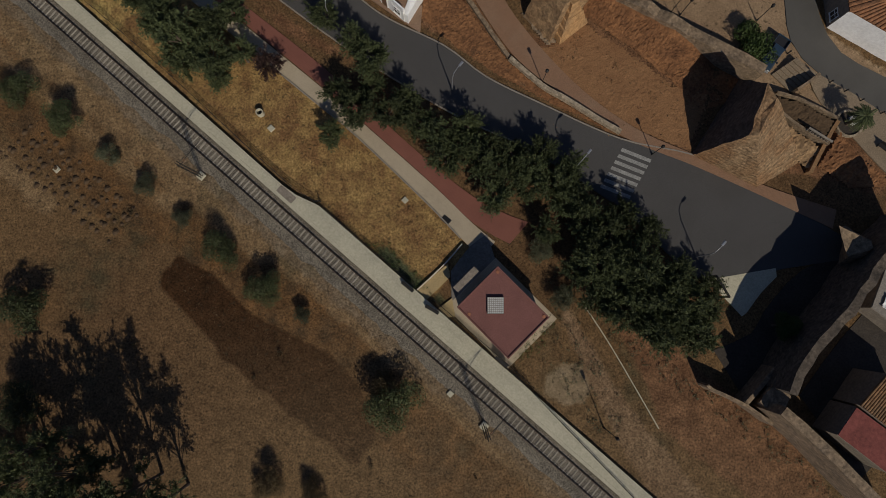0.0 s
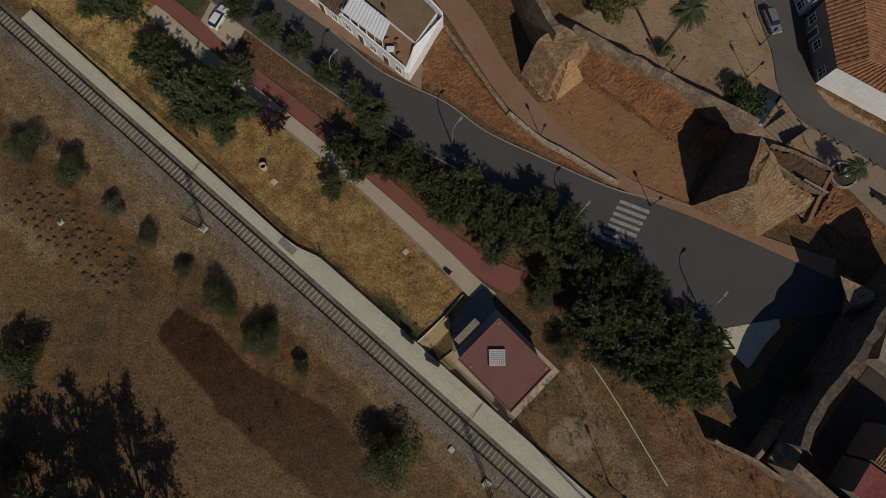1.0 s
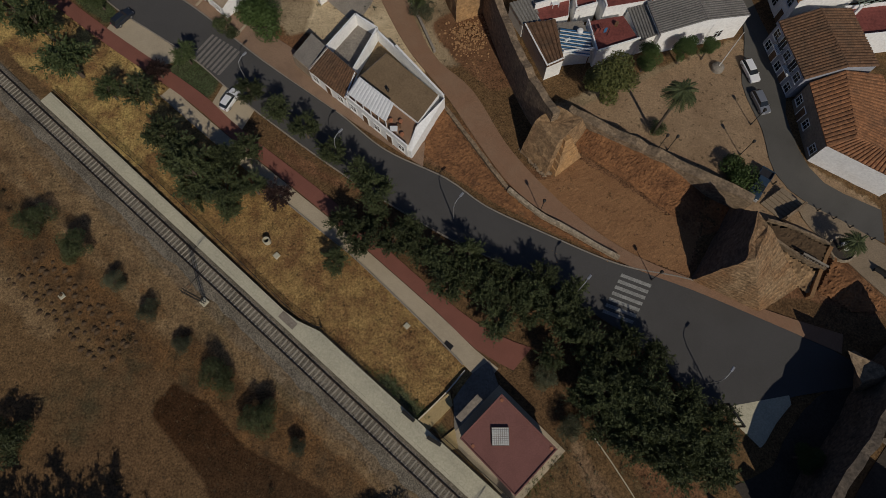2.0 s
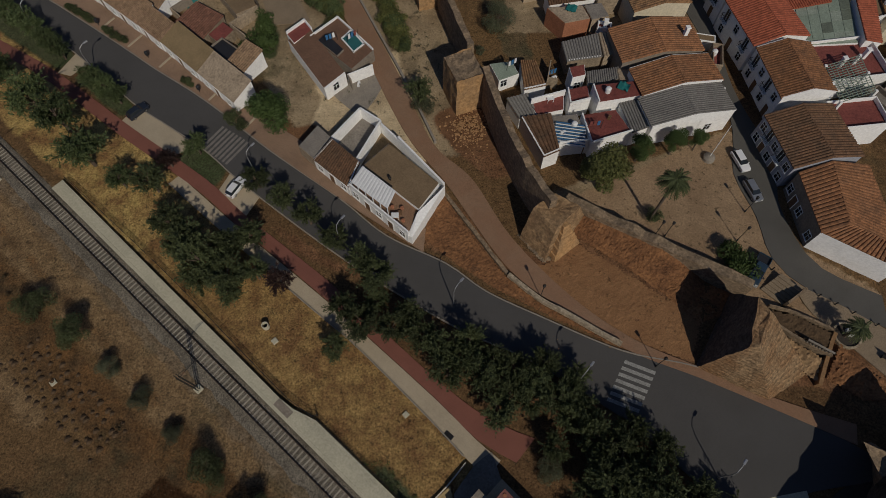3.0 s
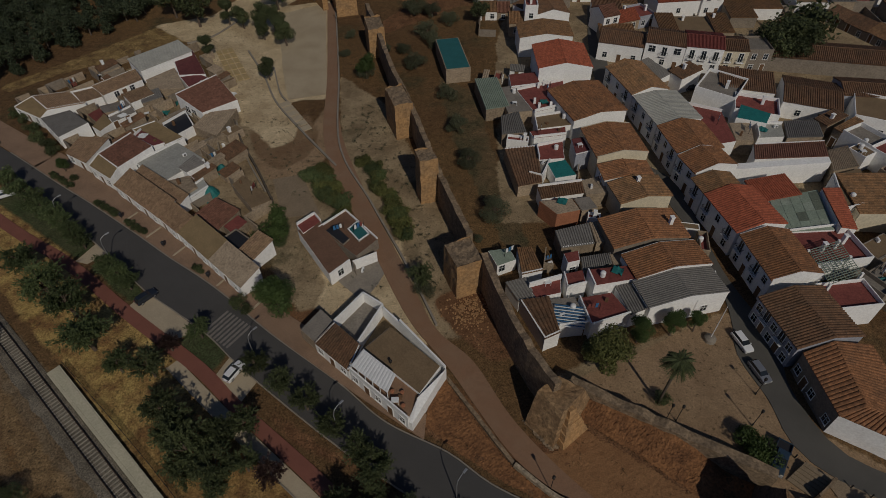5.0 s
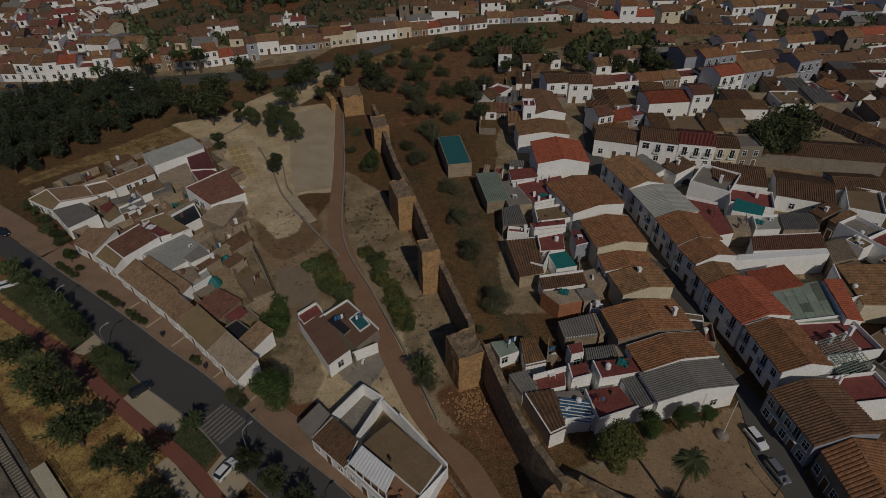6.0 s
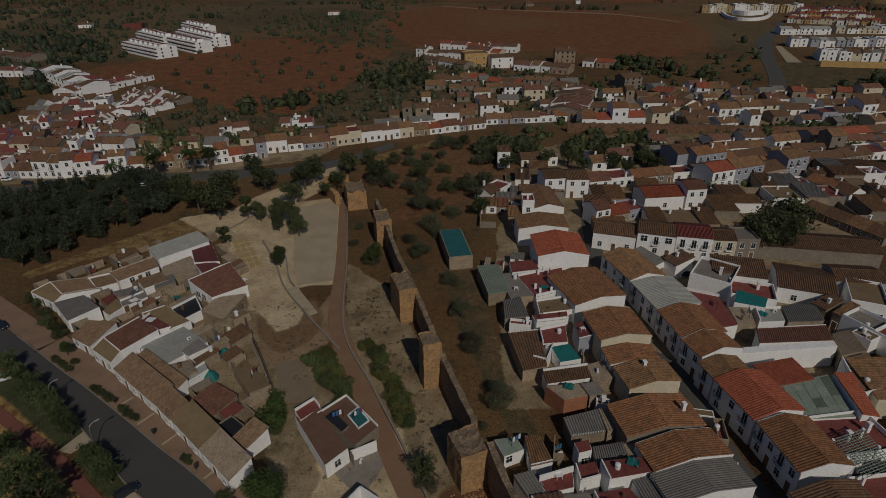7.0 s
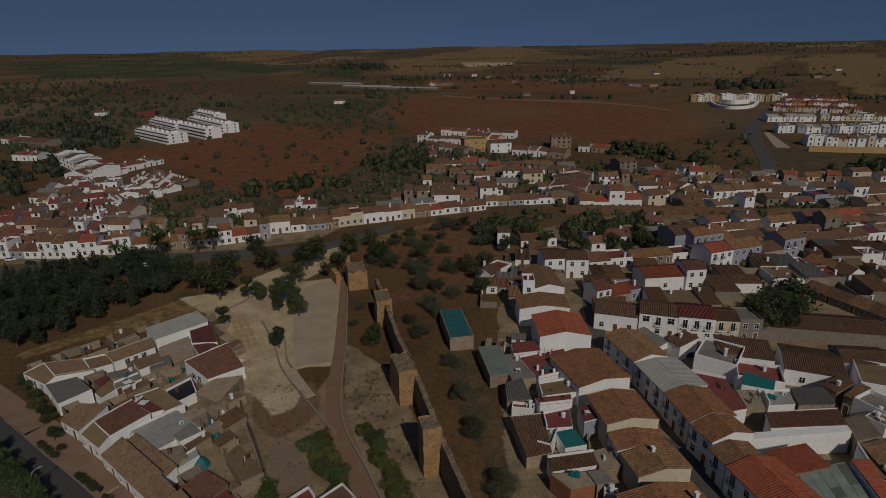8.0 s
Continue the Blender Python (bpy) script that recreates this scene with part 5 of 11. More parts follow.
rough_patch("roadside_bank", [(-3.3, 35.6), (-2.5, 40.9), (-0.6, 43.0), (2.0, 38.6), (4.6, 34.4), (7.8, 30.2), (12.0, 26.4), (21.2, 20.7), (21.7, 20.3), (13.3, 24.3), (6.4, 28.1), (1.3, 31.7)], RED_EARTH, 0.15, "eroded red earth bank between road and brick street", 0.22, 0.0, ((3.0, 31.0), (6.0, 36.0), 0.5), 1.1)
rough_patch("tower_foot_bank", [(9.4, 36.2), (12.6, 31.8), (14.6, 32.6), (16.8, 35.4), (13.2, 34.0), (10.6, 36.8)], STONE, 0.6, "fallen masonry and earth at the broken tower", 0.25, 0.1, None, 1.6)
rough_patch("red_slope", [(48.3, 20.8), (51.0, 17.5), (55.2, 13.9), (49.6, 13.5), (45.7, 16.3)], RED_EARTH, 0.3, "stony red slope below the garden beds", 0.28, 0.0, ((47.0, 14.5), (50.5, 19.5), 1.0), 1.4)
rough_patch("garden_bed", [(40.7, 25.3), (43.8, 24.3), (47.9, 22.1), (46.3, 19.3), (40.9, 23.2)], DUG, 0.15, "dry brown garden bed beside the steps", 0.3, 1.0)
rough_patch("garden_bed_low", [(39.9, 23.2), (43.4, 20.6), (46.0, 18.6), (44.4, 15.8), (38.3, 20.4)], SANDY, 0.22, "dry stony bed below the garden wall", 0.3, 0.5, ((41.0, 17.5), (43.0, 21.0), 0.5))
for nm, pts, w, h, lab in (("garden_wall", [(40.62, 23.13), (43.58, 20.82), (46.54, 18.9)], 0.35, 1.5, "low pale garden wall between dry beds"), ("garden_path_wall", [(48.1, 21.91), (46.18, 18.83), (44.39, 15.5)], 0.45, 1.1, "narrow reddish stone wall down the slope"), ("stair_wall", [(45.95, 27.75), (44.4, 26.6), (43.0, 25.7)], 0.3, 1.6, "dark stone wall beside the steps"), ("garden_edge", [(40.75, 25.5), (43.9, 24.5), (48.1, 22.2)], 0.3, 1.2, "rough stone edge of a garden bed")):
    k = Shape()
    line_wall(k, pts, w, -0.2, h, 0.6, 0.12)
    tagged(k.ob(nm, STONE if nm != "garden_path_wall" else RUBBLE), lab, "wall", "", "structure")
bal = thing("balustrade", Matrix.Identity(4), "short pale balustrade on the garden wall", "balustrade")
for i in range(8):
    x, y = 43.9 + i * 0.32, 20.61 - i * 0.208
    Shape().tube([(x, y, 1.45), (x, y, 1.75), (x, y, 2.1)], [0.1, 0.06, 0.09], 7).ob("baluster", KERB, bal)
Shape().add([(43.7, 20.6, 2.1), (46.4, 18.85, 2.1), (46.55, 19.05, 2.1), (43.85, 20.8, 2.1), (43.7, 20.6, 2.22), (46.4, 18.85, 2.22), (46.55, 19.05, 2.22), (43.85, 20.8, 2.22)], [(3, 2, 1, 0), (4, 5, 6, 7), (0, 1, 5, 4), (1, 2, 6, 5), (2, 3, 7, 6), (3, 0, 4, 7)]).ob("handrail", KERB, bal)
stairs = thing("plaza_steps", Matrix.Identity(4), "broad shallow stone steps below the street", "steps", "", "structure")
sa, sb, sc, sd = Vector((43.58, 30.02)), Vector((45.79, 27.79)), Vector((40.77, 28.12)), Vector((42.92, 25.9))
for i in range(6):
    q = [sa.lerp(sc, i / 6), sb.lerp(sd, i / 6), sb.lerp(sd, (i + 0.98) / 6), sa.lerp(sc, (i + 0.98) / 6)]
    z = 0.75 - 0.11 * i
    piece("step", [(*p, -0.2) for p in q] + [(*p, z) for p in q], [(0, 1, 2, 3), (7, 6, 5, 4), (1, 0, 4, 5), (2, 1, 5, 6), (3, 2, 6, 7), (0, 3, 7, 4)], DUSTYPAVE, stairs)
ribbon("street_pavement", [(43.98, 30.41), (46.42, 28.32), (51.11, 25.48), (56.95, 21.27), (62.0, 17.4)], [(45.6, 27.0), (46.6, 24.6), (50.42, 20.05), (54.01, 15.8), (58.0, 12.0)], 0.14, 0.4, DUSTYPAVE, label="dusty pale pavement beside the town street", category="pavement")
for x, y in ((42.94, 30.88), (47.94, 27.09), (49.74, 25.94), (51.59, 24.73), (54.0, 23.1)):
    e = thing("bollard", pose(x, y, 0), "short dark iron bollard on the pavement", "bollard", "street bollards")
    Shape().tube([(0, 0, 0), (0, 0, 0.7), (0, 0, 0.78), (0, 0, 0.92)], [0.09, 0.07, 0.12, 0.05], 8).ob("post", IRON, e)
e = thing("bench", pose(53.96, 18.57, 0.14, 0, 0, -38), "dark iron bench on the pale pavement", "bench")
Shape().box(-0.9, -0.25, 0.42, 0.9, 0.25, 0.47).ob("seat", IRON, e)
Shape().box(-0.9, 0.22, 0.5, 0.9, 0.27, 0.95).ob("backrest", IRON, e)
for x in (-0.8, 0.8):
    Shape().box(x - 0.04, -0.2, 0, x + 0.04, 0.22, 0.42).ob("leg", IRON, e)
e = thing("round_planter", pose(49.9, 21.8, 0), "round stone planter ring with green plants", "planter")
ring = []
for r, z in ((1.75, -0.1), (1.75, 0.45), (1.5, 0.45), (1.5, 0.1)):
    ring += [(r * math.cos(math.tau * k / 28), r * math.sin(math.tau * k / 28), z) for k in range(28)]
piece("ring", ring, [(j * 28 + k, j * 28 + (k + 1) % 28, j * 28 + 28 + (k + 1) % 28, j * 28 + 28 + k) for j in range(3) for k in range(28)], PALESTONE, e)
Shape().tube([(0, 0, -0.1), (0, 0, 0.25)], 1.52, 20).ob("soil", SHADED_DARKSOIL, e, "dark planting soil")
Shape().tube([(0.5, 0.35, 0.2), (0.5, 0.35, 0.6), (0.5, 0.35, 0.66)], [0.6, 0.55, 0.3], 16).ob("basin", PLASTIC_W, e, "small white basin")
for nm, pts, h, m, lab in (("plot_wall", [(-45.39, 106.06), (-41.97, 98.47), (-37.01, 89.76), (-31.87, 79.84)], 1.2, SHADED_DARKSTONE, "rough dark wall along a dusty plot"), ("plot_wall_low", [(-55.08, 108.58), (-48.05, 100.68), (-44.29, 90.81)], 1.4, PALESTONE, "crumbling yard wall in a dusty plot"), ("plot_wall_cross", [(-47.37, 98.59), (-41.39, 96.45)], 1.3, PALESTONE, "crumbling yard wall in a dusty plot")):
    k = Shape()
    line_wall(k, pts, 0.35, -0.2, h, 0.8, 0.3)
    tagged(k.ob(nm, m), lab, "wall", "", "structure")
ribbon("plot_slab", [(-33.43, 87.05), (-27.99, 88.34)], [(-29.49, 75.92), (-22.86, 76.97)], 0.07, 0.3, DUSTYPAVE, label="cracked dusty concrete slab in a bare plot", category="paving")
# the low pale wall along the brick pavement and the garden kerbs
low = Shape()
line_wall(low, [(-1.3, 44.2), (0.88, 40.86), (3.79, 36.61), (5.94, 33.29), (7.95, 30.35)], 0.5, -0.2, 0.55, 0.6, 0.25)
tagged(low.ob("rubble_kerb", STONE), "low rubble wall beside the brick street", "wall", "", "structure")
low = Shape()
line_wall(low, [(8.05, 30.19), (11.92, 26.74), (15.06, 24.84), (18.52, 22.6), (21.6, 20.7)], 0.5, -0.2, 0.75, 0.6, 0.1)
tagged(low.ob("parapet_wall", PALESTONE), "pale stone parapet along the brick pavement", "wall", "", "structure")
low = Shape()
line_wall(low, [(-30.47, 161.16), (-25.45, 126.71), (-21.73, 97.66), (-13.83, 79.69), (-6.82, 64.32), (-1.69, 51.67)], 0.35, -0.2, 0.55, 1.0, 0.05)
tagged(low.ob("street_kerb_wall", KERB), "low pale kerb wall along the brick street", "wall", "", "structure")
low = Shape()
line_wall(low, [(16.85, -0.76), (19.94, -5.68), (25.25, -15.14)], 0.1, -0.2, 0.22, 1.5, 0.02)
tagged(low.ob("pale_kerb_line", CONCRETE), "thin pale concrete kerb across red soil", "kerb", "", "structure")

# fallen stones below the tower and on the red slope
rub = Shape()
rnd = random.Random(5)
pa, pb = Vector((*(3.35, 54.63), 0)), Vector((*(17.71, 62.78), 0))
for i in range(420):
    p = pa + Vector((rnd.gauss(0, 1.7), rnd.gauss(0, 2.0), 0))
    s = rnd.uniform(0.05, 0.16)
    m = pose(p.x, p.y, 0.02 + 0.25 * max(0, 1 - (p - pa).length / 3), rnd.uniform(0, 90), rnd.uniform(0, 90), rnd.uniform(0, 360))
    rub.box(-s, -s * 0.8, -s * 0.7, s, s * 0.8, s * 0.7, m, s * 0.25)
tagged(rub.ob("fallen_rubble", RUBBLE), "heap of fallen ochre stones under the tower", "rubble", "", "stuff")
rub = Shape()
box_a, box_b = (12.75, 32.02), (30.42, 20.21)
for i in range(110):
    x, y = rnd.uniform(box_a[0], box_b[0] + 4), rnd.uniform(box_b[1], box_a[1])
    s = rnd.choice([0.03, 0.04, 0.05, 0.07, 0.1])
    rub.box(-s, -s, -s, s, s, s, pose(x, y, 0.04, rnd.uniform(0, 90), rnd.uniform(0, 90), 0), s * 0.3)
tagged(rub.ob("loose_stones", RUBBLE), "loose stones scattered on red soil", "stones", "", "stuff")

# ---- station ----
st = thing("station_building", pose(6.55, -1.35, 0, 0, 0, -45.2), "small station building with flat dull red roof", "building")
SW, SD, SH = 8.3, 6.7, 3.7
Shape().box(-SW / 2 + 0.25, -SD / 2 + 0.25, -0.3, SW / 2 - 0.25, SD / 2 - 0.25, SH - 0.2).ob("wall", CREAM, st)
roof = Shape().chamfer(-SW / 2, -SD / 2, SH - 0.2, SW / 2, SD / 2, SH + 0.08, 0.04).ob("roof", STATION_ROOF, st)
rim = Shape()
for x0, y0, x1, y1 in ((-SW / 2, -SD / 2, SW / 2, -SD / 2 + 0.16), (-SW / 2, SD / 2 - 0.16, SW / 2, SD / 2), (-SW / 2, -SD / 2 + 0.16, -SW / 2 + 0.16, SD / 2 - 0.16), (SW / 2 - 0.16, -SD / 2 + 0.16, SW / 2, SD / 2 - 0.16)):
    rim.chamfer(x0, y0, SH + 0.05, x1, y1, SH + 0.22)
rim.ob("rim", STATION_ROOF, roof)
sk = Shape()
q = (5.70, -0.59)
sx, sy = (Matrix.Rotation(radians(45.2), 2) @ (Vector(q) - Vector((6.55, -1.35))))
m = pose(sx, sy, SH, 0, 0, 45)
sk.box(-0.95, -0.95, 0.0, 0.95, 0.95, 0.35, m)
hatch = sk.ob("skylight", PLASTIC_D, st, "square skylight with pale grid")
gr = Shape()
for k in range(9):
    o = -0.92 + k * 0.23
    gr.box(o - 0.02, -0.95, 0.36, o + 0.02, 0.95, 0.40, m).box(-0.95, o - 0.02, 0.36, 0.95, o + 0.02, 0.395, m)
gr.ob("grid", KERB, hatch)
gp = Shape()
for i in range(8):
    for j in range(8):
        gp.box(-0.9 + i * 0.23, -0.9 + j * 0.23, 0.35, -0.9 + i * 0.23 + 0.19, -0.9 + j * 0.23 + 0.19, 0.37, m)
gp.ob("glass_blocks", LAMPGLASS, hatch)
for x, y in ((-SW / 2 + 0.5, SD / 2 - 0.5), (SW / 2 - 0.5, SD / 2 - 0.4), (-SW / 2 + 1.6, -SD / 2 + 0.45)):
    Shape().tube([(x, y, SH), (x, y, SH + 0.16)], 0.2, 10).ob("roof_drain", BRICKRED, st, "round roof outlet")
facade(st, "s", ["wdwdw"], SW - 0.5, SD - 0.5, SH)
facade(st, "n", ["wdw"], SW - 0.5, SD - 0.5, SH)
Shape().box(-SW / 2 - 0.8, -SD / 2 - 0.9, -0.2, SW / 2 + 1.3, SD / 2 + 0.9, 0.14).ob("plinth", PATHPALE, st, "pale paved apron round the building")
cn = thing("shelter_canopy", pose(*(2.45, 2.35), 0, 0, 0, 45), "concrete canopy slab on posts beside the station", "canopy")
Shape().chamfer(-1.75, -0.55, 2.75, 1.75, 0.55, 2.95).ob("slab", GREYWALL, cn)
for x in (-1.5, 1.5):
    Shape().box(x - 0.1, -0.1, -0.2, x + 0.1, 0.1, 2.75).ob("post", GREYWALL, cn)
yard = Shape()
ya = [(0.08, 4.24), (2.85, 7.01), (-3.70, 1.35), (0.76, -1.92)]
line_wall(yard, [(-3.49, 1.22), (-0.27, 4.24), (2.02, 6.87)], 0.15, -0.1, 0.32)
tagged(yard.ob("yard_wall", CREAM), "low cream yard wall beside the station", "wall", "", "structure")
ribbon("station_paving", [(-0.88, -0.97), (0.76, 0.26)], [(0.08, -2.12), (1.17, -1.92)], 0.2, 0.3, YELLOWPAVE, label="ochre paving corner at the station", category="paving")
# Grey sheet in the outline of the station's shadow, to darken the ground there.
ribbon("station_yard", [(0.63, 3.55), (2.98, 6.59), (5.06, 8.05)], [(0.76, -1.92), (4.19, 0.81), (6.28, 4.24)], 0.12, 0.3, FLOOR_GREY, label="grey concrete yard beside the station", category="paving")
ribbon("ochre_paving", [(-3.49, 1.15), (-1.64, 2.86), (0.22, 4.38)], [(-2.25, 0.12), (-0.95, 1.35), (0.56, 2.86)], 0.2, 0.3, YELLOWPAVE, label="ochre paving by the station yard", category="paving")

# fences along the platform
def fence(pts, h, label, gap=2.0, rails=3):
    c = curve_points([(*p, 0) for p in pts], gap)
    e = thing("fence", Matrix.Translation(c[0]), label, "fence", "platform fences")
    o = c[0]
    for i, p in enumerate(c):
        q = p - o
        Shape().box(q.x - 0.04, q.y - 0.04, -0.1, q.x + 0.04, q.y + 0.04, h).ob("post", IRON, e)
    for k in range(rails):
        z = h * (k + 1) / rails - 0.05
        Shape().tube([(p.x - o.x, p.y - o.y, z) for p in c], 0.035, 4).ob("rail", IRON, e)
    return e


fence([rail_xy(-47.5, 3.0), rail_xy(-25, 3.3), rail_xy(0, 2.75), rail_xy(4.0, 3.7)], 1.1, "dark iron post and rail fence along the platform")
fence([rail_xy(4.4, 3.35), rail_xy(12, 3.4), rail_xy(19.8, 3.45)], 1.0, "thin dark iron fence above a grassy bank")
for n in (3.35, 3.75):
    fence([rail_xy(22.2, n), rail_xy(30, n), rail_xy(37.5, n)], 0.9, "double iron handrail in front of the station")
fence([(7.87, -8.32), (14.17, -14.93), (21.98, -23.04)], 1.0, "thin dark iron fence along the platform's rear edge")
for base_px, turn in (((-4.59, 1.63), 0), ((-1.63, -1.11), 10), ((6.59, -7.26), 0)):
    e = thing("bench", pose(*base_px, 0.52, 0, 0, -40 + turn), "dark iron platform railing bench", "bench", "platform benches")
    Shape().box(-0.9, -0.2, 0.42, 0.9, 0.2, 0.47).ob("seat", IRON, e)
    Shape().box(-0.9, 0.18, 0.5, 0.9, 0.22, 0.9).ob("backrest", IRON, e)
    for x in (-0.8, 0.8):
        Shape().box(x - 0.03, -0.18, 0, x + 0.03, 0.2, 0.42).ob("leg", IRON, e)


# catenary masts
def mast(s, n, h=6.6):
    e = thing("catenary_mast", RAIL_AT @ pose(s, n, 0), "dark lattice catenary mast beside the track", "mast", "catenary masts")
    Shape().chamfer(-0.45, -0.45, -0.2, 0.45, 0.45, 0.25).ob("footing", CONCRETE, e)
    for x in (-0.22, 0.22):
        for y in (-0.14, 0.14):
            Shape().box(x - 0.035, y - 0.035, 0.2, x + 0.035, y + 0.035, h).ob("chord", IRON, e)
    lat = Shape()
    for k in range(9):
        z0, z1 = 0.4 + k * 0.68, 0.4 + (k + 1) * 0.68
        for y in (-0.14, 0.14):
            a, b = ((-0.22, y, z0), (0.22, y, z1)) if k % 2 else ((0.22, y, z0), (-0.22, y, z1))
            lat.tube([a, b], 0.022, 4)
    lat.ob("lattice", IRON, e)
    arm = Shape().tube([(0, 0, h - 0.9), (0, 1.4, h - 0.5), (0, 3.4, h - 0.35)], 0.04, 5).tube([(0, 0, h - 0.1), (0, 3.2, h - 0.35)], 0.025, 4)
    arm = arm.ob("cantilever", IRON, e)
    Shape().tube([(0, 0.5, h - 0.75), (0, 0.9, h - 0.66)], 0.09, 8).ob("insulator", WOOD, arm)


for s in (-55.5, -9.3, 36.8, -101.5):
    mast(s, -3.6)
wire = thing("overhead_wire", RAIL_AT, "thin dark overhead wires above the track", "wire")
for z, n in ((5.7, -0.75), (6.5, -0.75)):
    Shape().tube([(-160 + k * 10, n, z - (0.3 * math.sin(math.pi * ((k * 10 + 4.5) % 46) / 46) if z > 6 else 0)) for k in range(25)], 0.012, 4).ob("cable", IRON, wire)
# small concrete things in the grass
for nm, px, sz, lab in (("manhole_cover", (-21.76, 21.35), 0.36, "square pale concrete inspection cover in dry grass"), ("manhole_cover", (-5.00, 12.28), 0.33, "square pale concrete inspection cover beside the path"), ("manhole_cover", (0.54, -11.12), 0.33, "square pale concrete cover by the track"), ("manhole_cover", (-48.24, 16.18), 0.36, "pale stone block in the dry field")):
    e = thing(nm, pose(*px, 0, 0, 0, 45), lab, "cover", "concrete covers")
    Shape().chamfer(-sz, -sz, -0.1, sz, sz, 0.16).ob("slab", CONCRETE, e)
e = thing("well_ring", pose(*(-23.08, 23.22), 0), "round concrete well ring with open top", "well ring")
ring = []
for r, z in ((0.46, -0.1), (0.46, 0.8), (0.34, 0.8), (0.34, 0.0)):
    ring += [(r * math.cos(math.tau * k / 20), r * math.sin(math.tau * k / 20), z) for k in range(20)]
piece("ring", ring, [(j * 20 + k, j * 20 + (k + 1) % 20, j * 20 + 20 + (k + 1) % 20, j * 20 + 20 + k) for j in range(3) for k in range(20)], CONCRETE, e)
# near-black disc closing the ring's bottom
Shape().tube([(0, 0, -0.1), (0, 0, 0.05)], 0.35, 16).ob("dark_water", PLASTIC_D, e, "dark bottom")
e = thing("drain_grate", pose(*(0.02, 9.86), 0, 0, 0, -40), "dark iron drain grate in the path", "drain")
fr = Shape()
for k in range(7):
    fr.box(-0.5 + k * 0.15, -0.35, 0.05, -0.42 + k * 0.15, 0.35, 0.14)
fr.ob("bars", IRON, e)
Shape().box(-0.55, -0.4, 0.0, 0.6, 0.4, 0.1).ob("pit", PLASTIC_D, e)


# street lamps
def street_lamp(x, y, turn, h=5.2, label="curved grey steel street lamp beside the road"):
    e = thing("street_lamp", pose(x, y, 0, 0, 0, turn), label, "street lamp", "street lamps")
    Shape().tube([(0, 0, 0), (0, 0, h * 0.75), (0.25, 0, h * 0.93), (0.8, 0, h), (1.3, 0, h + 0.05)], [0.08, 0.06, 0.05, 0.045, 0.04], 7).ob("pole", STEEL, e)
    hd = Shape().chamfer(1.2, -0.14, h - 0.02, 1.85, 0.14, h + 0.12, 0.05).ob("lamp_head", STEEL, e)
    Shape().box(1.3, -0.1, h - 0.05, 1.8, 0.1, h - 0.02).ob("lens", LAMPGLASS, hd)


for p in ((0.80, 26.27), (15.53, 15.84), (-14.43, 35.14), (-68.6, 75.6), (-56.3, 66.0), (-27.82, 46.65), (30.47, 5.26)):
    street_lamp(*p, 50)


def plaza_lamp(x, y, turn, tall=1.0):
    e = thing("plaza_lamp", pose(x, y, 0, 0, 0, turn) @ Matrix.Diagonal((1, 1, tall, 1)), "dark iron plaza lamp with lantern", "street lamp", "plaza lamps")
    Shape().tube([(0, 0, 0), (0, 0, 0.4), (0, 0, 0.45), (0, 0, 3.4)], [0.12, 0.11, 0.05, 0.04], 7).ob("pole", IRON, e)
    Shape().tube([(0, 0, 3.4), (0, 0, 3.5), (0, 0, 3.9), (0, 0, 4.05)], [0.08, 0.17, 0.22, 0.03], 6).ob("lantern", IRON, e)


for p in ((29.65, 35.98), (39.29, 35.21), (41.44, 39.75), (28.38, 36.15), (-29.32, 155.17), (-7.79, 43.14), (25.51, 17.97), (12.06, 27.17)):
    plaza_lamp(*p, 20)


plaza_lamp(*(18.74, -15.06), 0, 1.45)


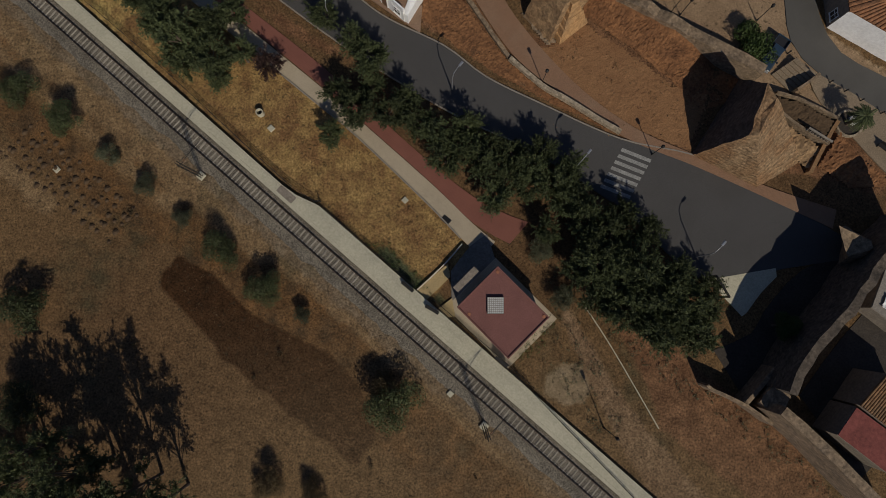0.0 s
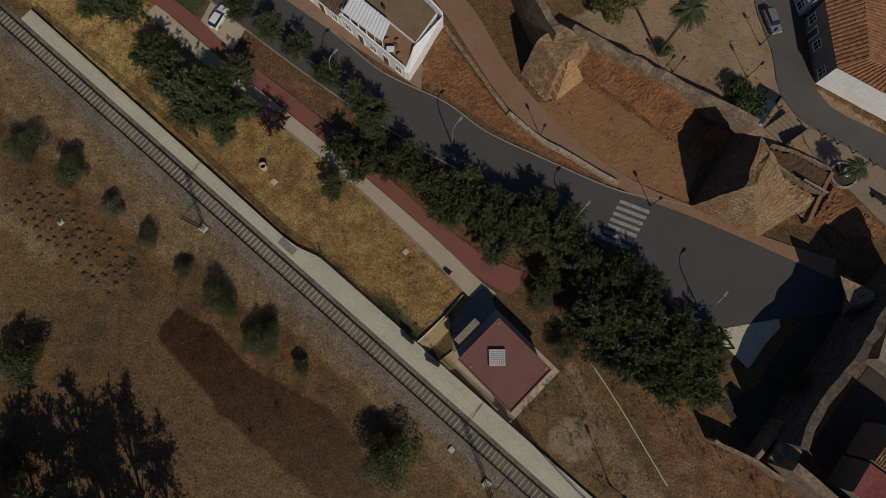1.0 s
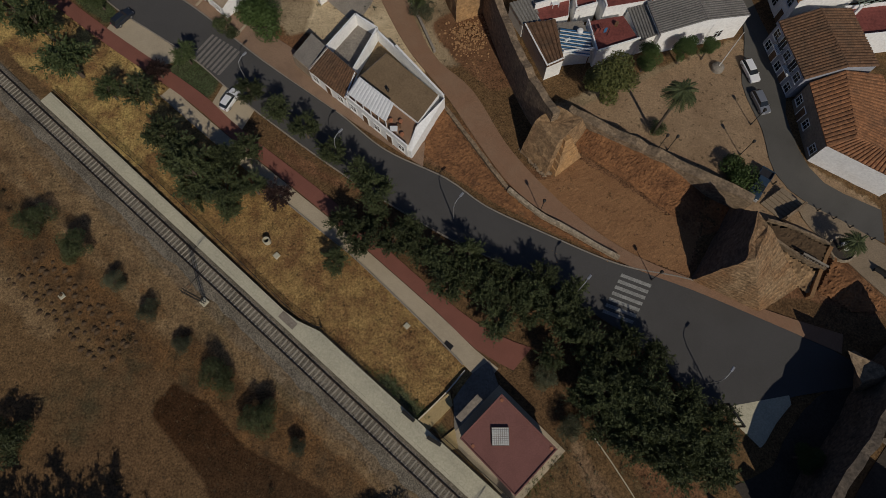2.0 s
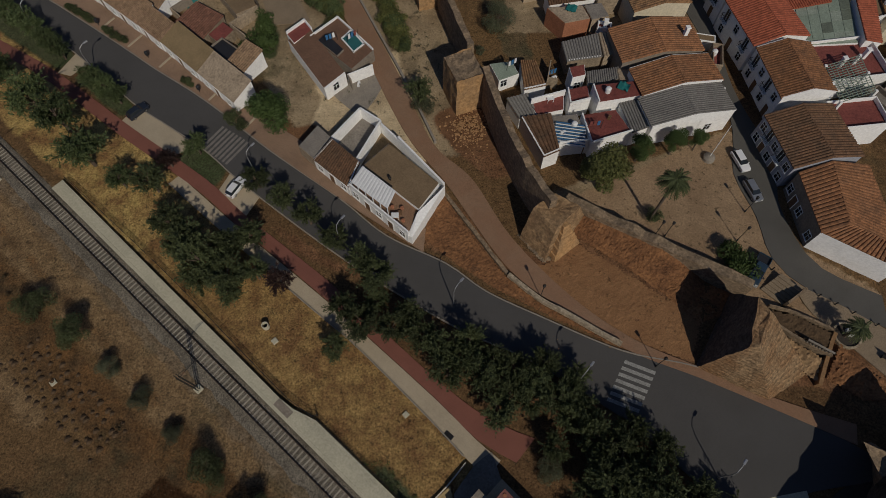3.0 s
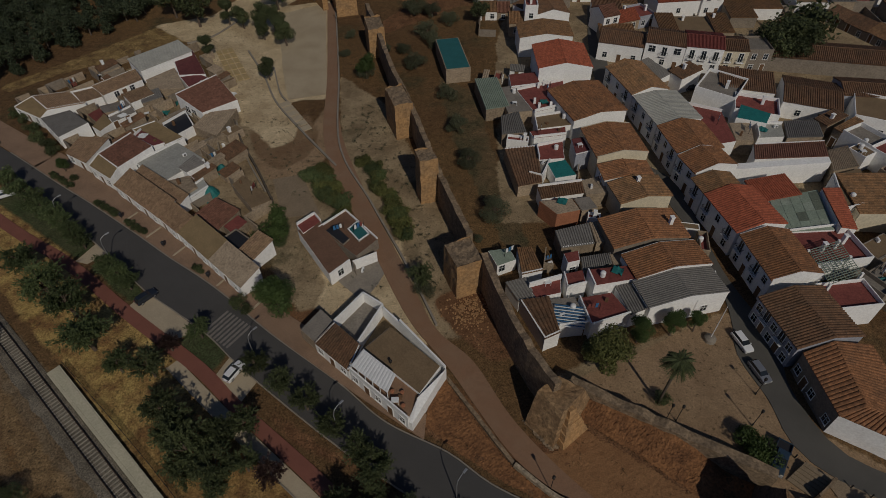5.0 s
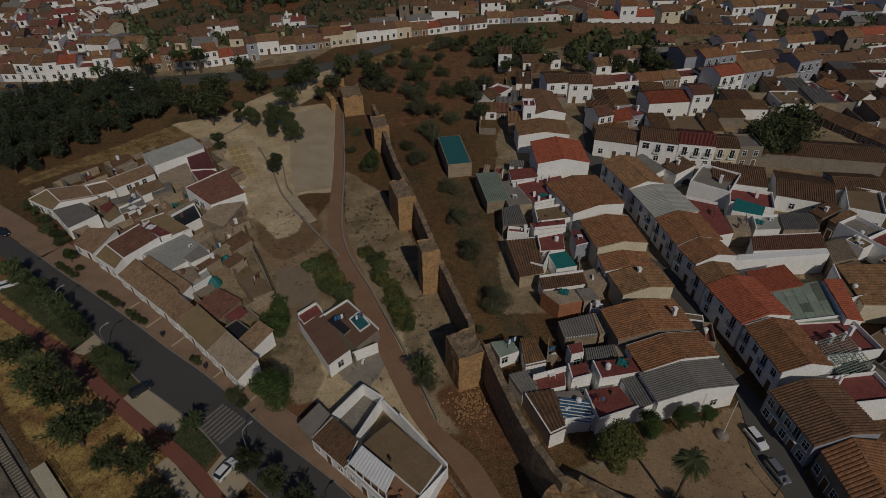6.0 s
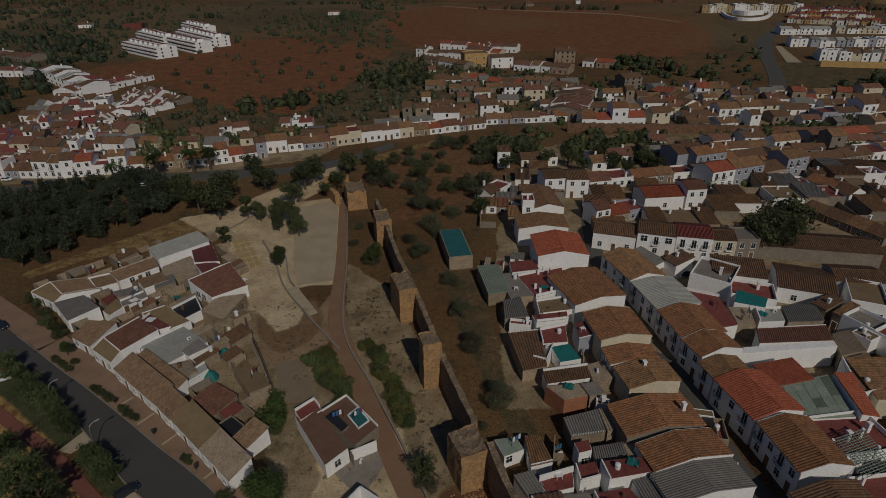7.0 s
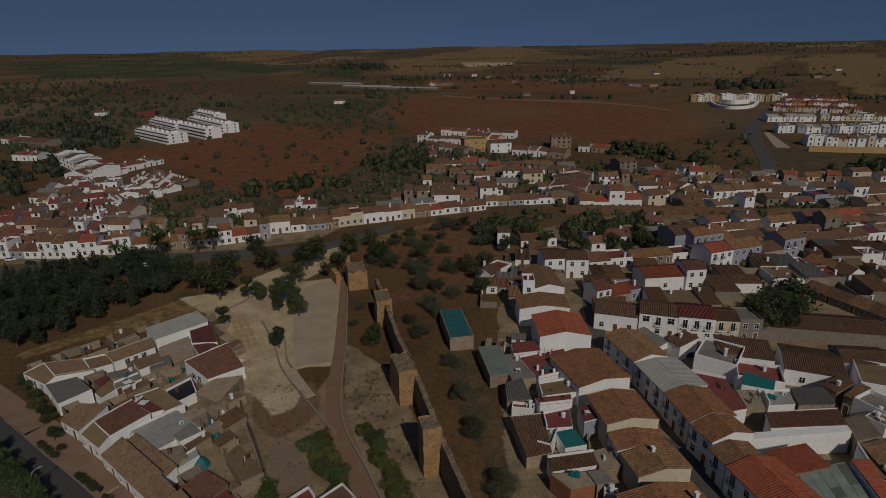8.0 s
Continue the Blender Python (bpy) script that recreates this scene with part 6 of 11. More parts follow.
# cars
def car(x, y, ang, paint, label, L=4.1, W=1.65, H=1.45, van=False):
    e = thing("car", pose(x, y, 0.1, 0, 0, ang) @ Matrix.Scale(0.85, 4), label, "car", "parked cars")
    a, b = L / 2, W / 2
    prof = [(-a, 0.35), (-a + 0.05, 0.75), (-a + 0.25, 0.92), (a - 1.25, 0.98), (a - 0.1, 0.78), (a, 0.5), (a - 0.05, 0.28), (-a + 0.1, 0.25)]
    n = len(prof)
    s = Shape()
    rows = [(-b, 0.06), (-b + 0.1, 0.0), (b - 0.1, 0.0), (b, 0.06)]
    s.add([(x0 * (1 - o), yy, z - (o if z > 0.7 else -o * 0.3)) for yy, o in rows for x0, z in prof],
          [(j * n + i, (j + 1) * n + i, (j + 1) * n + (i + 1) % n, j * n + (i + 1) % n) for j in range(3) for i in range(n)] + [tuple(range(n)), tuple(range(3 * n, 4 * n))[::-1]])
    body = s.ob("body", paint, e)
    r0, r1, f0, f1 = (-a + 0.15, -a + 0.55, a - 1.15, a - 1.85) if not van else (-a + 0.1, -a + 0.25, a - 0.9, a - 1.5)
    g = Shape().add([(r0, -b + 0.1, 0.9), (f0, -b + 0.1, 0.95), (f0, b - 0.1, 0.95), (r0, b - 0.1, 0.9), (r1, -b + 0.27, H - 0.04), (f1, -b + 0.27, H - 0.04), (f1, b - 0.27, H - 0.04), (r1, b - 0.27, H - 0.04)],
                    [(4, 5, 6, 7), (0, 1, 5, 4), (1, 2, 6, 5), (2, 3, 7, 6), (3, 0, 4, 7)])
    g.ob("car_glass", GLASS, e, "dark car glass")
    Shape().chamfer(r1 - 0.03, -b + 0.25, H - 0.06, f1 + 0.05, b - 0.25, H, 0.03).ob("roof", paint, e)
    wheel = Shape().tube([(0, -0.1, 0), (0, 0.1, 0)], 0.31, 14)
    rim_ = Shape().tube([(0, -0.115, 0), (0, 0.115, 0)], 0.18, 10)
    for x0 in (-a + 0.8, a - 0.85):
        for y0 in (-b + 0.1, b - 0.1):
            wh = wheel.ob("wheel", TYRE, e, at=Matrix.Translation((x0, y0, 0.31)))
            rim_.ob("rim", STEEL, wh)
    for y0 in (-b + 0.3, b - 0.3):
        Shape().box(a - 0.12, y0 - 0.18, 0.55, a - 0.02, y0 + 0.18, 0.7).ob("headlight", LAMPGLASS, e)
        Shape().box(-a - 0.01, y0 - 0.15, 0.6, -a + 0.08, y0 + 0.15, 0.8).ob("tail_light", FLOOR_RED, e)
    for y0 in (-b - 0.1, b - 0.02):
        Shape().box(a - 1.35, y0, 0.9, a - 1.2, y0 + 0.12, 1.02).ob("mirror", paint, e)


def pickup(x, y, ang):
    """A double-cab pickup with an open cargo bed, its bonnet along +x."""
    e = thing("pickup", pose(x, y, 0.1, 0, 0, ang), "dark blue-green pickup parked at the plaza edge", "pickup", "parked cars")
    s = Shape().chamfer(-2.35, -0.88, 0.35, 2.35, 0.88, 0.85, 0.08).chamfer(0.95, -0.82, 0.8, 2.25, 0.82, 1.05, 0.12)
    s.ob("body", CAR_BLUE, e)
    bed = Shape()
    for x0, y0, x1, y1 in ((-2.35, -0.88, -0.75, -0.8), (-2.35, 0.8, -0.75, 0.88), (-2.35, -0.8, -2.27, 0.8), (-0.83, -0.8, -0.75, 0.8)):
        bed.chamfer(x0, y0, 0.84, x1, y1, 1.15)
    bed.ob("cargo_bed", CAR_BLUE, e)
    Shape().box(-2.27, -0.8, 0.84, -0.83, 0.8, 0.88).ob("bed_liner", PLASTIC_D, e)
    Shape().add([(-0.75, -0.8, 1.0), (1.2, -0.8, 1.0), (1.2, 0.8, 1.0), (-0.75, 0.8, 1.0), (-0.6, -0.64, 1.6), (0.45, -0.64, 1.6), (0.45, 0.64, 1.6), (-0.6, 0.64, 1.6)],
                [(4, 5, 6, 7), (0, 1, 5, 4), (1, 2, 6, 5), (2, 3, 7, 6), (3, 0, 4, 7)]).ob("cab_glass", GLASS, e, "dark car glass")
    Shape().chamfer(-0.64, -0.67, 1.58, 0.5, 0.67, 1.65, 0.04).ob("roof", CAR_BLUE, e)
    Shape().chamfer(2.3, -0.86, 0.3, 2.48, 0.86, 0.6, 0.05).ob("bumper", STEEL, e, "chrome front bumper")
    for y0 in (-0.68, 0.68):
        Shape().box(2.3, y0 - 0.16, 0.66, 2.37, y0 + 0.16, 0.84).ob("headlight", LAMPGLASS, e)
        Shape().box(1.0, y0 * 1.4 - 0.1, 1.02, 1.16, y0 * 1.4 + 0.1, 1.18).ob("mirror", PLASTIC_D, e)
    tyre = Shape().tube([(0, -0.12, 0), (0, 0.12, 0)], 0.36, 14)
    hub = Shape().tube([(0, -0.135, 0), (0, 0.135, 0)], 0.2, 10)
    for x0 in (-1.45, 1.5):
        for y0 in (-0.8, 0.8):
            wh = tyre.ob("wheel", TYRE, e, at=Matrix.Translation((x0, y0, 0.33)))
            hub.ob("rim", STEEL, wh)


car(*(-30.04, 43.83), 62, CAR_WHITE, "white hatchback parked on the pale roadside strip")
car(*(-47.30, 57.57), 50, CAR_DARK, "dark hatchback parked on the roadside strip")
car(*(42.46, 47.89), -75, CAR_WHITE, "white saloon parked along the plaza", 4.4)
car(*(43.03, 42.87), -75, CAR_SILVER, "silver saloon parked along the plaza", 4.4)
pickup(40.75, 30.6, 234)
car(*(-83.02, 82.95), 30, CAR_WHITE, "white car on the road's edge")
car(*(-94.65, 100.17), -35, CAR_DARK, "dark car on the asphalt road")
car(*(53.16, 121.43), 5, CAR_WHITE, "white car parked before town houses", 4.3)
car(*(56.37, 117.67), 5, CAR_DARK, "dark car parked before town houses", 4.3)
for px, m_, lab in (((-101.28, 180.80), CAR_WHITE, "white car on the lower road"), ((-153.53, 188.82), CAR_WHITE, "white car by far houses"), ((-144.03, 185.15), CAR_DARK, "dark car by far houses"), ((-136.32, 185.38), CAR_DARK, "dark car by far houses"), ((8.36, 177.45), CAR_DARK, "dark car on the lower road")):
    car(*px, 5, m_, lab)

# ---- houses along the road, below the wall ----
T, O, RD, OC, SG = TILE_BROWN, TILE_ORANGE, TILE_RED, TILE_OCHRE, SHEET_GREY
TD = TILE_DUST
house(-40.81, 68.32, -42.5, 9.27, 3.99, 2.44, "shed", 1.3, WHITE, FLOOR_OLIVE, {"s": ["wdw"]}, over=0.08, rib=0.0, label="white terraced house with tan roof on the road")
house(-33.93, 62.01, -42.1, 8.71, 3.91, 2.44, "shed", 1.4, WHITE, DUSTY, {"s": ["wdw"], "e": ["--"]}, over=0.08, rib=0.0, label="white terraced house with grey-tan roof on the road")
house(-46.85, 73.30, -41.2, 5.83, 3.51, 2.37, "shed", 1.2, WHITE, TD, {"s": ["dw"]}, over=0.08, rib=0.3, label="narrow white terraced house with brown tiles")
house(-54.68, 79.91, -38.8, 14.35, 3.87, 2.37, "shed", 1.4, WHITE, TD, {"s": ["wdwdw"]}, over=0.08, rib=0.3, label="long white terraced house with brown tiled roof")
lot([(-94.12, 110.08, 2.6), (-86.25, 105.49, 2.6), (-84.96, 107.33, 3.6), (-90.95, 112.76, 3.6)], WHITE, FLOOR_OLIVE, "white end house with tan roof on the road", 0.0, rim=(2, 3), rim_h=0.12, doors=((0, "wdw"),))
lot([(-84.96, 107.33, 3.6), (-79.19, 111.42, 2.6), (-85.40, 116.07, 2.6), (-90.95, 112.76, 3.6)], WHITE, TD, "rear slope of the end house with brown tiles", rim=(0, 2), rim_h=0.12)
lot([(-85.99, 105.18, 2.8), (-78.73, 98.00, 2.9), (-74.43, 102.61, 3.3), (-80.52, 107.63, 3.2)], WHITE, SG, "white house with bent grey sheet roof", rib=0.0, doors=((0, "wd"),))
lot([(-74.17, 102.73, 2.2), (-71.76, 100.96, 2.2), (-70.44, 104.19, 2.2), (-73.63, 107.66, 2.2)], WHITE, FLOOR_OLIVE, "small white outhouse with ochre flat roof", 0)
lot([(-77.20, 107.43, 2.1), (-74.13, 104.64, 2.1), (-73.01, 107.34, 2.1), (-75.62, 109.98, 2.1)], DUSTY, FLOOR_RED, "low shed with red roof", 0)
lot([(-75.09, 93.00, 2.6), (-69.72, 89.71, 2.6), (-68.01, 96.94, 3.2), (-74.09, 97.76, 3)], WHITE, TD, "white terraced house with brown tiles", doors=((0, "wd"),))
lot([(-68.20, 88.13, 3.1), (-62.48, 84.02, 3.1), (-61.68, 86.44, 3.9), (-67.12, 90.89, 3.9)], WHITE, FLOOR_OLIVE, "white terraced house with olive-tan front roof", 0.0, rim=(2, 3), rim_h=0.15, doors=((0, "wdw"),))
lot([(-61.68, 86.44, 3.9), (-57.38, 92.88, 4.1), (-62.75, 96.63, 4.6), (-66.61, 90.20, 4.4)], WHITE, TILE_REDBROWN, "white house with large red-brown roof", 0.0, rim=(2,), rim_h=0.15, doors=((0, "-w-"),))
lot([(-62.85, 97.50, 3.3), (-57.84, 94.01, 3.3), (-55.99, 95.15, 3.3), (-62.29, 99.56, 3.3)], WHITE, FLOOR_MAROON, "narrow roof terrace painted maroon", 0, rim=(3,), rim_h=0.4)
lot([(-64.34, 100.26, 3), (-55.84, 94.66, 2.8), (-52.82, 97.25, 2.9), (-60.35, 102.58, 3.4)], WHITE, FLOOR_OLIVE, "white house with tan sloping roof", 0.0, rim=(3, 1), rim_h=0.12)
lot([(-60.06, 89.61, 2.4), (-52.29, 84.37, 2.4), (-47.12, 90.83, 2.4), (-54.16, 96.38, 2.4)], WHITE, SHEET_PALE, "pale roof terrace behind terraced houses", 0, rim=(3,), rim_h=0.4)
lot([(-50.64, 87.39, 3), (-48.82, 85.95, 3), (-46.22, 88.56, 3), (-49.03, 91.00, 3)], WHITE, SHEET_GREY, "small dark lean-to on a terrace", 0.4)
lot([(-59.03, 85.26, 2.6), (-47.70, 76.70, 2.6), (-46.41, 79.22, 3.2), (-57.79, 87.98, 3.2)], WHITE, TD, "rear wing with brown tiled roof")
lot([(-52.31, 84.27, 2.2), (-48.17, 79.63, 2.2), (-46.04, 82.50, 2.2), (-48.60, 85.92, 2.2)], DUSTY, DUSTY, "low dusty shed behind terraced houses", 0)
house(-69.09, 131.12, -47.9, 7.68, 12.76, 3.11, "shed", 0.4, WHITE, SHEET_PALE, {"s": ["--"], "e": ["---"]}, rib=0.5, label="white storehouse with pale sheet roof")
lot([(-67.13, 132.74, 2.5), (-62.30, 123.17, 2.5), (-56.10, 123.57, 2.5), (-62.91, 135.79, 2.5)], WHITE, FLOOR_MAROON, "low building with maroon painted roof", 0, bare=True, rim=(0,), rim_h=0.1)
lot([(-62.00, 122.86, 2.2), (-58.65, 118.52, 2), (-55.42, 122.77, 2), (-57.65, 123.87, 2.2)], WHITE, FLOOR_MAROON, "lean-to with maroon painted roof", 0, rim=(3,), rim_h=0.25)
lot([(-51.70, 106.14, 3), (-45.41, 111.18, 3), (-52.08, 119.84, 4.2), (-58.81, 111.72, 4.2)], WHITE, TILE_REDBROWN, "white house with big plain red-brown roof", 0.0, rim=(2,), rim_h=0.12, doors=((3, "-WW-"),))
lot([(-52.71, 102.26, 2.2), (-46.91, 98.75, 2.2), (-45.08, 108.48, 2.3), (-51.16, 106.99, 2.3)], DUSTY, DUSTY, "old shed with dusty olive-brown roof", 0.5)
lot([(-59.06, 102.54, 2.4), (-55.13, 99.05, 2.4), (-52.58, 102.40, 2.4), (-55.77, 107.40, 2.4)], WHITE, PLASTIC_D, "white-walled annexe with dark covered yard", 0, rim=(2, 3), rim_h=0.5)
lot([(-76.39, 114.58, 2.6), (-70.17, 121.26, 2.6), (-72.80, 124.64, 3.4), (-79.67, 117.15, 3.4)], WHITE, TD, "white house with long brown tiled roof", rim=(2,), rim_h=0.1, doors=((0, "-wdw-"),))
lot([(-69.04, 111.34, 2.5), (-65.32, 114.98, 2.5), (-67.79, 117.38, 3.1), (-71.59, 113.87, 3.1)], WHITE, TD, "small white house with brown roof", doors=((0, "-w"),))
lot([(-80.59, 111.94, 2.3), (-76.89, 114.58, 2.3), (-79.72, 117.58, 2.7), (-83.95, 115.35, 2.7)], WHITE, TD, "narrow brown-tiled wing behind a white wall", rim=(2, 3), rim_h=0.4)
lot([(-74.12, 107.82, 2.1), (-68.60, 110.29, 2.1), (-71.05, 113.02, 2.1), (-75.95, 110.70, 2.1)], DUSTY, FLOOR_GREY, "low grey flat roof in a yard", 0)
lot([(-70.44, 104.11, 2.1), (-67.04, 108.36, 2.1), (-68.86, 110.30, 2.1), (-72.21, 106.40, 2.1)], WHITE, FLOOR_GREY, "white outbuilding with grey flat roof", 0, rim=(2,), rim_h=0.4, doors=((0, "d-d-"),))
lot([(-66.77, 111.53, 2.2), (-63.13, 114.17, 2.2), (-65.30, 117.81, 2.2), (-68.56, 115.31, 2.2)], DUSTY, SG, "lean-to with grey sheet roof", 0.4)
lot([(-67.48, 117.42, 2), (-59.28, 118.01, 2), (-64.65, 127.21, 2.2), (-69.51, 121.68, 2.2)], DUSTY, DUSTY, "dusty flat roof between buildings", 0)
lot([(-44.42, 74.68, 2.1), (-39.21, 71.06, 2.1), (-36.75, 76.03, 2.1), (-41.74, 79.21, 2.2)], DUSTY, TILE_REDBROWN, "low shed with rusty red roof in a yard", 0.4)
lot([(-39.70, 82.92, 2.3), (-34.55, 76.22, 2.3), (-31.42, 78.30, 2.3), (-38.32, 85.60, 2.3)], DUSTY, FLOOR_TAN, "tan flat-roofed shed in a dusty yard", 0)
lot([(-38.55, 71.98, 2), (-36.42, 70.02, 2), (-34.56, 73.05, 2), (-36.63, 74.81, 2)], DUSTY, FLOOR_RED, "small shed with red roof beside a garden", 0)
lot([(-48.39, 81.38, 1.8), (-46.67, 79.44, 1.8), (-44.17, 82.94, 1.8), (-45.91, 85.33, 1.8)], WHITE, SHEET_PALE, "low whitewashed pen with pale roof", 0, rim=(1, 3), rim_h=0.3)
for px_, r_ in (((-44.31, 82.94), 1.7), ((-43.76, 89.67), 1.2), ((-39.75, 73.67), 1.0)):
    e = thing("tarpaulin", pose(*px_, 0.0), "crumpled teal tarpaulin over a heap in a yard", "tarpaulin", "tarpaulins")
    v = [(r_ * j / 4 * math.cos(math.tau * k / 12), r_ * j / 4 * math.sin(math.tau * k / 12), 1.7 * (1 - (j / 4) ** 2) + 0.25 * noise.noise((j * 0.8 + px_[0], k * 0.7, r_))) for j in range(1, 5) for k in range(12)]
    piece("sheet", v + [(0, 0, 1.8)], [((j * 12) + k, (j * 12) + 12 + k, (j * 12) + 12 + (k + 1) % 12, (j * 12) + (k + 1) % 12) for j in range(3) for k in range(12)] + [(k, (k + 1) % 12, 48) for k in range(12)], TEAL, e)
house(-31.50, 66.24, -36.7, 3.57, 4.46, 2.44, "shed", 0.9, WHITE, TD, label="small white rear house with brown roof")
house(-34.90, 68.07, -39.3, 5.57, 3.25, 2, "flat", 0.3, GREYWALL, PLASTIC_D, label="dark covered yard behind terraced houses")
# the corner house on the road, with its terrace and awning
lot([(-21.33, 49.52, 2.5), (-18.90, 47.28, 2.5), (-16.71, 51.02, 2.5), (-18.89, 53.26, 2.5)], DUSTY, FLOOR_GREY, "low dark-roofed shed beside the corner house", 0, bare=True)
lot([(-18.86, 47.11, 2.6), (-13.58, 42.49, 2.6), (-12.21, 46.08, 3.3), (-16.39, 50.11, 3.3)], WHITE, T, "white house with brown tiled roof by the road", rim=(1, 3), rim_h=0.12, doors=((0, "wdw"),))
yd = thing("walled_yard", Matrix.Identity(4), "white-walled yard with a dusty floor", "yard")
for a, b in (((-16.76, 51.17), (-12.92, 56.55)), ((-12.92, 56.55), (-9.75, 54.20)), ((-9.75, 54.20), (-12.78, 47.57)), ((-9.65, 53.64), (-7.00, 50.76)), ((-7.00, 50.76), (-0.41, 42.78))):
    w = Shape()
    line_wall(w, [a, b], 0.28, -0.3, 2.3 if b != (-0.41, 42.78) else 3.0, 3.0)
    w.ob("masonry", WHITE, yd)
fl = [(-17.07, 52.16), (-13.32, 48.37), (-10.38, 55.15), (-13.36, 57.43)]
piece("floor", [(*p, 0.12) for p in fl] + [(*p, -0.2) for p in fl], [(0, 1, 2, 3), (4, 5, 1, 0), (5, 6, 2, 1), (6, 7, 3, 2), (7, 4, 0, 3)], FLOOR_GREY, yd)
lot([(-11.81, 45.73, 3.1), (-3.75, 38.61, 3.1), (-1.04, 42.72, 3.1), (-8.25, 49.47, 3.1)], WHITE, FLOOR_TAN, "white corner house with plain tan flat roof", 0, bare=True)
lot([(-13.43, 42.46, 2.5), (-5.19, 35.05, 2.5), (-3.78, 38.78, 2.5), (-11.90, 45.95, 2.5)], WHITE, BRICKPAVE, "white corner house front with a brown terrace", 0, rim=(0,), rim_h=0.9, doors=((0, "wdwdw"),))
lot([(-4.04, 38.04, 3.2), (-5.20, 35.15, 2.3), (-4.67, 34.82, 2.3), (-0.26, 42.34, 3.1)], WHITE, WHITE, "broad white end wall of the corner house", 0, name="end_wall", category="wall")
aw = thing("awning", Matrix.Identity(4), "white corrugated awning over a house terrace", "awning")
s = Shape()
slope(s, (*(-13.00, 42.23), 4.3), (*(-7.86, 38.04), 4.3), (*(-6.83, 40.55), 4.6), (*(-11.53, 44.61), 4.6), 0.5, 0.04, 0.05)
s.ob("sheet", SHEET_WHITE, aw)
for k in range(6):
    a = Vector((*(-13.00, 42.23), 0)).lerp(Vector((*(-7.86, 38.04), 0)), k / 5)
    Shape().box(a.x - 0.05, a.y - 0.05, 2.5, a.x + 0.05, a.y + 0.05, 4.25).ob("post", PLASTIC_W, aw)
rnd = random.Random(77)
for px_ in ((-6.73, 38.11), (-6.08, 38.98), (-7.39, 39.16), (-5.86, 37.07)):
    e = thing("plant_pot", pose(*px_, 2.5), "terracotta pot on a roof terrace", "pot", "terrace pots")
    Shape().tube([(0, 0, 0), (0, 0, 0.4), (0, 0, 0.45)], [0.2, 0.3, 0.24], 10).ob("pot", BRICKRED, e)
tb_ = thing("plastic_table", pose(*(-6.94, 37.68), 2.5), "white plastic table on a roof terrace", "table")
Shape().chamfer(-0.5, -0.4, 0.68, 0.5, 0.4, 0.73).ob("tabletop", PLASTIC_W, tb_)
for x in (-0.42, 0.42):
    for y in (-0.32, 0.32):
        Shape().box(x - 0.03, y - 0.03, 0, x + 0.03, y + 0.03, 0.68).ob("leg", PLASTIC_W, tb_)
# the lone house beside the brick street
lot([(-25.27, 70.17, 2.5), (-18.47, 59.99, 2.5), (-15.51, 62.90, 2.8), (-22.15, 72.79, 2.8)], WHITE, FLOOR_BROWN, "white house with plain red-brown roof beside the brick street", 0, bare=True, rim=(1,), rim_h=0.1, doors=((1, "-w-"),))
lot([(-21.76, 70.80, 2.5), (-14.66, 64.03, 2.5), (-11.47, 67.91, 2.5), (-17.65, 75.14, 2.5)], GREYWALL, FLOOR_BROWN, "walled terrace with brown floor and small pool", 0, rim=(2, 3), rim_h=0.35)
lot([(-16.76, 70.13, 2.7), (-14.53, 67.10, 2.7), (-12.91, 68.90, 2.7), (-15.24, 72.13, 2.7)], GREYWALL, SHEET_TEAL, "small blue-green pool on a terrace", 0, rim=(0, 1, 2, 3), rim_h=0.15, name="pool", category="pool")
lot([(-20.33, 69.70, 2.9), (-17.01, 66.42, 2.9), (-16.12, 67.69, 2.9), (-19.18, 71.15, 2.9)], GREYWALL, PLASTIC_D, "dark awning over a terrace", 0, name="awning", category="awning")
lot([(-25.54, 71.20, 2.8), (-24.12, 69.19, 2.8), (-21.49, 72.09, 2.8), (-22.88, 74.04, 2.8)], WHITE, FLOOR_RED, "small red-floored terrace beside a house", 0, rim=(2, 3), rim_h=0.5)
ribbon("house_paving", [(-18.25, 61.47), (-15.37, 65.14), (-11.67, 70.02)], [(-13.29, 56.52), (-11.05, 60.20), (-9.31, 65.07)], 0.06, 0.3, KERB, label="grey-green paving beside a house", category="paving")
# ---- houses between the wall and the town street ----
house(34.65, 55.21, 13.0, 12.55, 5.44, 4.2, "gable_y", 0.9, WHITE, SG, {"s": ["----w-"], "e": ["dw"]}, coping=0.1, rib=0.35, label="long white house with grey sheet roof above the plaza")
house(34.00, 60.61, 13.7, 12.37, 5.49, 4.4, "gable_y", 1.1, WHITE, O, {"e": ["dww"]}, coping=0.12, label="white house with orange tiled roof on the town street", chimneys=0)
house(32.15, 67.70, 10.4, 12.69, 6.97, 4.4, "gable_y", 1.1, GREYWALL, O, {"e": ["wdw"]}, label="street house with weathered orange tiles", chimneys=1)
house(33.89, 77.43, 11.8, 9.36, 5.72, 4.4, "gable_y", 0.9, CREAM, OC, {"e": ["wd"]}, label="cream house with ochre tiled roof on the town street", chimneys=1)
house(32.63, 82.75, 5.2, 8.98, 4.48, 4.4, "gable_y", 0.8, WHITE, O, {"e": ["dw"]}, label="narrow house with orange tiles")
house(32.20, 91.27, 8.3, 9.76, 9.77, 5, "gable_y", 0.9, CREAM, O, {"e": ["wdw"]}, coping=0.2, label="house with pale yellow gable and orange tiles")
house(29.71, 106.34, 17.7, 11.89, 12.37, 4.6, "gable_y", 0.9, WHITE, O, {"e": ["wdw"]}, label="house with weathered orange tiles on the town street")
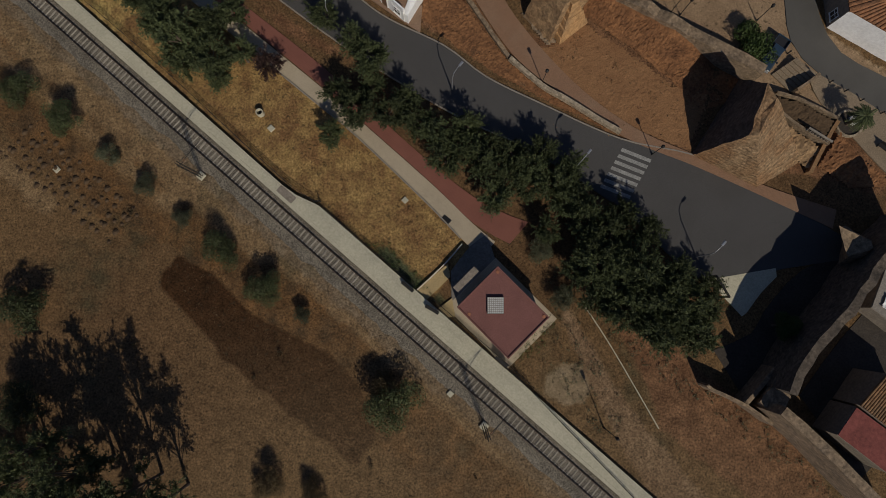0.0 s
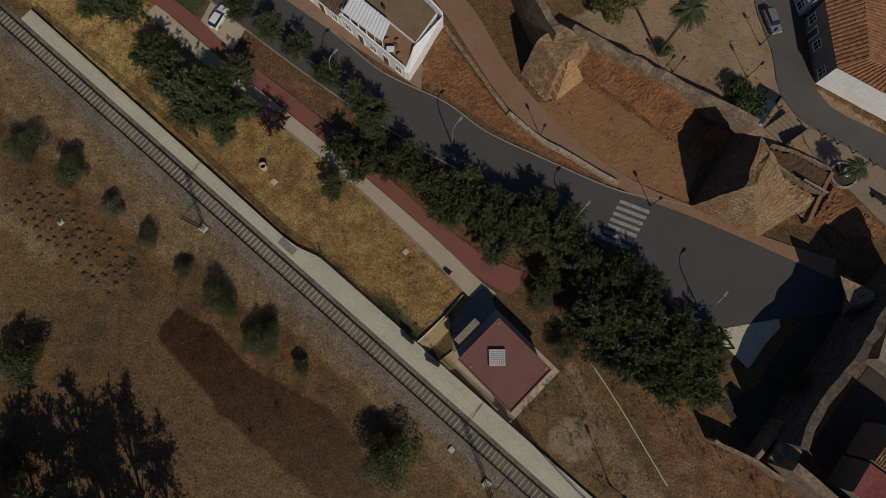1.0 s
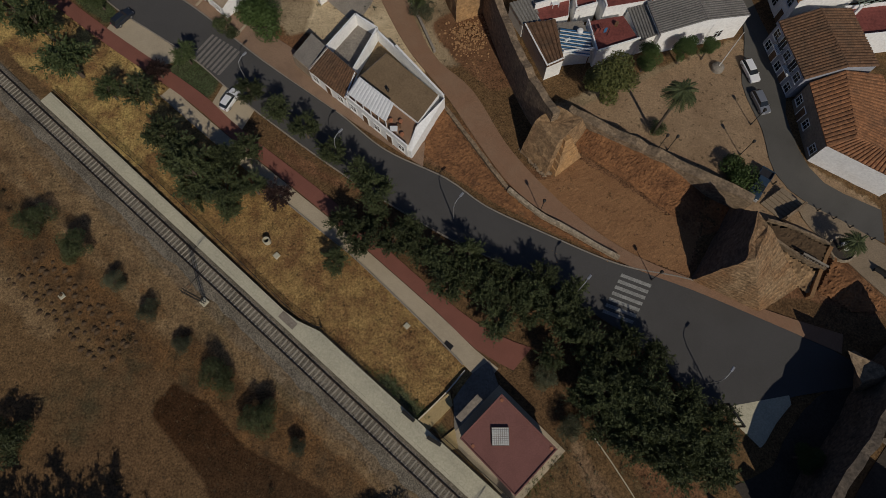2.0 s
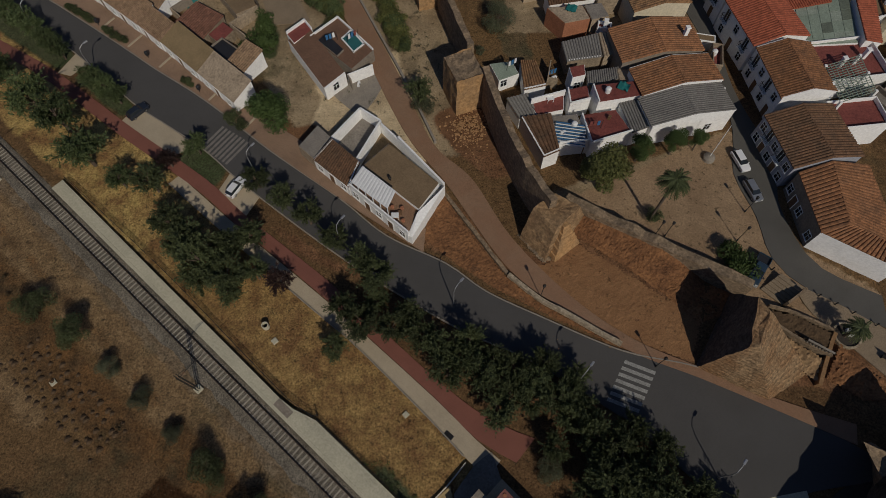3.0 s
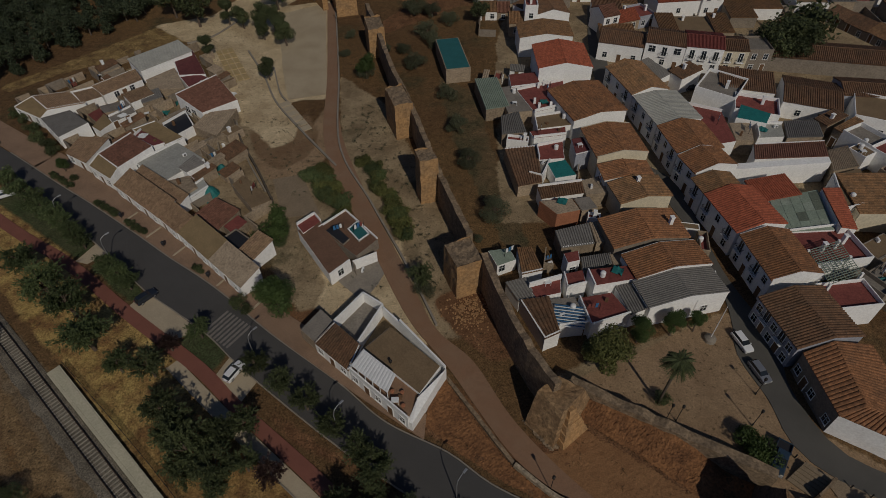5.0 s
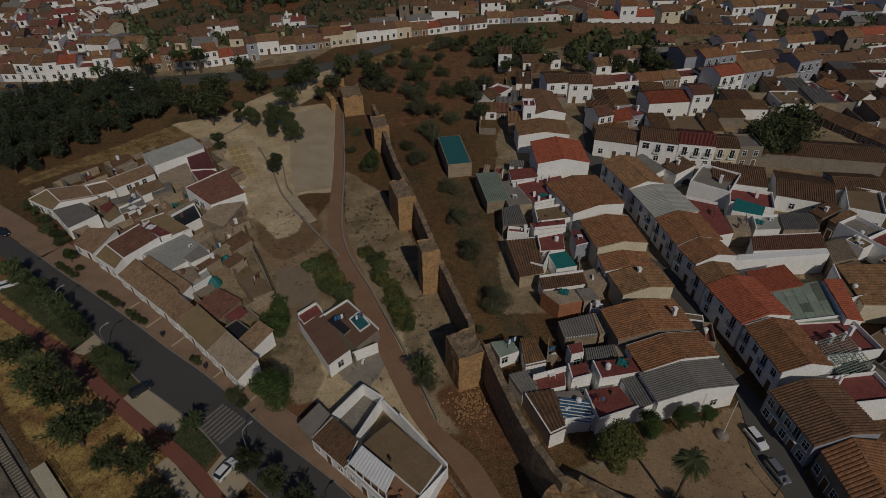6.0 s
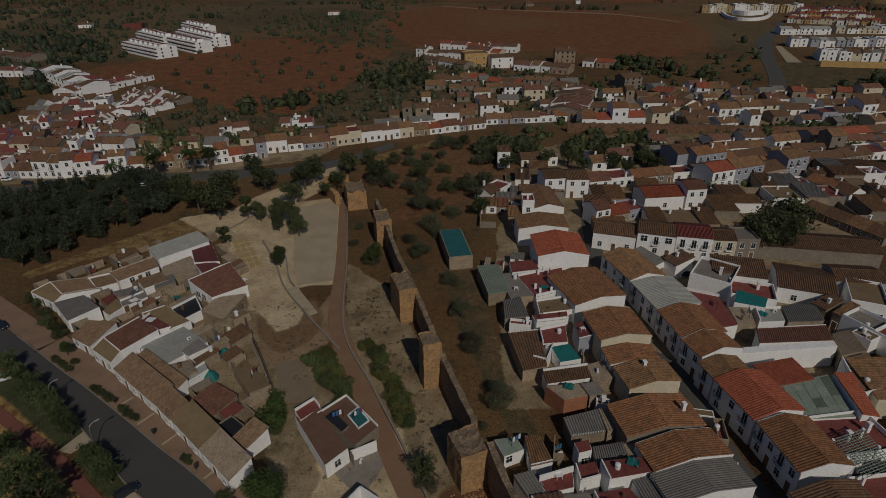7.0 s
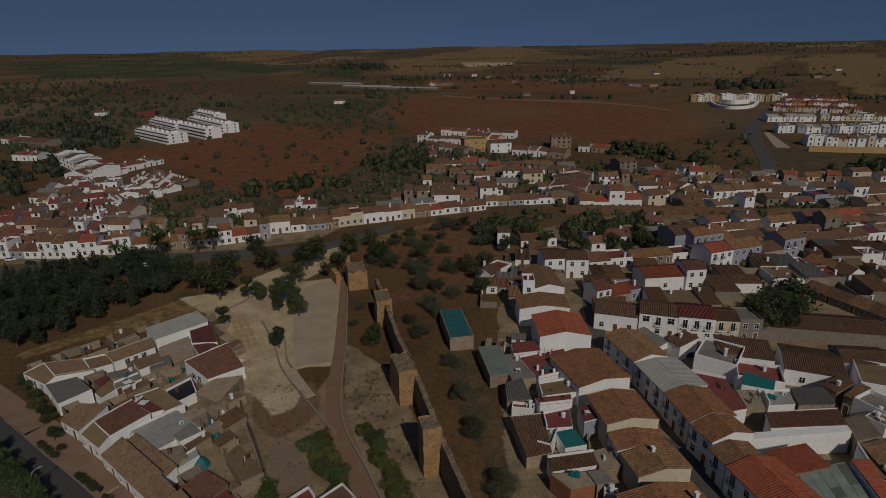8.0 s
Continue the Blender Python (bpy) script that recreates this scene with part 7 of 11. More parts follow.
house(26.89, 123.48, 1.1, 11.88, 11.65, 5.6, "gable_y", 1.2, WHITE, RD, {"e": ["ww", "bw"]}, coping=0.12, label="two-storey white house with bright red roof", chimneys=0)
house(24.83, 138.24, 1.2, 12.96, 7.92, 5, "gable_y", 0.9, WHITE, OC, {"e": ["ww"]}, label="house with ochre tiled roof")
house(27.43, 154.35, 5.4, 8.73, 15.80, 5, "gable_y", 1.2, WHITE, T, {"s": ["---"]}, coping=0.12, label="white house with brown roof and white gable")
house(25.08, 154.81, -46.6, 8.21, 10.21, 4, "shed_w", 0.6, WHITE, T, {"s": ["-w"]}, label="white house wing with brown tiles")
# yards and terraces behind them
lot([(8.71, 105.90, 3), (13.73, 107.17, 3), (11.87, 118.62, 3.2), (6.81, 117.95, 3.2)], DUSTY, SHEET_GREEN, "long shed with grey-green sheet roof", 0.4)
lot([(13.23, 104.43, 3), (18.43, 105.22, 3), (16.35, 115.70, 3), (11.57, 114.53, 3)], DUSTY, FLOOR_GREY, "grey flat roof among terraces", 0)
lot([(18.77, 104.22, 3.2), (26.28, 107.02, 3.2), (26.55, 116.92, 3.2), (15.81, 113.07, 3.2)], WHITE, FLOOR_RED, "red-floored terrace with white parapet", 0, rim=(0, 2), rim_h=0.6)
lot([(14.73, 113.94, 3.3), (21.35, 115.31, 3.3), (20.64, 120.12, 3.6), (14.55, 119.19, 3.6)], WHITE, FLOOR_RED, "red roof with white edge behind terraces", 0, rim=(0,), rim_h=0.3)
lot([(11.41, 97.07, 2.8), (16.35, 97.78, 2.8), (15.48, 104.99, 2.9), (11.68, 103.28, 2.9)], DUSTY, SG, "grey flat-roofed store behind the wall", 0.4)
lot([(18.47, 98.18, 3.2), (26.65, 99.68, 3.2), (26.56, 104.49, 3.2), (18.43, 102.45, 3.2)], WHITE, FLOOR_TAN, "tan terrace with white parapet", 0, rim=(2, 3), rim_h=0.5)
lot([(17.64, 95.24, 3), (24.21, 96.30, 3), (24.44, 98.97, 3), (17.02, 97.68, 3)], WHITE, FLOOR_RED, "narrow red terrace with white walls", 0, rim=(0,), rim_h=0.5)
lot([(17.72, 88.23, 3), (22.68, 88.67, 3), (23.16, 94.14, 3), (17.74, 92.50, 3)], WHITE, FLOOR_RED, "small red terrace with white walls", 0, rim=(2, 3), rim_h=0.7)
lot([(24.65, 88.21, 4), (28.98, 89.77, 4), (29.21, 94.55, 4), (24.62, 93.47, 4)], BLUEWALL, FLOOR_MAROON, "blue-grey block with maroon flat roof", 0, rim=(0,), rim_h=0.12)
lot([(20.25, 83.26, 2.5), (24.30, 84.20, 2.5), (22.84, 88.26, 2.9), (19.22, 87.26, 2.9)], WHITE, TEAL, "lean-to covered with a teal sheet", 0)
lot([(15.46, 84.58, 2.6), (17.86, 83.52, 2.6), (19.95, 88.35, 2.6), (17.83, 88.75, 2.6)], WHITE, FLOOR_GREY, "white walled yard roof", 0, rim=(0, 1), rim_h=0.5)
lot([(13.14, 80.85, 2.7), (17.64, 82.07, 2.7), (17.90, 92.83, 2.9), (11.54, 92.00, 2.9)], DUSTY, T, "long dusty brown shed roof behind the wall", 0.4, rim=(2,), rim_h=0.15)
lot([(16.95, 77.21, 2.8), (24.64, 78.62, 2.8), (24.64, 81.49, 3.2), (16.50, 80.02, 3.2)], WHITE, T, "low house with brown roof and white edge", rim=(2,), rim_h=0.5)
lot([(24.84, 77.76, 3), (29.18, 78.31, 3), (28.23, 83.17, 3), (24.64, 81.90, 3)], DUSTY, DUSTY, "grey rear roof with clutter", 0)
lot([(18.85, 72.17, 3.6), (22.98, 73.24, 3.6), (22.07, 76.20, 3.6), (16.27, 75.70, 3.6)], BRICKRED, DUSTY, "bare brick block with dusty roof", 0)
lot([(23.35, 73.39, 3.2), (26.24, 74.21, 3.2), (25.30, 77.22, 3.2), (22.40, 76.66, 3.2)], DUSTY, FLOOR_GREY, "grey flat-roofed block behind street houses", 0)
lot([(18.68, 65.03, 2.8), (24.13, 65.96, 2.8), (23.91, 70.40, 3.1), (18.14, 68.60, 3.1)], DUSTY, SG, "grey outbuilding with ribbed sheet roof", 0.4, rim=(0,), rim_h=0.1)
lot([(24.49, 65.96, 2.8), (27.04, 66.68, 2.8), (26.52, 71.02, 3), (24.13, 70.51, 3)], DUSTY, DUSTY, "narrow old shed roof", 0.4)
lot([(7.99, 61.47, 2.5), (11.13, 62.85, 2.5), (10.14, 65.45, 2.5), (6.72, 64.87, 2.5)], WHITE, SHEET_GREEN, "small white hut with grey-green roof by the wall", 0, doors=((0, "w-"),))
lot([(11.73, 59.60, 2.6), (15.06, 60.47, 2.6), (13.76, 64.91, 3), (11.42, 64.94, 3)], WHITE, OC, "old shed with loose ochre tiles", rim=(0,), rim_h=0.15)
lot([(10.70, 54.23, 2.6), (13.44, 55.02, 2.6), (12.10, 58.55, 2.9), (9.02, 57.60, 2.9)], WHITE, SG, "white shed with grey sheet roof", 0.4)
lot([(13.21, 54.65, 2.8), (17.25, 55.65, 2.8), (17.56, 58.45, 2.8), (12.40, 56.77, 2.8)], WHITE, FLOOR_RED, "red roof terrace with white parapet", 0, rim=(2,), rim_h=1.1)
lot([(18.14, 56.10, 3), (21.25, 57.03, 3), (21.27, 60.03, 3), (18.01, 59.17, 3)], WHITE, FLOOR_RED, "small red terrace behind houses", 0, rim=(0, 3), rim_h=0.6)
lot([(18.95, 61.02, 3.6), (20.97, 61.57, 3.6), (21.02, 63.61, 3.6), (18.61, 63.04, 3.6)], WHITE, FLOOR_RED, "small white block with red roof", 0, doors=((0, "w"),))
lot([(21.33, 60.21, 2.8), (26.33, 61.53, 2.8), (26.32, 63.69, 2.8), (21.50, 62.79, 2.8)], DUSTY, SG, "small grey lean-to roof", 0.35)
lot([(26.14, 60.89, 3), (28.45, 61.09, 3), (28.50, 63.96, 3), (26.01, 63.26, 3)], DUSTY, DUSTY, "small dusty rear roof", 0)
lot([(22.06, 55.78, 4.2), (28.84, 57.08, 4.2), (28.40, 59.76, 4.2), (21.56, 58.95, 4.2)], WHITE, FLOOR_RED, "white block with red flat roof", 0, rim=(3,), rim_h=0.3)
lot([(20.47, 49.12, 3), (26.65, 51.23, 3), (24.80, 55.39, 3), (19.64, 54.41, 3)], WHITE, FLOOR_RED, "red-tiled terrace above the plaza", 0, rim=(0, 3), rim_h=0.5)
lot([(26.57, 51.08, 3.2), (29.64, 52.10, 3.6), (28.92, 56.95, 3.6), (25.48, 56.27, 3.2)], WHITE, SG, "low wing with grey sheet roof", 0.35)
lot([(13.58, 46.96, 3.2), (15.86, 47.96, 3.4), (15.16, 54.34, 3.4), (10.89, 54.00, 3)], WHITE, T, "white house with brown tiled roof above the plaza", rim=(0, 3), rim_h=0.15)
lot([(16.02, 49.28, 2.6), (20.52, 49.79, 2.6), (19.14, 54.95, 2.6), (15.44, 54.58, 2.6)], WHITE, FLOOR_GREY, "walled yard under a pergola", 0, rim=(0,), rim_h=0.7)
for px_ in ((20.66, 113.96), (21.96, 114.95), (19.09, 107.65), (19.83, 105.78), (22.33, 106.18)):
    e = thing("terrace_post", pose(*px_, 3.15), "short whitewashed post on a red terrace", "post", "terrace posts")
    Shape().chamfer(-0.25, -0.25, 0, 0.25, 0.25, 1.3).ob("post", WHITE, e)
pg = thing("pergola", pose(*(17.67, 50.85), 0, 0, 0, -10), "striped blue and white slatted pergola", "pergola")
for i in range(14):
    Shape().box(-2.2, -1.9 + i * 0.29, 3.0, 2.2, -1.75 + i * 0.29, 3.06).ob("slat", BLUE if i % 2 else PLASTIC_W, pg)
for x in (-2.1, 2.1):
    for y in (-1.8, 1.9):
        Shape().box(x - 0.06, y - 0.06, -0.2, x + 0.06, y + 0.06, 3.0).ob("post", WOOD, pg)
tb = thing("barn", pose(*(2.53, 128.79), 0, 0, 0, -2), "barn with teal metal roof and dusty wall", "barn")
house(1.94, 129.75, 9.6, 5.78, 15.22, 3.6, "flat", 0.0, DUSTY, SHEET_TEAL, label="dusty barn with flat teal metal roof", name="barn", category="barn")
bpy.data.objects.remove(tb)
# ---- east side of the town street ----
# Street wall's shade is put in as grey; the sunny south end is white.
lot([(47.68, 43.42, 4.20), (48.09, 34.29, 4.20), (51.34, 34.97, 5.20), (51.95, 44.57, 5.20)], GREYWALL, O, "street house with ribbed orange tiles at the bend", 0.55, doors=((0, "wdw-w"),))
lot([(57.55, 31.84, 4.20), (57.45, 44.57, 4.20), (51.95, 44.57, 5.20), (51.34, 34.97, 5.20)], GREYWALL, O, "rear slope of the street house with orange tiles", 0.55)
lot([(48.09, 34.29, 4.20), (56.43, 29.06, 4.20), (57.41, 31.67, 4.40), (51.37, 35.05, 5.20)], WHITE, O, "hipped end of the street house above a white wall", 0.55)
house(50.98, 49.27, -79.0, 9.12, 9.96, 4.6, "gable", 1.2, BLUEWALL, T, {"s": ["wdwdw", "wbwbw"]}, label="blue-grey street house with brown tiled roof")
house(51.32, 60.73, -82.7, 9.87, 8.04, 5.2, "gable", 1.2, WHITE, O, {"s": ["wdwd", "bwbw"]}, coping=0.15, label="two-storey street house with orange-brown tiles")
house(49.69, 71.23, -77.3, 9.74, 8.88, 5.2, "gable", 1.2, WHITE, RD, {"s": ["wdw", "bwb"]}, label="two-storey street house with bright red tiles")
house(47.44, 78.29, -78.3, 4.13, 7.19, 5, "gable", 1.0, WHITE, OC, {"s": ["d", "b"]}, label="narrow street house with ochre tiles")
house(47.58, 84.15, -74.1, 5.82, 8.44, 5.4, "gable", 1.2, WHITE, O, {"s": ["wd", "bw"]}, coping=0.15, label="two-storey street house with orange tiles and white gable")
house(46.80, 91.83, -81.4, 8.87, 9.06, 5.2, "gable", 1.2, WHITE, O, {"s": ["wdw", "bwb"]}, label="two-storey street house with orange tiles")
house(45.37, 102.52, -78.0, 10.80, 9.60, 5, "gable", 0.6, WHITE, SHEET_PALE, {"s": ["wdw", "bwb"]}, rib=0.5, label="street house with pale sheet roof")
house(41.92, 114.16, -75.2, 12.18, 8.49, 5.2, "gable", 1.2, WHITE, OC, {"s": ["wdw", "bwb"]}, label="two-storey street house with ochre tiles")
# behind them
house(56.85, 76.96, 13.3, 7.80, 4.76, 4.5, "shed", 0.5, WHITE, RD, label="rear building with bright red sheet roof")
green = lot([(54.63, 66.72, 4.0), (63.39, 67.21, 4.0), (64.72, 76.86, 4.4), (55.28, 74.5, 4.4)], WHITE, SHEET_GREEN, "wide building with patchwork of green sheet roofing", 0, bare=True)
rnd = random.Random(5)
for i in range(5):
    for j in range(4):
        ga, gb, gc, gd = Vector((54.7, 66.9)), Vector((63.3, 67.4)), Vector((64.5, 76.5)), Vector((55.3, 74.3))
        at = lambda u, w: ga.lerp(gb, u).lerp(gd.lerp(gc, u), w)
        q = [at((i + 0.02) / 5, (j + 0.02) / 4), at((i + 0.98) / 5, (j + 0.02) / 4), at((i + 0.98) / 5, (j + 0.98) / 4), at((i + 0.02) / 5, (j + 0.98) / 4)]
        z = [4.03 + 0.1 * w + 0.012 * rnd.random() for w in (j, j, j + 1, j + 1)]
        piece("roof_panel", [(*(p - Vector(green.location.xy)), h) for p, h in zip(q, z)] + [(*(p - Vector(green.location.xy)), h - 0.03) for p, h in zip(q, z)], [(0, 1, 2, 3), (4, 5, 1, 0), (5, 6, 2, 1), (6, 7, 3, 2), (7, 4, 0, 3)], rnd.choice([SHEET_GREEN, SHEET_GREEN, SHEET_DULL, SHEET_PALEGREEN]), green)
lot([(66.68, 66.99, 4.3), (68.9, 77.3, 4.3), (64.9, 76.2, 5.2), (63.6, 66.6, 5.2)], WHITE, RD, "rear house with bright red tiled slope", 0.5)
house(60.00, 63.69, 8.0, 11.22, 7.81, 3.6, "flat", 0.9, WHITE, FLOOR_RED, {"s": ["--"]}, label="red roof terrace with white parapet walls", chimneys=2)
house(58.57, 53.28, 6.6, 7.59, 4.89, 4, "flat", 0.7, WHITE, FLOOR_RED, label="red terrace behind a street house")
house(74.17, 75.77, -95.8, 10.60, 8.57, 4, "shed", 0.6, CREAM, OC, label="house with weathered ochre roof")
house(60.22, 112.41, -36.0, 8.42, 9.56, 4, "flat", 0.8, WHITE, FLOOR_GREY, label="white rear block with grey roof", chimneys=1)
house(66.39, 114.43, -16.4, 11.40, 7.47, 3.8, "shed", 0.7, WHITE, T, {"s": ["--"]}, label="long white house with brown roof", coping=0.0)
house(78.50, 109.28, -21.3, 11.28, 11.12, 3.8, "gable", 1.0, WHITE, T, {"s": ["-w-w-"]}, label="white house with dark brown roof")
house(64.92, 104.59, -20.3, 8.68, 6.87, 3.6, "flat", 0.8, WHITE, FLOOR_RED, label="red terrace with teal awning nearby", chimneys=1)
house(87.79, 102.67, -25.0, 6.76, 9.99, 4, "flat", 0.6, WHITE, FLOOR_TAN, {"s": ["w-w"]}, label="white terraced house with patterned balcony wall")
house(90.10, 110.37, -8.0, 10.20, 7.18, 4.2, "gable", 1.0, BLUEWALL, T, label="blue-grey house with brown roof")
lot([(43.40, -14.86, 4.5), (48.61, -18.98, 4.5), (51.30, -16.07, 4.5), (45.72, -11.79, 4.5)], GREYWALL, FLOOR_RED, "red-roofed building near the railway", 0, bare=True)
lot([(46.02, -11.61, 4.8), (51.68, -16.12, 4.8), (53.77, -12.19, 5.6), (48.65, -8.06, 5.6)], GREYWALL, OC, "house with ribbed tan roof in a dark yard", 0.3)
lot([(49.17, -0.86, 3), (52.74, -3.77, 3), (55.77, 2.07, 3), (51.50, 4.57, 3)], GREYWALL, FLOOR_GREY, "low grey flat-roofed store behind the old wall", 0)
lot([(44.54, 81.77, 4.5), (70.69, 84.35, 4.5), (71.00, 85.99, 4.5), (45.04, 83.52, 4.5)], WHITE, WHITE, "long whitewashed party wall behind the street row", 0, name="party_wall", category="wall")
lot([(57.47, 85.98, 4.2), (71.19, 86.56, 4.2), (72.42, 91.09, 4.4), (58.91, 90.30, 4.4)], WHITE, TILE_REDBROWN, "low house with plain red-brown roof", 0.4, rim=(2,), rim_h=0.15)
lot([(48.18, 90.56, 3.6), (56.49, 92.53, 3.6), (57.17, 102.82, 3.6), (49.91, 106.27, 3.6)], WHITE, FLOOR_RED, "red flat roof behind the street row", 0, rim=(2,), rim_h=0.6)
lot([(56.78, 93.17, 3.4), (60.19, 92.74, 3.4), (61.86, 99.07, 3.4), (57.43, 99.16, 3.4)], DUSTY, DUSTY, "dusty flat roof behind houses", 0)
lot([(61.51, 94.09, 3.2), (66.82, 94.35, 3.2), (67.94, 98.66, 3.2), (62.80, 98.96, 3.2)], WHITE, SHEET_PALE, "white-walled terrace with pale floor", 0, rim=(2, 3), rim_h=0.6)
lot([(67.02, 93.70, 3.4), (74.15, 93.92, 3.4), (75.46, 99.56, 3.4), (68.66, 99.31, 3.4)], DUSTY, SG, "low building with grey sheet roof", 0.4)
lot([(67.38, 72.09, 3.8), (74.28, 74.25, 3.8), (75.69, 83.37, 3.8), (69.83, 81.56, 3.8)], WHITE, FLOOR_TAN, "white terrace with tan floor", 0, rim=(0, 3), rim_h=0.5)
lot([(70.66, 82.75, 3.6), (76.02, 84.27, 3.6), (76.96, 90.35, 3.6), (72.79, 89.04, 3.6)], DUSTY, DUSTY, "dusty low roof beside a party wall", 0.4)
pg = thing("pergola", Matrix.Identity(4), "grey latticed pergola on white posts over a terrace", "pergola")
pa, pb, pc = Vector((*(55.96, 54.43), 0)), Vector((*(61.65, 56.46), 0)), Vector((*(55.81, 61.26), 0))
for i in range(17):
    o = pa + (pc - pa) * (i / 16)
    Shape().tube([(o.x, o.y, 5.4), (o.x + (pb - pa).x, o.y + (pb - pa).y, 5.4)], 0.06, 4).ob("slat", SHEET_GREEN, pg)
for i in range(9):
    o = pa + (pb - pa) * (i / 8)
    Shape().tube([(o.x, o.y, 5.32), (o.x + (pc - pa).x, o.y + (pc - pa).y, 5.32)], 0.05, 4).ob("batten", SHEET_GREEN, pg)
for o in (pa, pb, pc, pb + pc - pa, (pa + pc) / 2, pb + (pc - pa) / 2):
    Shape().box(o.x - 0.18, o.y - 0.18, 3.0, o.x + 0.18, o.y + 0.18, 5.5).ob("post", WHITE, pg)
lot([(58.96, 99.79, 4.2), (64.26, 97.56, 4.2), (66.04, 100.30, 4.6), (61.23, 103.94, 4.6)], WHITE, TEAL, "lean-to covered with a teal sheet", 0)
# ---- yards, sheds and terraces between the houses ----
def taken(x, y, pad=0.15):
    for hx, hy, an, w, d in BUILT:
        dx, dy = x - hx, y - hy
        if abs(dx) + abs(dy) > w + d + 2:
            continue
        c, s = math.cos(an), math.sin(an)
        if abs(dx * c + dy * s) < w / 2 + pad and abs(-dx * s + dy * c) < d / 2 + pad:
            return True
    return False


KINDS = (("flat", 0.7, FLOOR_RED, "small red-floored terrace with white parapet", "terrace"), ("flat", 0.6, FLOOR_GREY, "grey walled yard roof between houses", "terrace"), ("shed", 0.5, SHEET_GREY, "lean-to with grey sheet roof", "shed"),
         ("shed", 0.6, TILE_BROWN, "small shed with brown tiled roof", "shed"), ("flat", 0.15, FLOOR_TAN, "low outbuilding with tan flat roof", "outbuilding"), ("shed", 0.6, TILE_OCHRE, "old shed with ochre tiles", "shed"), ("flat", 0.9, FLOOR_GREY, "white-walled terrace with grey floor", "terrace"), ("yard", 0, None, "", ""))


def infill(poly, ang, cell, seed, walls, low=2.2, high=3.2, yard=0.2, deep=1.25, pick=KINDS):
    """Small sheds and terraces in the gaps of a block."""
    rnd = random.Random(seed)
    turn = Matrix.Rotation(radians(ang), 2)
    back = Matrix.Rotation(radians(-ang), 2)
    loc = [back @ Vector(p) for p in poly]
    x0, x1, y0, y1 = min(p.x for p in loc), max(p.x for p in loc), min(p.y for p in loc), max(p.y for p in loc)
    y = y0
    while y < y1:
        dd = cell * deep * rnd.uniform(0.75, 1.25)
        x = x0
        while x < x1:
            ww = cell * rnd.uniform(0.7, 1.5)
            for w, d, ox, oy in ((ww, dd, 0, 0), (ww * 0.55, dd, -ww * 0.22, 0), (ww * 0.55, dd, ww * 0.22, 0), (ww, dd * 0.5, 0, -dd * 0.25), (ww, dd * 0.5, 0, dd * 0.25)):
                c = Vector((x + ww / 2 + ox, y + dd / 2 + oy))
                pts = [turn @ (c + Vector((i * w / 2, j * d / 2))) for i in (-0.92, 0, 0.92) for j in (-0.92, 0, 0.92)]
                if not inside(np.array([pts[4].x]), np.array([pts[4].y]), poly)[0] or any(taken(p.x, p.y) for p in pts):
                    continue
                roof, rise, cover, label, name = rnd.choice(pick)
                q = turn @ c
                if roof == "yard" or rnd.random() < yard:
                    wl = thing("yard_wall", pose(q.x, q.y, 0, 0, 0, ang), "whitewashed yard wall between houses", "wall", "yard walls")
                    h = rnd.uniform(1.4, 2.3)
                    Shape().box(-w / 2, -d / 2, -0.3, -w / 2 + 0.16, d / 2, h).ob("masonry", rnd.choice(walls), wl)
                    Shape().box(-w / 2 + 0.16, -d / 2, -0.3, w / 2, -d / 2 + 0.16, h).ob("masonry", rnd.choice(walls), wl)
                    for _ in range(rnd.randrange(3)):
                        bx, by, s_ = rnd.uniform(-w / 3, w / 3), rnd.uniform(-d / 3, d / 3), rnd.uniform(0.25, 0.6)
                        clutter(q + turn @ Vector((bx, by)), 0.0, s_, rnd)
                    BUILT.append((q.x, q.y, radians(ang), w, d))
                else:
                    h = rnd.uniform(low, high)
                    house(q.x, q.y, ang, w, d, h, roof, rise * rnd.uniform(0.8, 1.2), rnd.choice(walls), cover, {"s": ["d"]} if rnd.random() < 0.3 else None, rib=0.36, label=label, name=name, category=name, group="yard buildings", chimneys=1 if rnd.random() < 0.18 else 0)
                    if roof == "flat" and rnd.random() < 0.6:
                        for _ in range(rnd.randrange(1, 4)):
                            clutter(q + turn @ Vector((rnd.uniform(-w / 3, w / 3), rnd.uniform(-d / 3, d / 3))), h + 0.03, rnd.uniform(0.3, 0.6), rnd)
                break
            x += ww
        y += dd


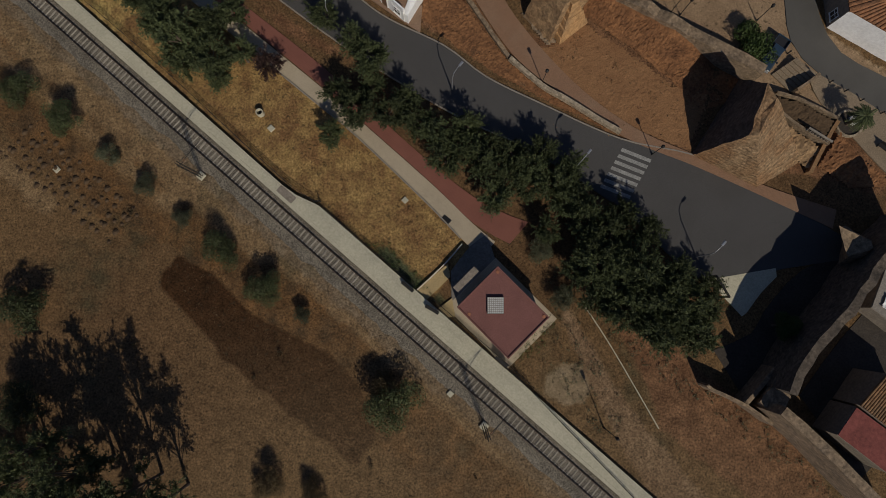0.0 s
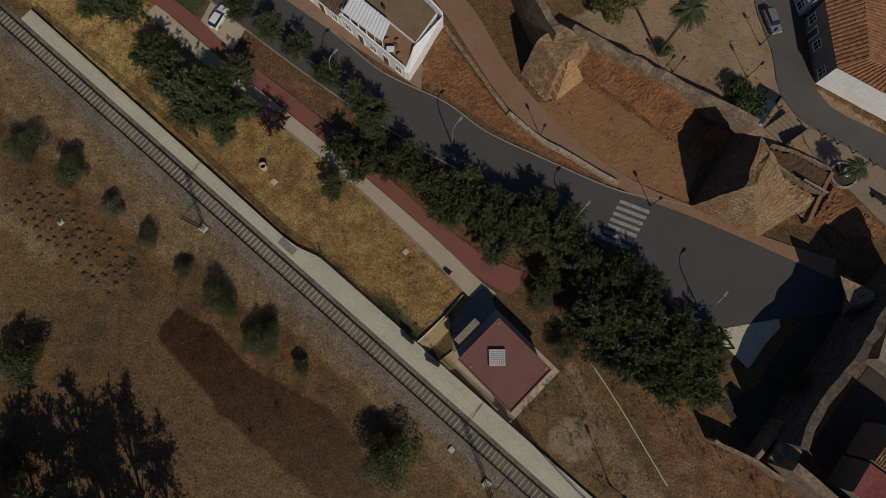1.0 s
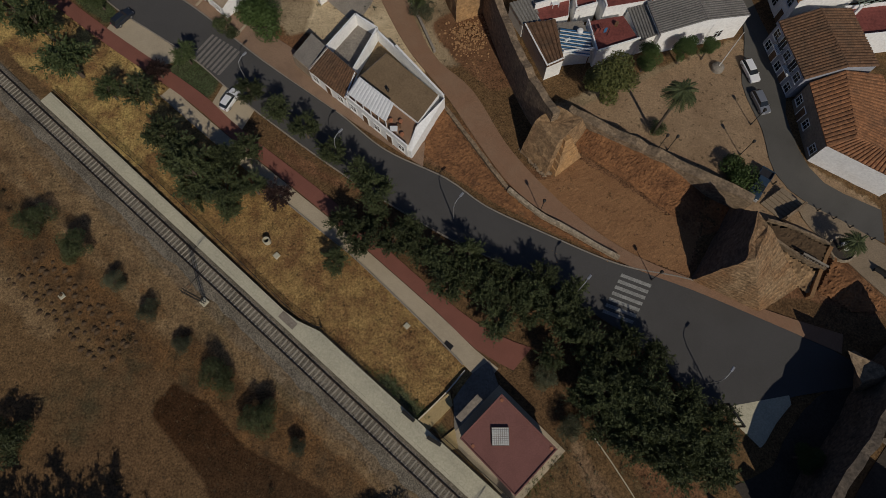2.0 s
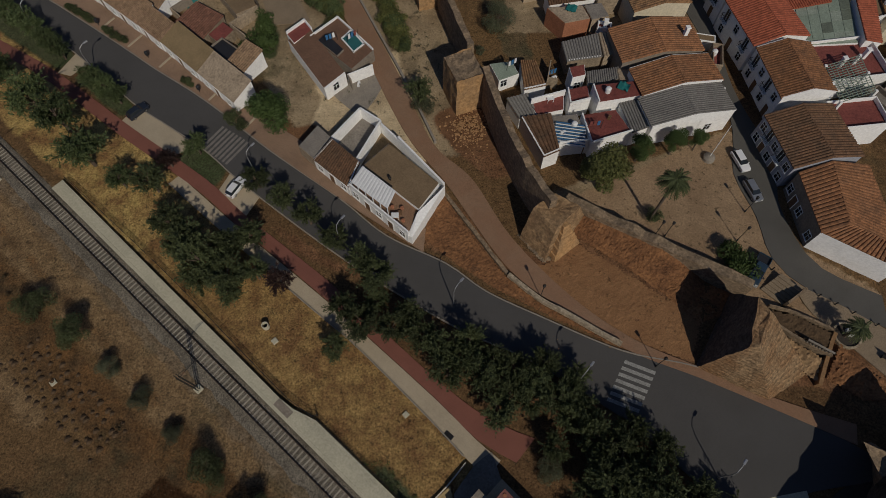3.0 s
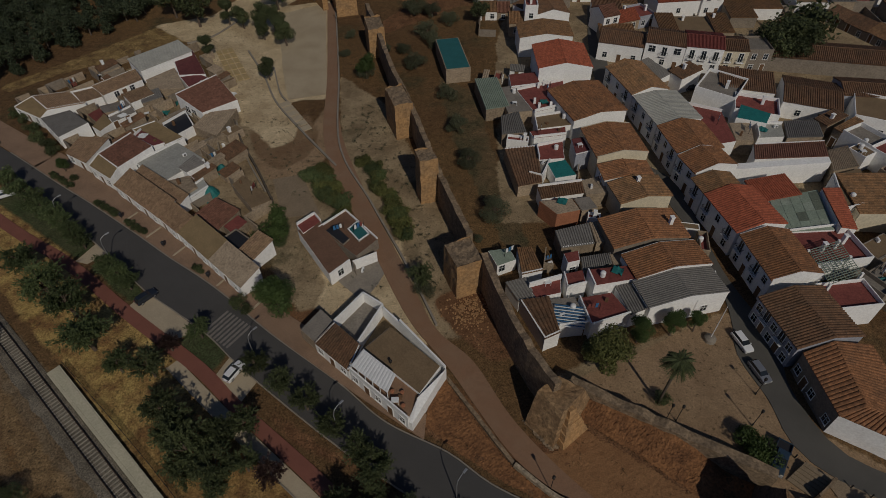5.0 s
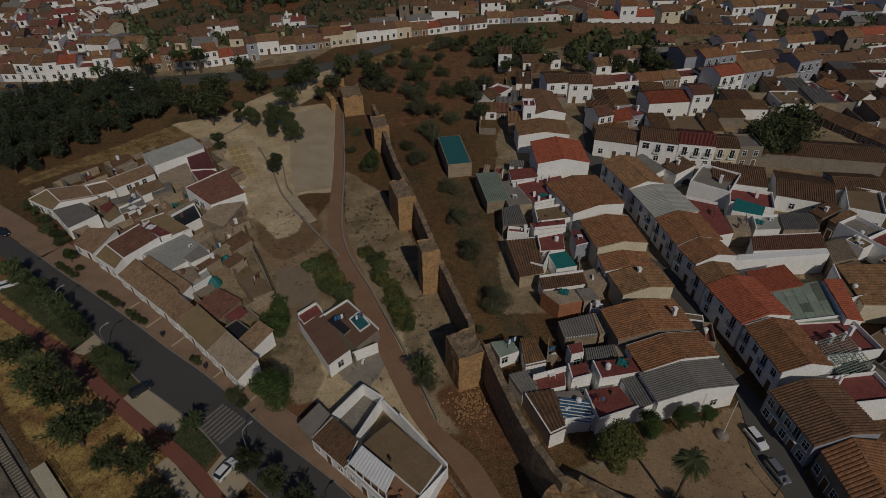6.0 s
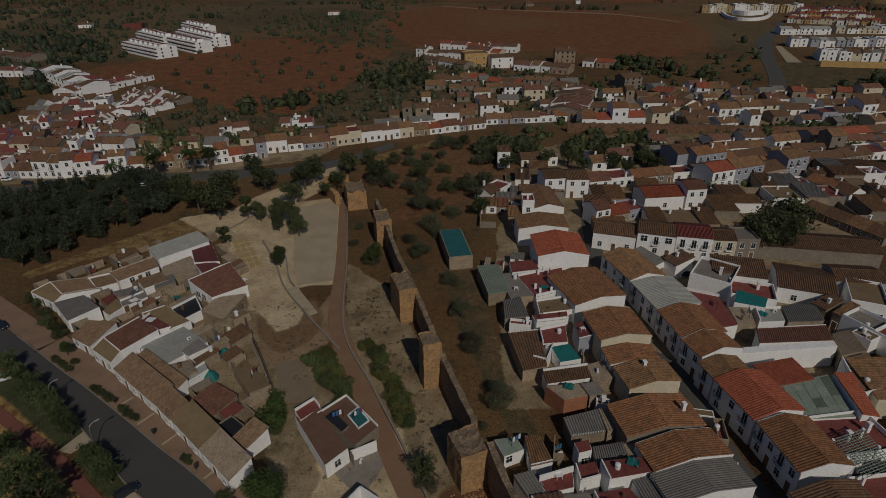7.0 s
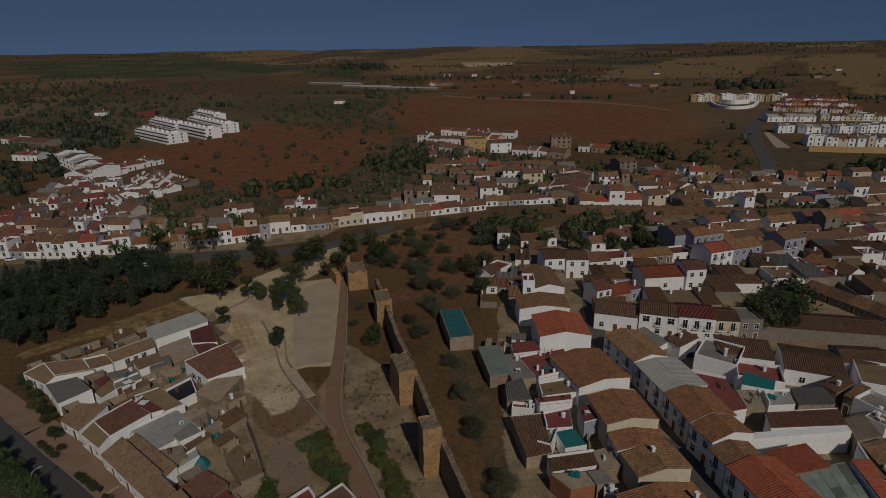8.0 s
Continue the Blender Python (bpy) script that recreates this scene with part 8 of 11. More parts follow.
def clutter(p, z, s, rnd):
    """One loose thing of a yard or roof terrace."""
    k = rnd.randrange(6)
    m = pose(p.x, p.y, z, 0, 0, rnd.uniform(0, 90))
    if k == 0:
        e = thing("water_tank", m, "white plastic water tank on a roof", "tank", "roof tanks")
        Shape().tube([(0, 0, 0), (0, 0, 0.8), (0, 0, 0.95), (0, 0, 1.0)], [0.42, 0.44, 0.3, 0.15], 12).ob("body", PLASTIC_W, e)
    elif k == 1:
        e = thing("plastic_table", m, "white plastic table in a yard", "table", "yard tables")
        Shape().chamfer(-0.5, -0.4, 0.68, 0.5, 0.4, 0.73).ob("tabletop", PLASTIC_W, e)
        for x in (-0.42, 0.42):
            for y in (-0.32, 0.32):
                Shape().box(x - 0.03, y - 0.03, 0, x + 0.03, y + 0.03, 0.68).ob("leg", PLASTIC_W, e)
    elif k == 2:
        e = thing("crate_stack", m, "stack of wooden crates in a yard", "crates", "yard crates")
        for i in range(rnd.randrange(1, 4)):
            Shape().chamfer(-s / 2, -s / 2, i * 0.36, s / 2, s / 2, i * 0.36 + 0.33).ob("crate", WOOD, e)
    elif k == 3:
        e = thing("tarpaulin", m, "crumpled teal tarpaulin in a yard", "tarpaulin", "tarpaulins")
        n = 5
        v = [(i * 0.32 - 0.8, j * 0.32 - 0.8, 0.25 + 0.3 * noise.noise((i * 0.9 + p.x, j * 0.9 + p.y, 0))) for i in range(n + 1) for j in range(n + 1)]
        v += [(a, b, c - 0.06) for a, b, c in v]
        w = (n + 1) ** 2
        f = [(i * (n + 1) + j, (i + 1) * (n + 1) + j, (i + 1) * (n + 1) + j + 1, i * (n + 1) + j + 1) for i in range(n) for j in range(n)]
        piece("sheet", v, f + [tuple(w + i for i in q[::-1]) for q in f], TEAL if rnd.random() < 0.5 else PLASTIC_W, e)
    elif k == 4:
        e = thing("clothes_line", m, "washing hung on a clothes line", "clothes line", "clothes lines")
        for x in (-1.0, 1.0):
            Shape().box(x - 0.03, -0.03, 0, x + 0.03, 0.03, 1.7).ob("post", IRON, e)
        for i in range(3):
            Shape().box(-0.8 + i * 0.55, -0.01, 0.7, -0.4 + i * 0.55, 0.015, 1.65).ob("cloth", rnd.choice([PLASTIC_W, BLUE, FLOOR_RED]), e)
    else:
        e = thing("air_conditioner", m, "pale box of an air conditioner", "air conditioner", "air conditioners")
        Shape().chamfer(-0.4, -0.17, 0.05, 0.4, 0.17, 0.6).ob("casing", PLASTIC_W, e)
        Shape().tube([(0.05, -0.175, 0.32), (0.05, -0.19, 0.32)], 0.2, 12).ob("fan_grille", PLASTIC_D, e)


BW = (WHITE, DUSTY, GREYWALL)
YARDY = (("shed", 0.3, DUSTY, "low dusty shed in a yard", "shed"), ("flat", 0.1, FLOOR_TAN, "low outbuilding with tan flat roof", "outbuilding"), ("shed", 0.4, TILE_BROWN, "small shed with brown tiled roof", "shed"), ("yard", 0, None, "", ""))
infill([(-96.55, 114.55), (-85.52, 124.85), (-78.44, 135.67), (-60.50, 139.36), (-47.43, 115.15), (-42.98, 96.09), (-32.16, 80.00), (-30.89, 68.47), (-32.99, 62.26), (-45.83, 72.77), (-66.21, 89.00)], -42, 3.0, 1, (DUSTY, DUSTY, GREYWALL), 1.3, 1.9, 0.55, pick=YARDY)
infill([(7.82, 120.84), (19.52, 125.54), (33.83, 117.02), (41.93, 67.42), (42.82, 57.87), (29.97, 52.30), (13.50, 49.13), (9.81, 60.54), (19.46, 67.74), (15.85, 76.15), (12.71, 96.96)], -12, 3.0, 2, BW, 1.8, 2.6, 0.45, pick=YARDY + KINDS[:3])
infill([(43.09, 124.92), (58.60, 117.71), (86.68, 108.38), (92.19, 99.41), (69.57, 55.40), (62.14, 51.45), (52.60, 72.67), (48.06, 109.27)], -62, 4.2, 3, BW, 2.6, 4.0, 0.15)
infill([(-24.73, 73.87), (-14.93, 70.92), (-11.78, 63.17), (-17.21, 59.74)], -62, 3.0, 4, BW, 2.0, 2.4, 0.5)
rnd = random.Random(91)
for mid, du, dv in FLAT_LOTS:
    for sgn in (-1, 1) if du.length > 1.4 else (1,):
        if rnd.random() < 0.75:
            q = mid + du * sgn * rnd.uniform(0.5, 1.0) + dv * rnd.uniform(-0.8, 0.8)
            clutter(Vector((q.x, q.y)), mid.z, rnd.uniform(0.3, 0.6), rnd)
# ---- rows of houses further off ----
COVERS = [TILE_BROWN, TILE_RED, TILE_OCHRE, TILE_REDBROWN, TILE_BROWN, TILE_ORANGE]


def row(a, b, n, depth, h, seed, tall=0.25, patterns=("wdw", "dww", "wwd"), walls=(WHITE, WHITE, DUSTY, BLUEWALL, WHITE, WHITE), group="far village houses", gap=0.0, rise=1.6):
    """n houses side by side along the line from a to b, which their fronts follow."""
    rnd = random.Random(seed)
    a, b = Vector(a), Vector(b)
    u = (b - a).normalized()
    nrm = Vector((-u.y, u.x))
    cuts = sorted([0.0, 1.0] + [(i + rnd.uniform(-0.22, 0.22)) / n for i in range(1, n)])
    ang = math.degrees(math.atan2(u.y, u.x))
    for i in range(n):
        w = (cuts[i + 1] - cuts[i]) * (b - a).length - gap
        c = a + u * ((cuts[i] + cuts[i + 1]) / 2 * (b - a).length)
        d = depth * rnd.uniform(0.8, 1.15)
        two = rnd.random() < tall
        hh = h * (1.4 if two else 0.7) * rnd.uniform(0.9, 1.1)
        k = max(1, min(5, round(w / 3.0)))
        pat = "".join(rnd.choice("wwdw") for _ in range(k))
        ops = {"s": [pat] + (["".join(rnd.choice("bww") for _ in range(k))] if two else [])}
        cover = rnd.choice(COVERS)
        flat = rnd.random() < 0.08
        wall = rnd.choice(walls)
        word = "two-storey" if two else "low"
        colour = {DUSTY.name: "dusty", WHITE.name: "white", CREAM.name: "cream", GREYWALL.name: "grey", BLUEWALL.name: "blue-grey"}[wall.name]
        p = c + nrm * d / 2
        house(p.x, p.y, ang, w, d, hh, "flat" if flat else "gable", 0.6 if flat else rise * rnd.uniform(0.85, 1.15), wall, FLOOR_RED if flat else cover, ops, rib=0.0 if p.length > 170 else 0.35,
              label=f"{word} {colour} village house with {'red flat' if flat else cover.name.split('_')[0] + ' tiled'} roof", chimneys=1 if rnd.random() < 0.4 else 0, group=group)


house(43.56, 134.40, -18.4, 10.52, 8.00, 4.6, "gable", 1.2, WHITE, T, {"s": ["wdw"]}, label="white house with brown tiled roof at the street corner")
house(53.12, 131.29, -18.5, 9.03, 8.00, 6, "gable", 1.2, WHITE, T, {"s": ["dwd", "WbW"]}, label="two-storey white house with brown roof and balconies")
house(61.22, 128.99, -13.4, 8.28, 8.00, 6.3, "gable", 1.0, WHITE, FLOOR_RED, {"s": ["wdw", "bbb"]}, rib=0.3, label="two-storey white house with dark red roof and tall windows")
house(67.72, 127.81, -7.2, 5.76, 7.00, 5.8, "gable", 1.0, CREAM, T, {"s": ["wd", "bb"]}, label="two-storey cream house with brown roof")
house(73.56, 128.51, -1.6, 5.58, 7.00, 5.2, "flat", 0.5, GREYWALL, FLOOR_GREY, {"s": ["wd", "ww"]}, label="two-storey grey brick house with flat roof")
house(91.00, 127.32, -12.0, 27.35, 9.00, 3.6, "gable", 1.2, GREYWALL, T, label="long low building with dusty brown roof")
house(33.16, 171.26, 5.7, 6.71, 9.00, 6.2, "gable", 1.0, WHITE, T, {"s": ["wd", "ww"]}, label="two-storey white house at the street's top")
house(40.52, 170.56, -2.2, 6.83, 9.00, 6, "gable", 1.0, WHITE, TILE_BROWN, {"s": ["dw", "ww"]}, label="two-storey white house at the street's top")
house(20.33, 196.64, -2.5, 4.44, 5.00, 6, "shed", 0.6, WHITE, T, {"s": ["w", "w"]}, label="tall narrow white house at the wall")
row((45.84, 172.48), (89.04, 180.98), 6, 8, 3.8, 11, 0.0, walls=(WHITE, WHITE, GREYWALL, BLUEWALL))
house(63.58, 160.15, 5.5, 12.47, 9.00, 4.2, "gable", 1.4, WHITE, RD, {"s": ["-w-"]}, label="white house with bright red roof behind the street row")
house(72.45, 159.74, 5.9, 5.94, 8.00, 6.4, "gable", 1.0, WHITE, TILE_REDBROWN, {"s": ["wd", "ww"]}, label="tall narrow white house with red roof")
house(83.03, 194.40, 15.2, 11.47, 10.00, 6, "gable", 1.6, BLUEWALL, T, {"s": ["-ww"]}, label="blue-grey two-storey house with brown roof")
row((83.36, 170.05), (120.45, 182.92), 4, 8, 4.6, 13, 0.4)
row((107.94, 184.56), (158.88, 197.12), 5, 9, 4.0, 14, 0.2)
row((84.26, 185.57), (113.29, 194.85), 3, 8, 4.2, 15, 0.2)
row((97.70, 203.20), (118.84, 205.54), 3, 7, 4.0, 16, 0.4)
row((141.39, 215.00), (176.99, 222.29), 3, 8, 4.0, 17, 0.2)
row((41.08, 144.52), (56.27, 150.36), 3, 7, 3.6, 18, 0.2)
row((16.89, 145.30), (23.94, 145.08), 2, 6, 5.0, 19, 0.5)
row((9.60, 155.12), (17.90, 154.84), 2, 6, 3.2, 20, 0.0)
row((13.58, 163.46), (20.67, 172.49), 2, 6, 3.4, 21, 0.0)
row((26.62, 195.06), (39.54, 195.71), 2, 7, 4.0, 23, 0.3)
row((102.33, 151.90), (111.09, 130.70), 4, 7, 3.2, 25, 0.0, walls=(GREYWALL, GREYWALL, WHITE))
row((115.07, 173.70), (120.34, 159.54), 3, 7, 3.2, 26, 0.0, walls=(GREYWALL, WHITE))
infill([(39.87, 142.78), (45.73, 166.78), (89.28, 177.29), (156.71, 194.11), (115.58, 136.96), (107.08, 160.02), (89.96, 156.40), (71.12, 143.54)], -3, 6.5, 6, (WHITE, DUSTY, DUSTY, GREYWALL), 2.2, 3.4, 0.3, pick=KINDS[2:6] + KINDS[3:4] + KINDS[:1])
infill([(9.03, 145.56), (14.69, 177.72), (33.63, 190.60), (36.06, 162.63), (26.58, 146.82)], -6, 5.5, 7, (WHITE, DUSTY, GREYWALL), 2.2, 3.4, 0.3, pick=KINDS[2:6] + KINDS[:1])
# the white row along the lower road
row((-159.35, 191.31), (-134.43, 190.27), 5, 8, 4.2, 31, 0.4)
row((-134.43, 190.27), (-113.83, 195.19), 4, 8, 4.4, 32, 0.5)
row((-113.83, 195.19), (-89.59, 201.46), 5, 8, 4.0, 33, 0.2, walls=(WHITE, WHITE, DUSTY))
row((-89.09, 200.18), (-67.66, 209.60), 5, 8, 4.2, 34, 0.2)
row((-69.51, 214.53), (-61.71, 216.29), 1, 8, 6.6, 35, 0.0)
row((-61.48, 216.28), (-43.52, 221.27), 3, 9, 4.2, 36, 0.1)
row((-45.83, 221.38), (-13.29, 233.94), 5, 9, 6.4, 37, 0.0, walls=(WHITE, CREAM, WHITE))
row((-13.29, 233.94), (17.39, 244.44), 5, 8, 3.8, 38, 0.2)
row((17.77, 249.97), (54.06, 253.64), 6, 8, 3.6, 39, 0.15)
row((57.96, 242.18), (85.14, 242.46), 4, 9, 5.6, 41, 0.1)
row((102.53, 246.07), (137.54, 248.76), 4, 9, 4.6, 42, 0.4)
row((161.93, 245.45), (197.00, 250.09), 4, 9, 5.0, 43, 0.4)
# the cluster down the far slope

class District:
    """Builds the houses of the far districts, each a thing with its wall, roof and openings."""

    def __init__(self):
        self.parts, self.rest = {}, ([], [], [], [])

    def add(self, verts, faces, material, name="wall"):
        v, f, m, mats = self.parts.setdefault(name, ([], [], [], []))
        if material not in mats:
            mats.append(material)
        k = len(v)
        v += [tuple(p) for p in verts]
        f += [tuple(k + i for i in q) for q in faces]
        m += [mats.index(material)] * len(faces)

    def join(self, t):
        """Add the house to the one mesh of the far hills."""
        V, Fc, M, mats = self.rest
        for v, f, m, own in self.parts.values():
            k = len(V)
            V += [tuple(t @ Vector(p)) for p in v]
            Fc += [tuple(k + i for i in q) for q in f]
            for i in m:
                if own[i] not in mats:
                    mats.append(own[i])
                M.append(mats.index(own[i]))
        self.parts = {}

    def terraces(self, a, b, deep, h, storeys):
        """A long apartment slab whose front from a to b has a balcony band of white and dark red on each storey, with roof huts."""
        t = Matrix.Translation((a.x, a.y, 0)) @ Matrix.Rotation(math.atan2(b.y - a.y, b.x - a.x), 4, "Z")
        L = (b - a).length
        box = [(3, 2, 1, 0), (4, 5, 6, 7), (0, 1, 5, 4), (1, 2, 6, 5), (2, 3, 7, 6), (3, 0, 4, 7)]
        cub = lambda x0, y0, z0, x1, y1, z1: [(x0, y0, z0), (x1, y0, z0), (x1, y1, z0), (x0, y1, z0), (x0, y0, z1), (x1, y0, z1), (x1, y1, z1), (x0, y1, z1)]
        self.add(cub(0, 0, -1, L, deep, h), box, WHITE)
        st = h / storeys
        for k in range(storeys):
            z = k * st
            self.add(cub(0, -1.6, z, L, -0.003, z + 1.1), box, WHITE)
            self.add(cub(0.4, -0.06, z + 1.25, L - 0.4, 0.2, z + st - 0.5), box, FLOOR_MAROON)
            for i in range(int(L / 4)):
                self.add(cub(i * 4 + 1.4, -0.1, z + 1.1, i * 4 + 2.6, 0.1, z + 2.4), box, GLASS)
        n = int(L / 8)
        for i in range(n):
            x = (i + 0.3) * L / n
            self.add(cub(x, deep * 0.25, h, x + 3.6, deep * 0.6, h + 2.2), box, WHITE)
            self.add(cub(x - 0.2, deep * 0.25 - 1.2, h + 2.2, x + 3.8, deep * 0.6 + 0.2, h + 2.4), box, FLOOR_MAROON)
        for i in range(int(deep / 7)):
            y = 3 + i * 7
            for k in range(storeys):
                self.add(cub(L - 0.1, y, k * st + 1.0, L + 0.05, y + 1.1, k * st + 2.3), box, GLASS)
        self.join(t)

    def finish(self, t, wall, cover, storeys, group):
        colour = {DUSTY.name: "dusty", WHITE.name: "white", CREAM.name: "cream", GREYWALL.name: "grey"}[wall.name]
        tone = cover.name.split("_")[0].replace("limewash", "white").replace("fibre", "grey").replace("weathered", "ochre")
        e = thing("house", t, f"{'low' if storeys < 2 else 'tall'} {colour} village house with {tone} roof", "house", group)
        for name, (v, f, m, mats) in self.parts.items():
            o = piece(name, v, f, mats, e)
            o.data.polygons.foreach_set("material_index", m)
        self.parts = {}
        return e

    def house(self, x, y, ang, w, d, h, rise, wall, cover, rnd, flat=False, storeys=1):
        t = pose(x, y, 0, 0, 0, ang)
        a, b = w / 2, d / 2
        at = lambda ps: [Vector(p) for p in ps]
        holes = []
        box = [(3, 2, 1, 0), (4, 5, 6, 7), (0, 1, 5, 4), (1, 2, 6, 5), (2, 3, 7, 6), (3, 0, 4, 7)]
        cub = lambda x0, y0, z0, x1, y1, z1: at([(x0, y0, z0), (x1, y0, z0), (x1, y1, z0), (x0, y1, z0), (x0, y0, z1), (x1, y0, z1), (x1, y1, z1), (x0, y1, z1)])
        self.add(cub(-a, -b, -1, a, b, h), box, wall)
        if flat:
            for q in ((-a, -b, a, -b + 0.25), (-a, b - 0.25, a, b), (-a, -b + 0.25, -a + 0.25, b - 0.25), (a - 0.25, -b + 0.25, a, b - 0.25)):
                self.add(cub(q[0], q[1], h, q[2], q[3], h + 0.8), box, wall)
            self.add(cub(-a + 0.25, -b + 0.25, h, a - 0.25, b - 0.25, h + 0.05), box, cover, "roof")
        else:
            end = ((-b - 0.25, h - 0.1), (b + 0.25, h - 0.1), (0, h + rise))
            self.add(at([(-a - 0.1, q, z) for q, z in end] + [(a + 0.1, q, z) for q, z in end]), [(0, 1, 4, 3), (1, 2, 5, 4), (2, 0, 3, 5)], cover, "roof")
            self.add(at([(-a + 0.05, q * 0.97, z + 0.02) for q, z in end]), [(2, 1, 0)], wall)
            self.add(at([(a - 0.05, q * 0.97, z + 0.02) for q, z in end]), [(0, 1, 2)], wall)
        k = max(1, int(w / 3.2))
        for st in range(storeys):
            z = st * h / storeys
            for i in range(k):
                c = ((i + 0.5) / k - 0.5) * w + rnd.uniform(-0.3, 0.3)
                if st == 0 and rnd.random() < 0.35:
                    holes.append(("door", c, z, 2.1, WOOD))
                elif rnd.random() < 0.85:
                    holes.append(("window", c, z + 0.9, 1.3, GLASS))
        if rnd.random() < 0.4:
            c, q = rnd.uniform(-a * 0.6, a * 0.6), rnd.uniform(-b * 0.4, b * 0.4)
            self.add(cub(c - 0.35, q - 0.35, h, c + 0.35, q + 0.35, h + rise + 0.9), box, wall)
        # a low wing and a yard wall at the back
        if rnd.random() < 0.75:
            ww, dd = w * rnd.uniform(0.35, 0.8), rnd.uniform(3, 6)
            x0 = rnd.uniform(-a, a - ww)
            self.add(cub(x0, b, -1, x0 + ww, b + dd, 2.7), box, wall)
            self.add(at([(x0 - 0.1, b - 0.05, 3.3), (x0 + ww + 0.1, b - 0.05, 3.3), (x0 + ww + 0.1, b + dd + 0.2, 2.72), (x0 - 0.1, b + dd + 0.2, 2.72), (x0 - 0.1, b - 0.05, 3.15), (x0 + ww + 0.1, b - 0.05, 3.15), (x0 + ww + 0.1, b + dd + 0.2, 2.6), (x0 - 0.1, b + dd + 0.2, 2.6)]), box, rnd.choice([TILE_BROWN, SHEET_GREY, TILE_OCHRE]), "lean_to_roof")
        near = math.hypot(x, y) < 238
        for name, c, z, tall, m in holes:
            if not near:
                self.add(cub(c - 0.5, -b - 0.04, z, c + 0.5, -b + 0.1, z + tall), box, m)
        if not near:
            self.join(t)
            return None
        e = self.finish(t, wall, cover, storeys, "far village houses")
        for name, c, z, tall, m in holes:
            if name not in FAR_OPENINGS:
                q = Shape().box(-0.5, -0.04, 0, 0.5, 0.1, tall)
                for x0, x1, z0, z1 in ((-0.58, -0.5, 0, tall + 0.08), (0.5, 0.58, 0, tall + 0.08), (-0.5, 0.5, tall, tall + 0.08)):
                    q.box(x0, -0.07, z0, x1, 0.1, z1)
                FAR_OPENINGS[name] = mesh(name, q.v, q.f, m)
            o = new(name, FAR_OPENINGS[name])
            o.parent, o.matrix_basis = e, Matrix.Translation((c, -b, z))
        return e


FAR_OPENINGS = {}
district = District()


def far_row(a, b, n, depth, h, seed, tall=0.25, walls=None, group="", flats=0.06, covers=None, storeys=0):
    """n far houses side by side along a line."""
    rnd = random.Random(seed)
    a, b = Vector(a), Vector(b)
    west = a.x < -60
    walls = walls or ((WHITE, WHITE, WHITE, GREYWALL, WHITE) if west else (WHITE, GREYWALL, DUSTY, WHITE, DUSTY))
    u = (b - a).normalized()
    nrm = Vector((-u.y, u.x))
    cuts = sorted([0.0, 1.0] + [(i + rnd.uniform(-0.25, 0.25)) / n for i in range(1, n)])
    ang = math.degrees(math.atan2(u.y, u.x))
    for i in range(n):
        w = (cuts[i + 1] - cuts[i]) * (b - a).length * (1 if rnd.random() < 0.8 else 0.75)
        d = depth * rnd.uniform(0.8, 1.2)
        p = a + u * ((cuts[i] + cuts[i + 1]) / 2 * (b - a).length) + nrm * (d / 2 + rnd.uniform(-1, 1) * 0.08 * depth)
        two = rnd.random() < tall or h > 5.5
        hh = h * (1.35 if two and h <= 5.5 else 0.8) * rnd.uniform(0.85, 1.15)
        flat = rnd.random() < flats
        district.house(p.x, p.y, ang + rnd.uniform(-2, 2), w, d, hh, 1.5 * rnd.uniform(0.8, 1.2), rnd.choice(walls), rnd.choice(covers or ([FLOOR_RED, FLOOR_GREY] if flat else [TILE_REDBROWN, FLOOR_RED, TILE_BROWN, TILE_REDBROWN, TILE_BROWN] if west else [TILE_BROWN, TILE_REDBROWN, TILE_BROWN, TILE_OCHRE, TILE_BROWN, TILE_RED])), rnd, flat, storeys or (3 if h > 8 else 2 if two else 1))


far_row((-173.33, 210.43), (-133.20, 217.57), 9, 8, 3.8, 51, 0.3)
far_row((-180.18, 219.82), (-141.93, 229.25), 8, 8, 3.8, 52, 0.3)
far_row((-187.61, 229.98), (-150.05, 239.47), 7, 9, 3.8, 53, 0.3)
far_row((-182.00, 242.87), (-144.95, 253.50), 7, 9, 3.8, 54, 0.3)
far_row((-171.86, 255.00), (-150.13, 263.54), 4, 9, 3.8, 55, 0.3)
far_row((-190.56, 276.43), (-165.79, 282.75), 4, 10, 4.2, 56, 0.3)
far_row((-156.54, 268.01), (-144.04, 270.41), 2, 10, 4.5, 57, 0.2)
far_row((-201.46, 313.96), (-194.83, 333.92), 3, 12, 5.5, 58, 0.4)
far_row((-187.27, 289.94), (-174.28, 301.48), 3, 10, 4.5, 59, 0.4)
far_row((-106.06, 231.41), (-84.02, 241.12), 4, 8, 4.0, 60, 0.3)
far_row((-193.09, 333.80), (-179.70, 362.87), 5, 9, 4.5, 61, 0.2)
far_row((-73.14, 246.74), (-58.40, 248.67), 3, 8, 4.0, 62, 0.3)
far_row((-26.25, 258.33), (-7.89, 259.25), 3, 8, 4.5, 63, 0.4)
far_row((-7.97, 262.31), (24.22, 265.57), 4, 8, 4.0, 64, 0.2)
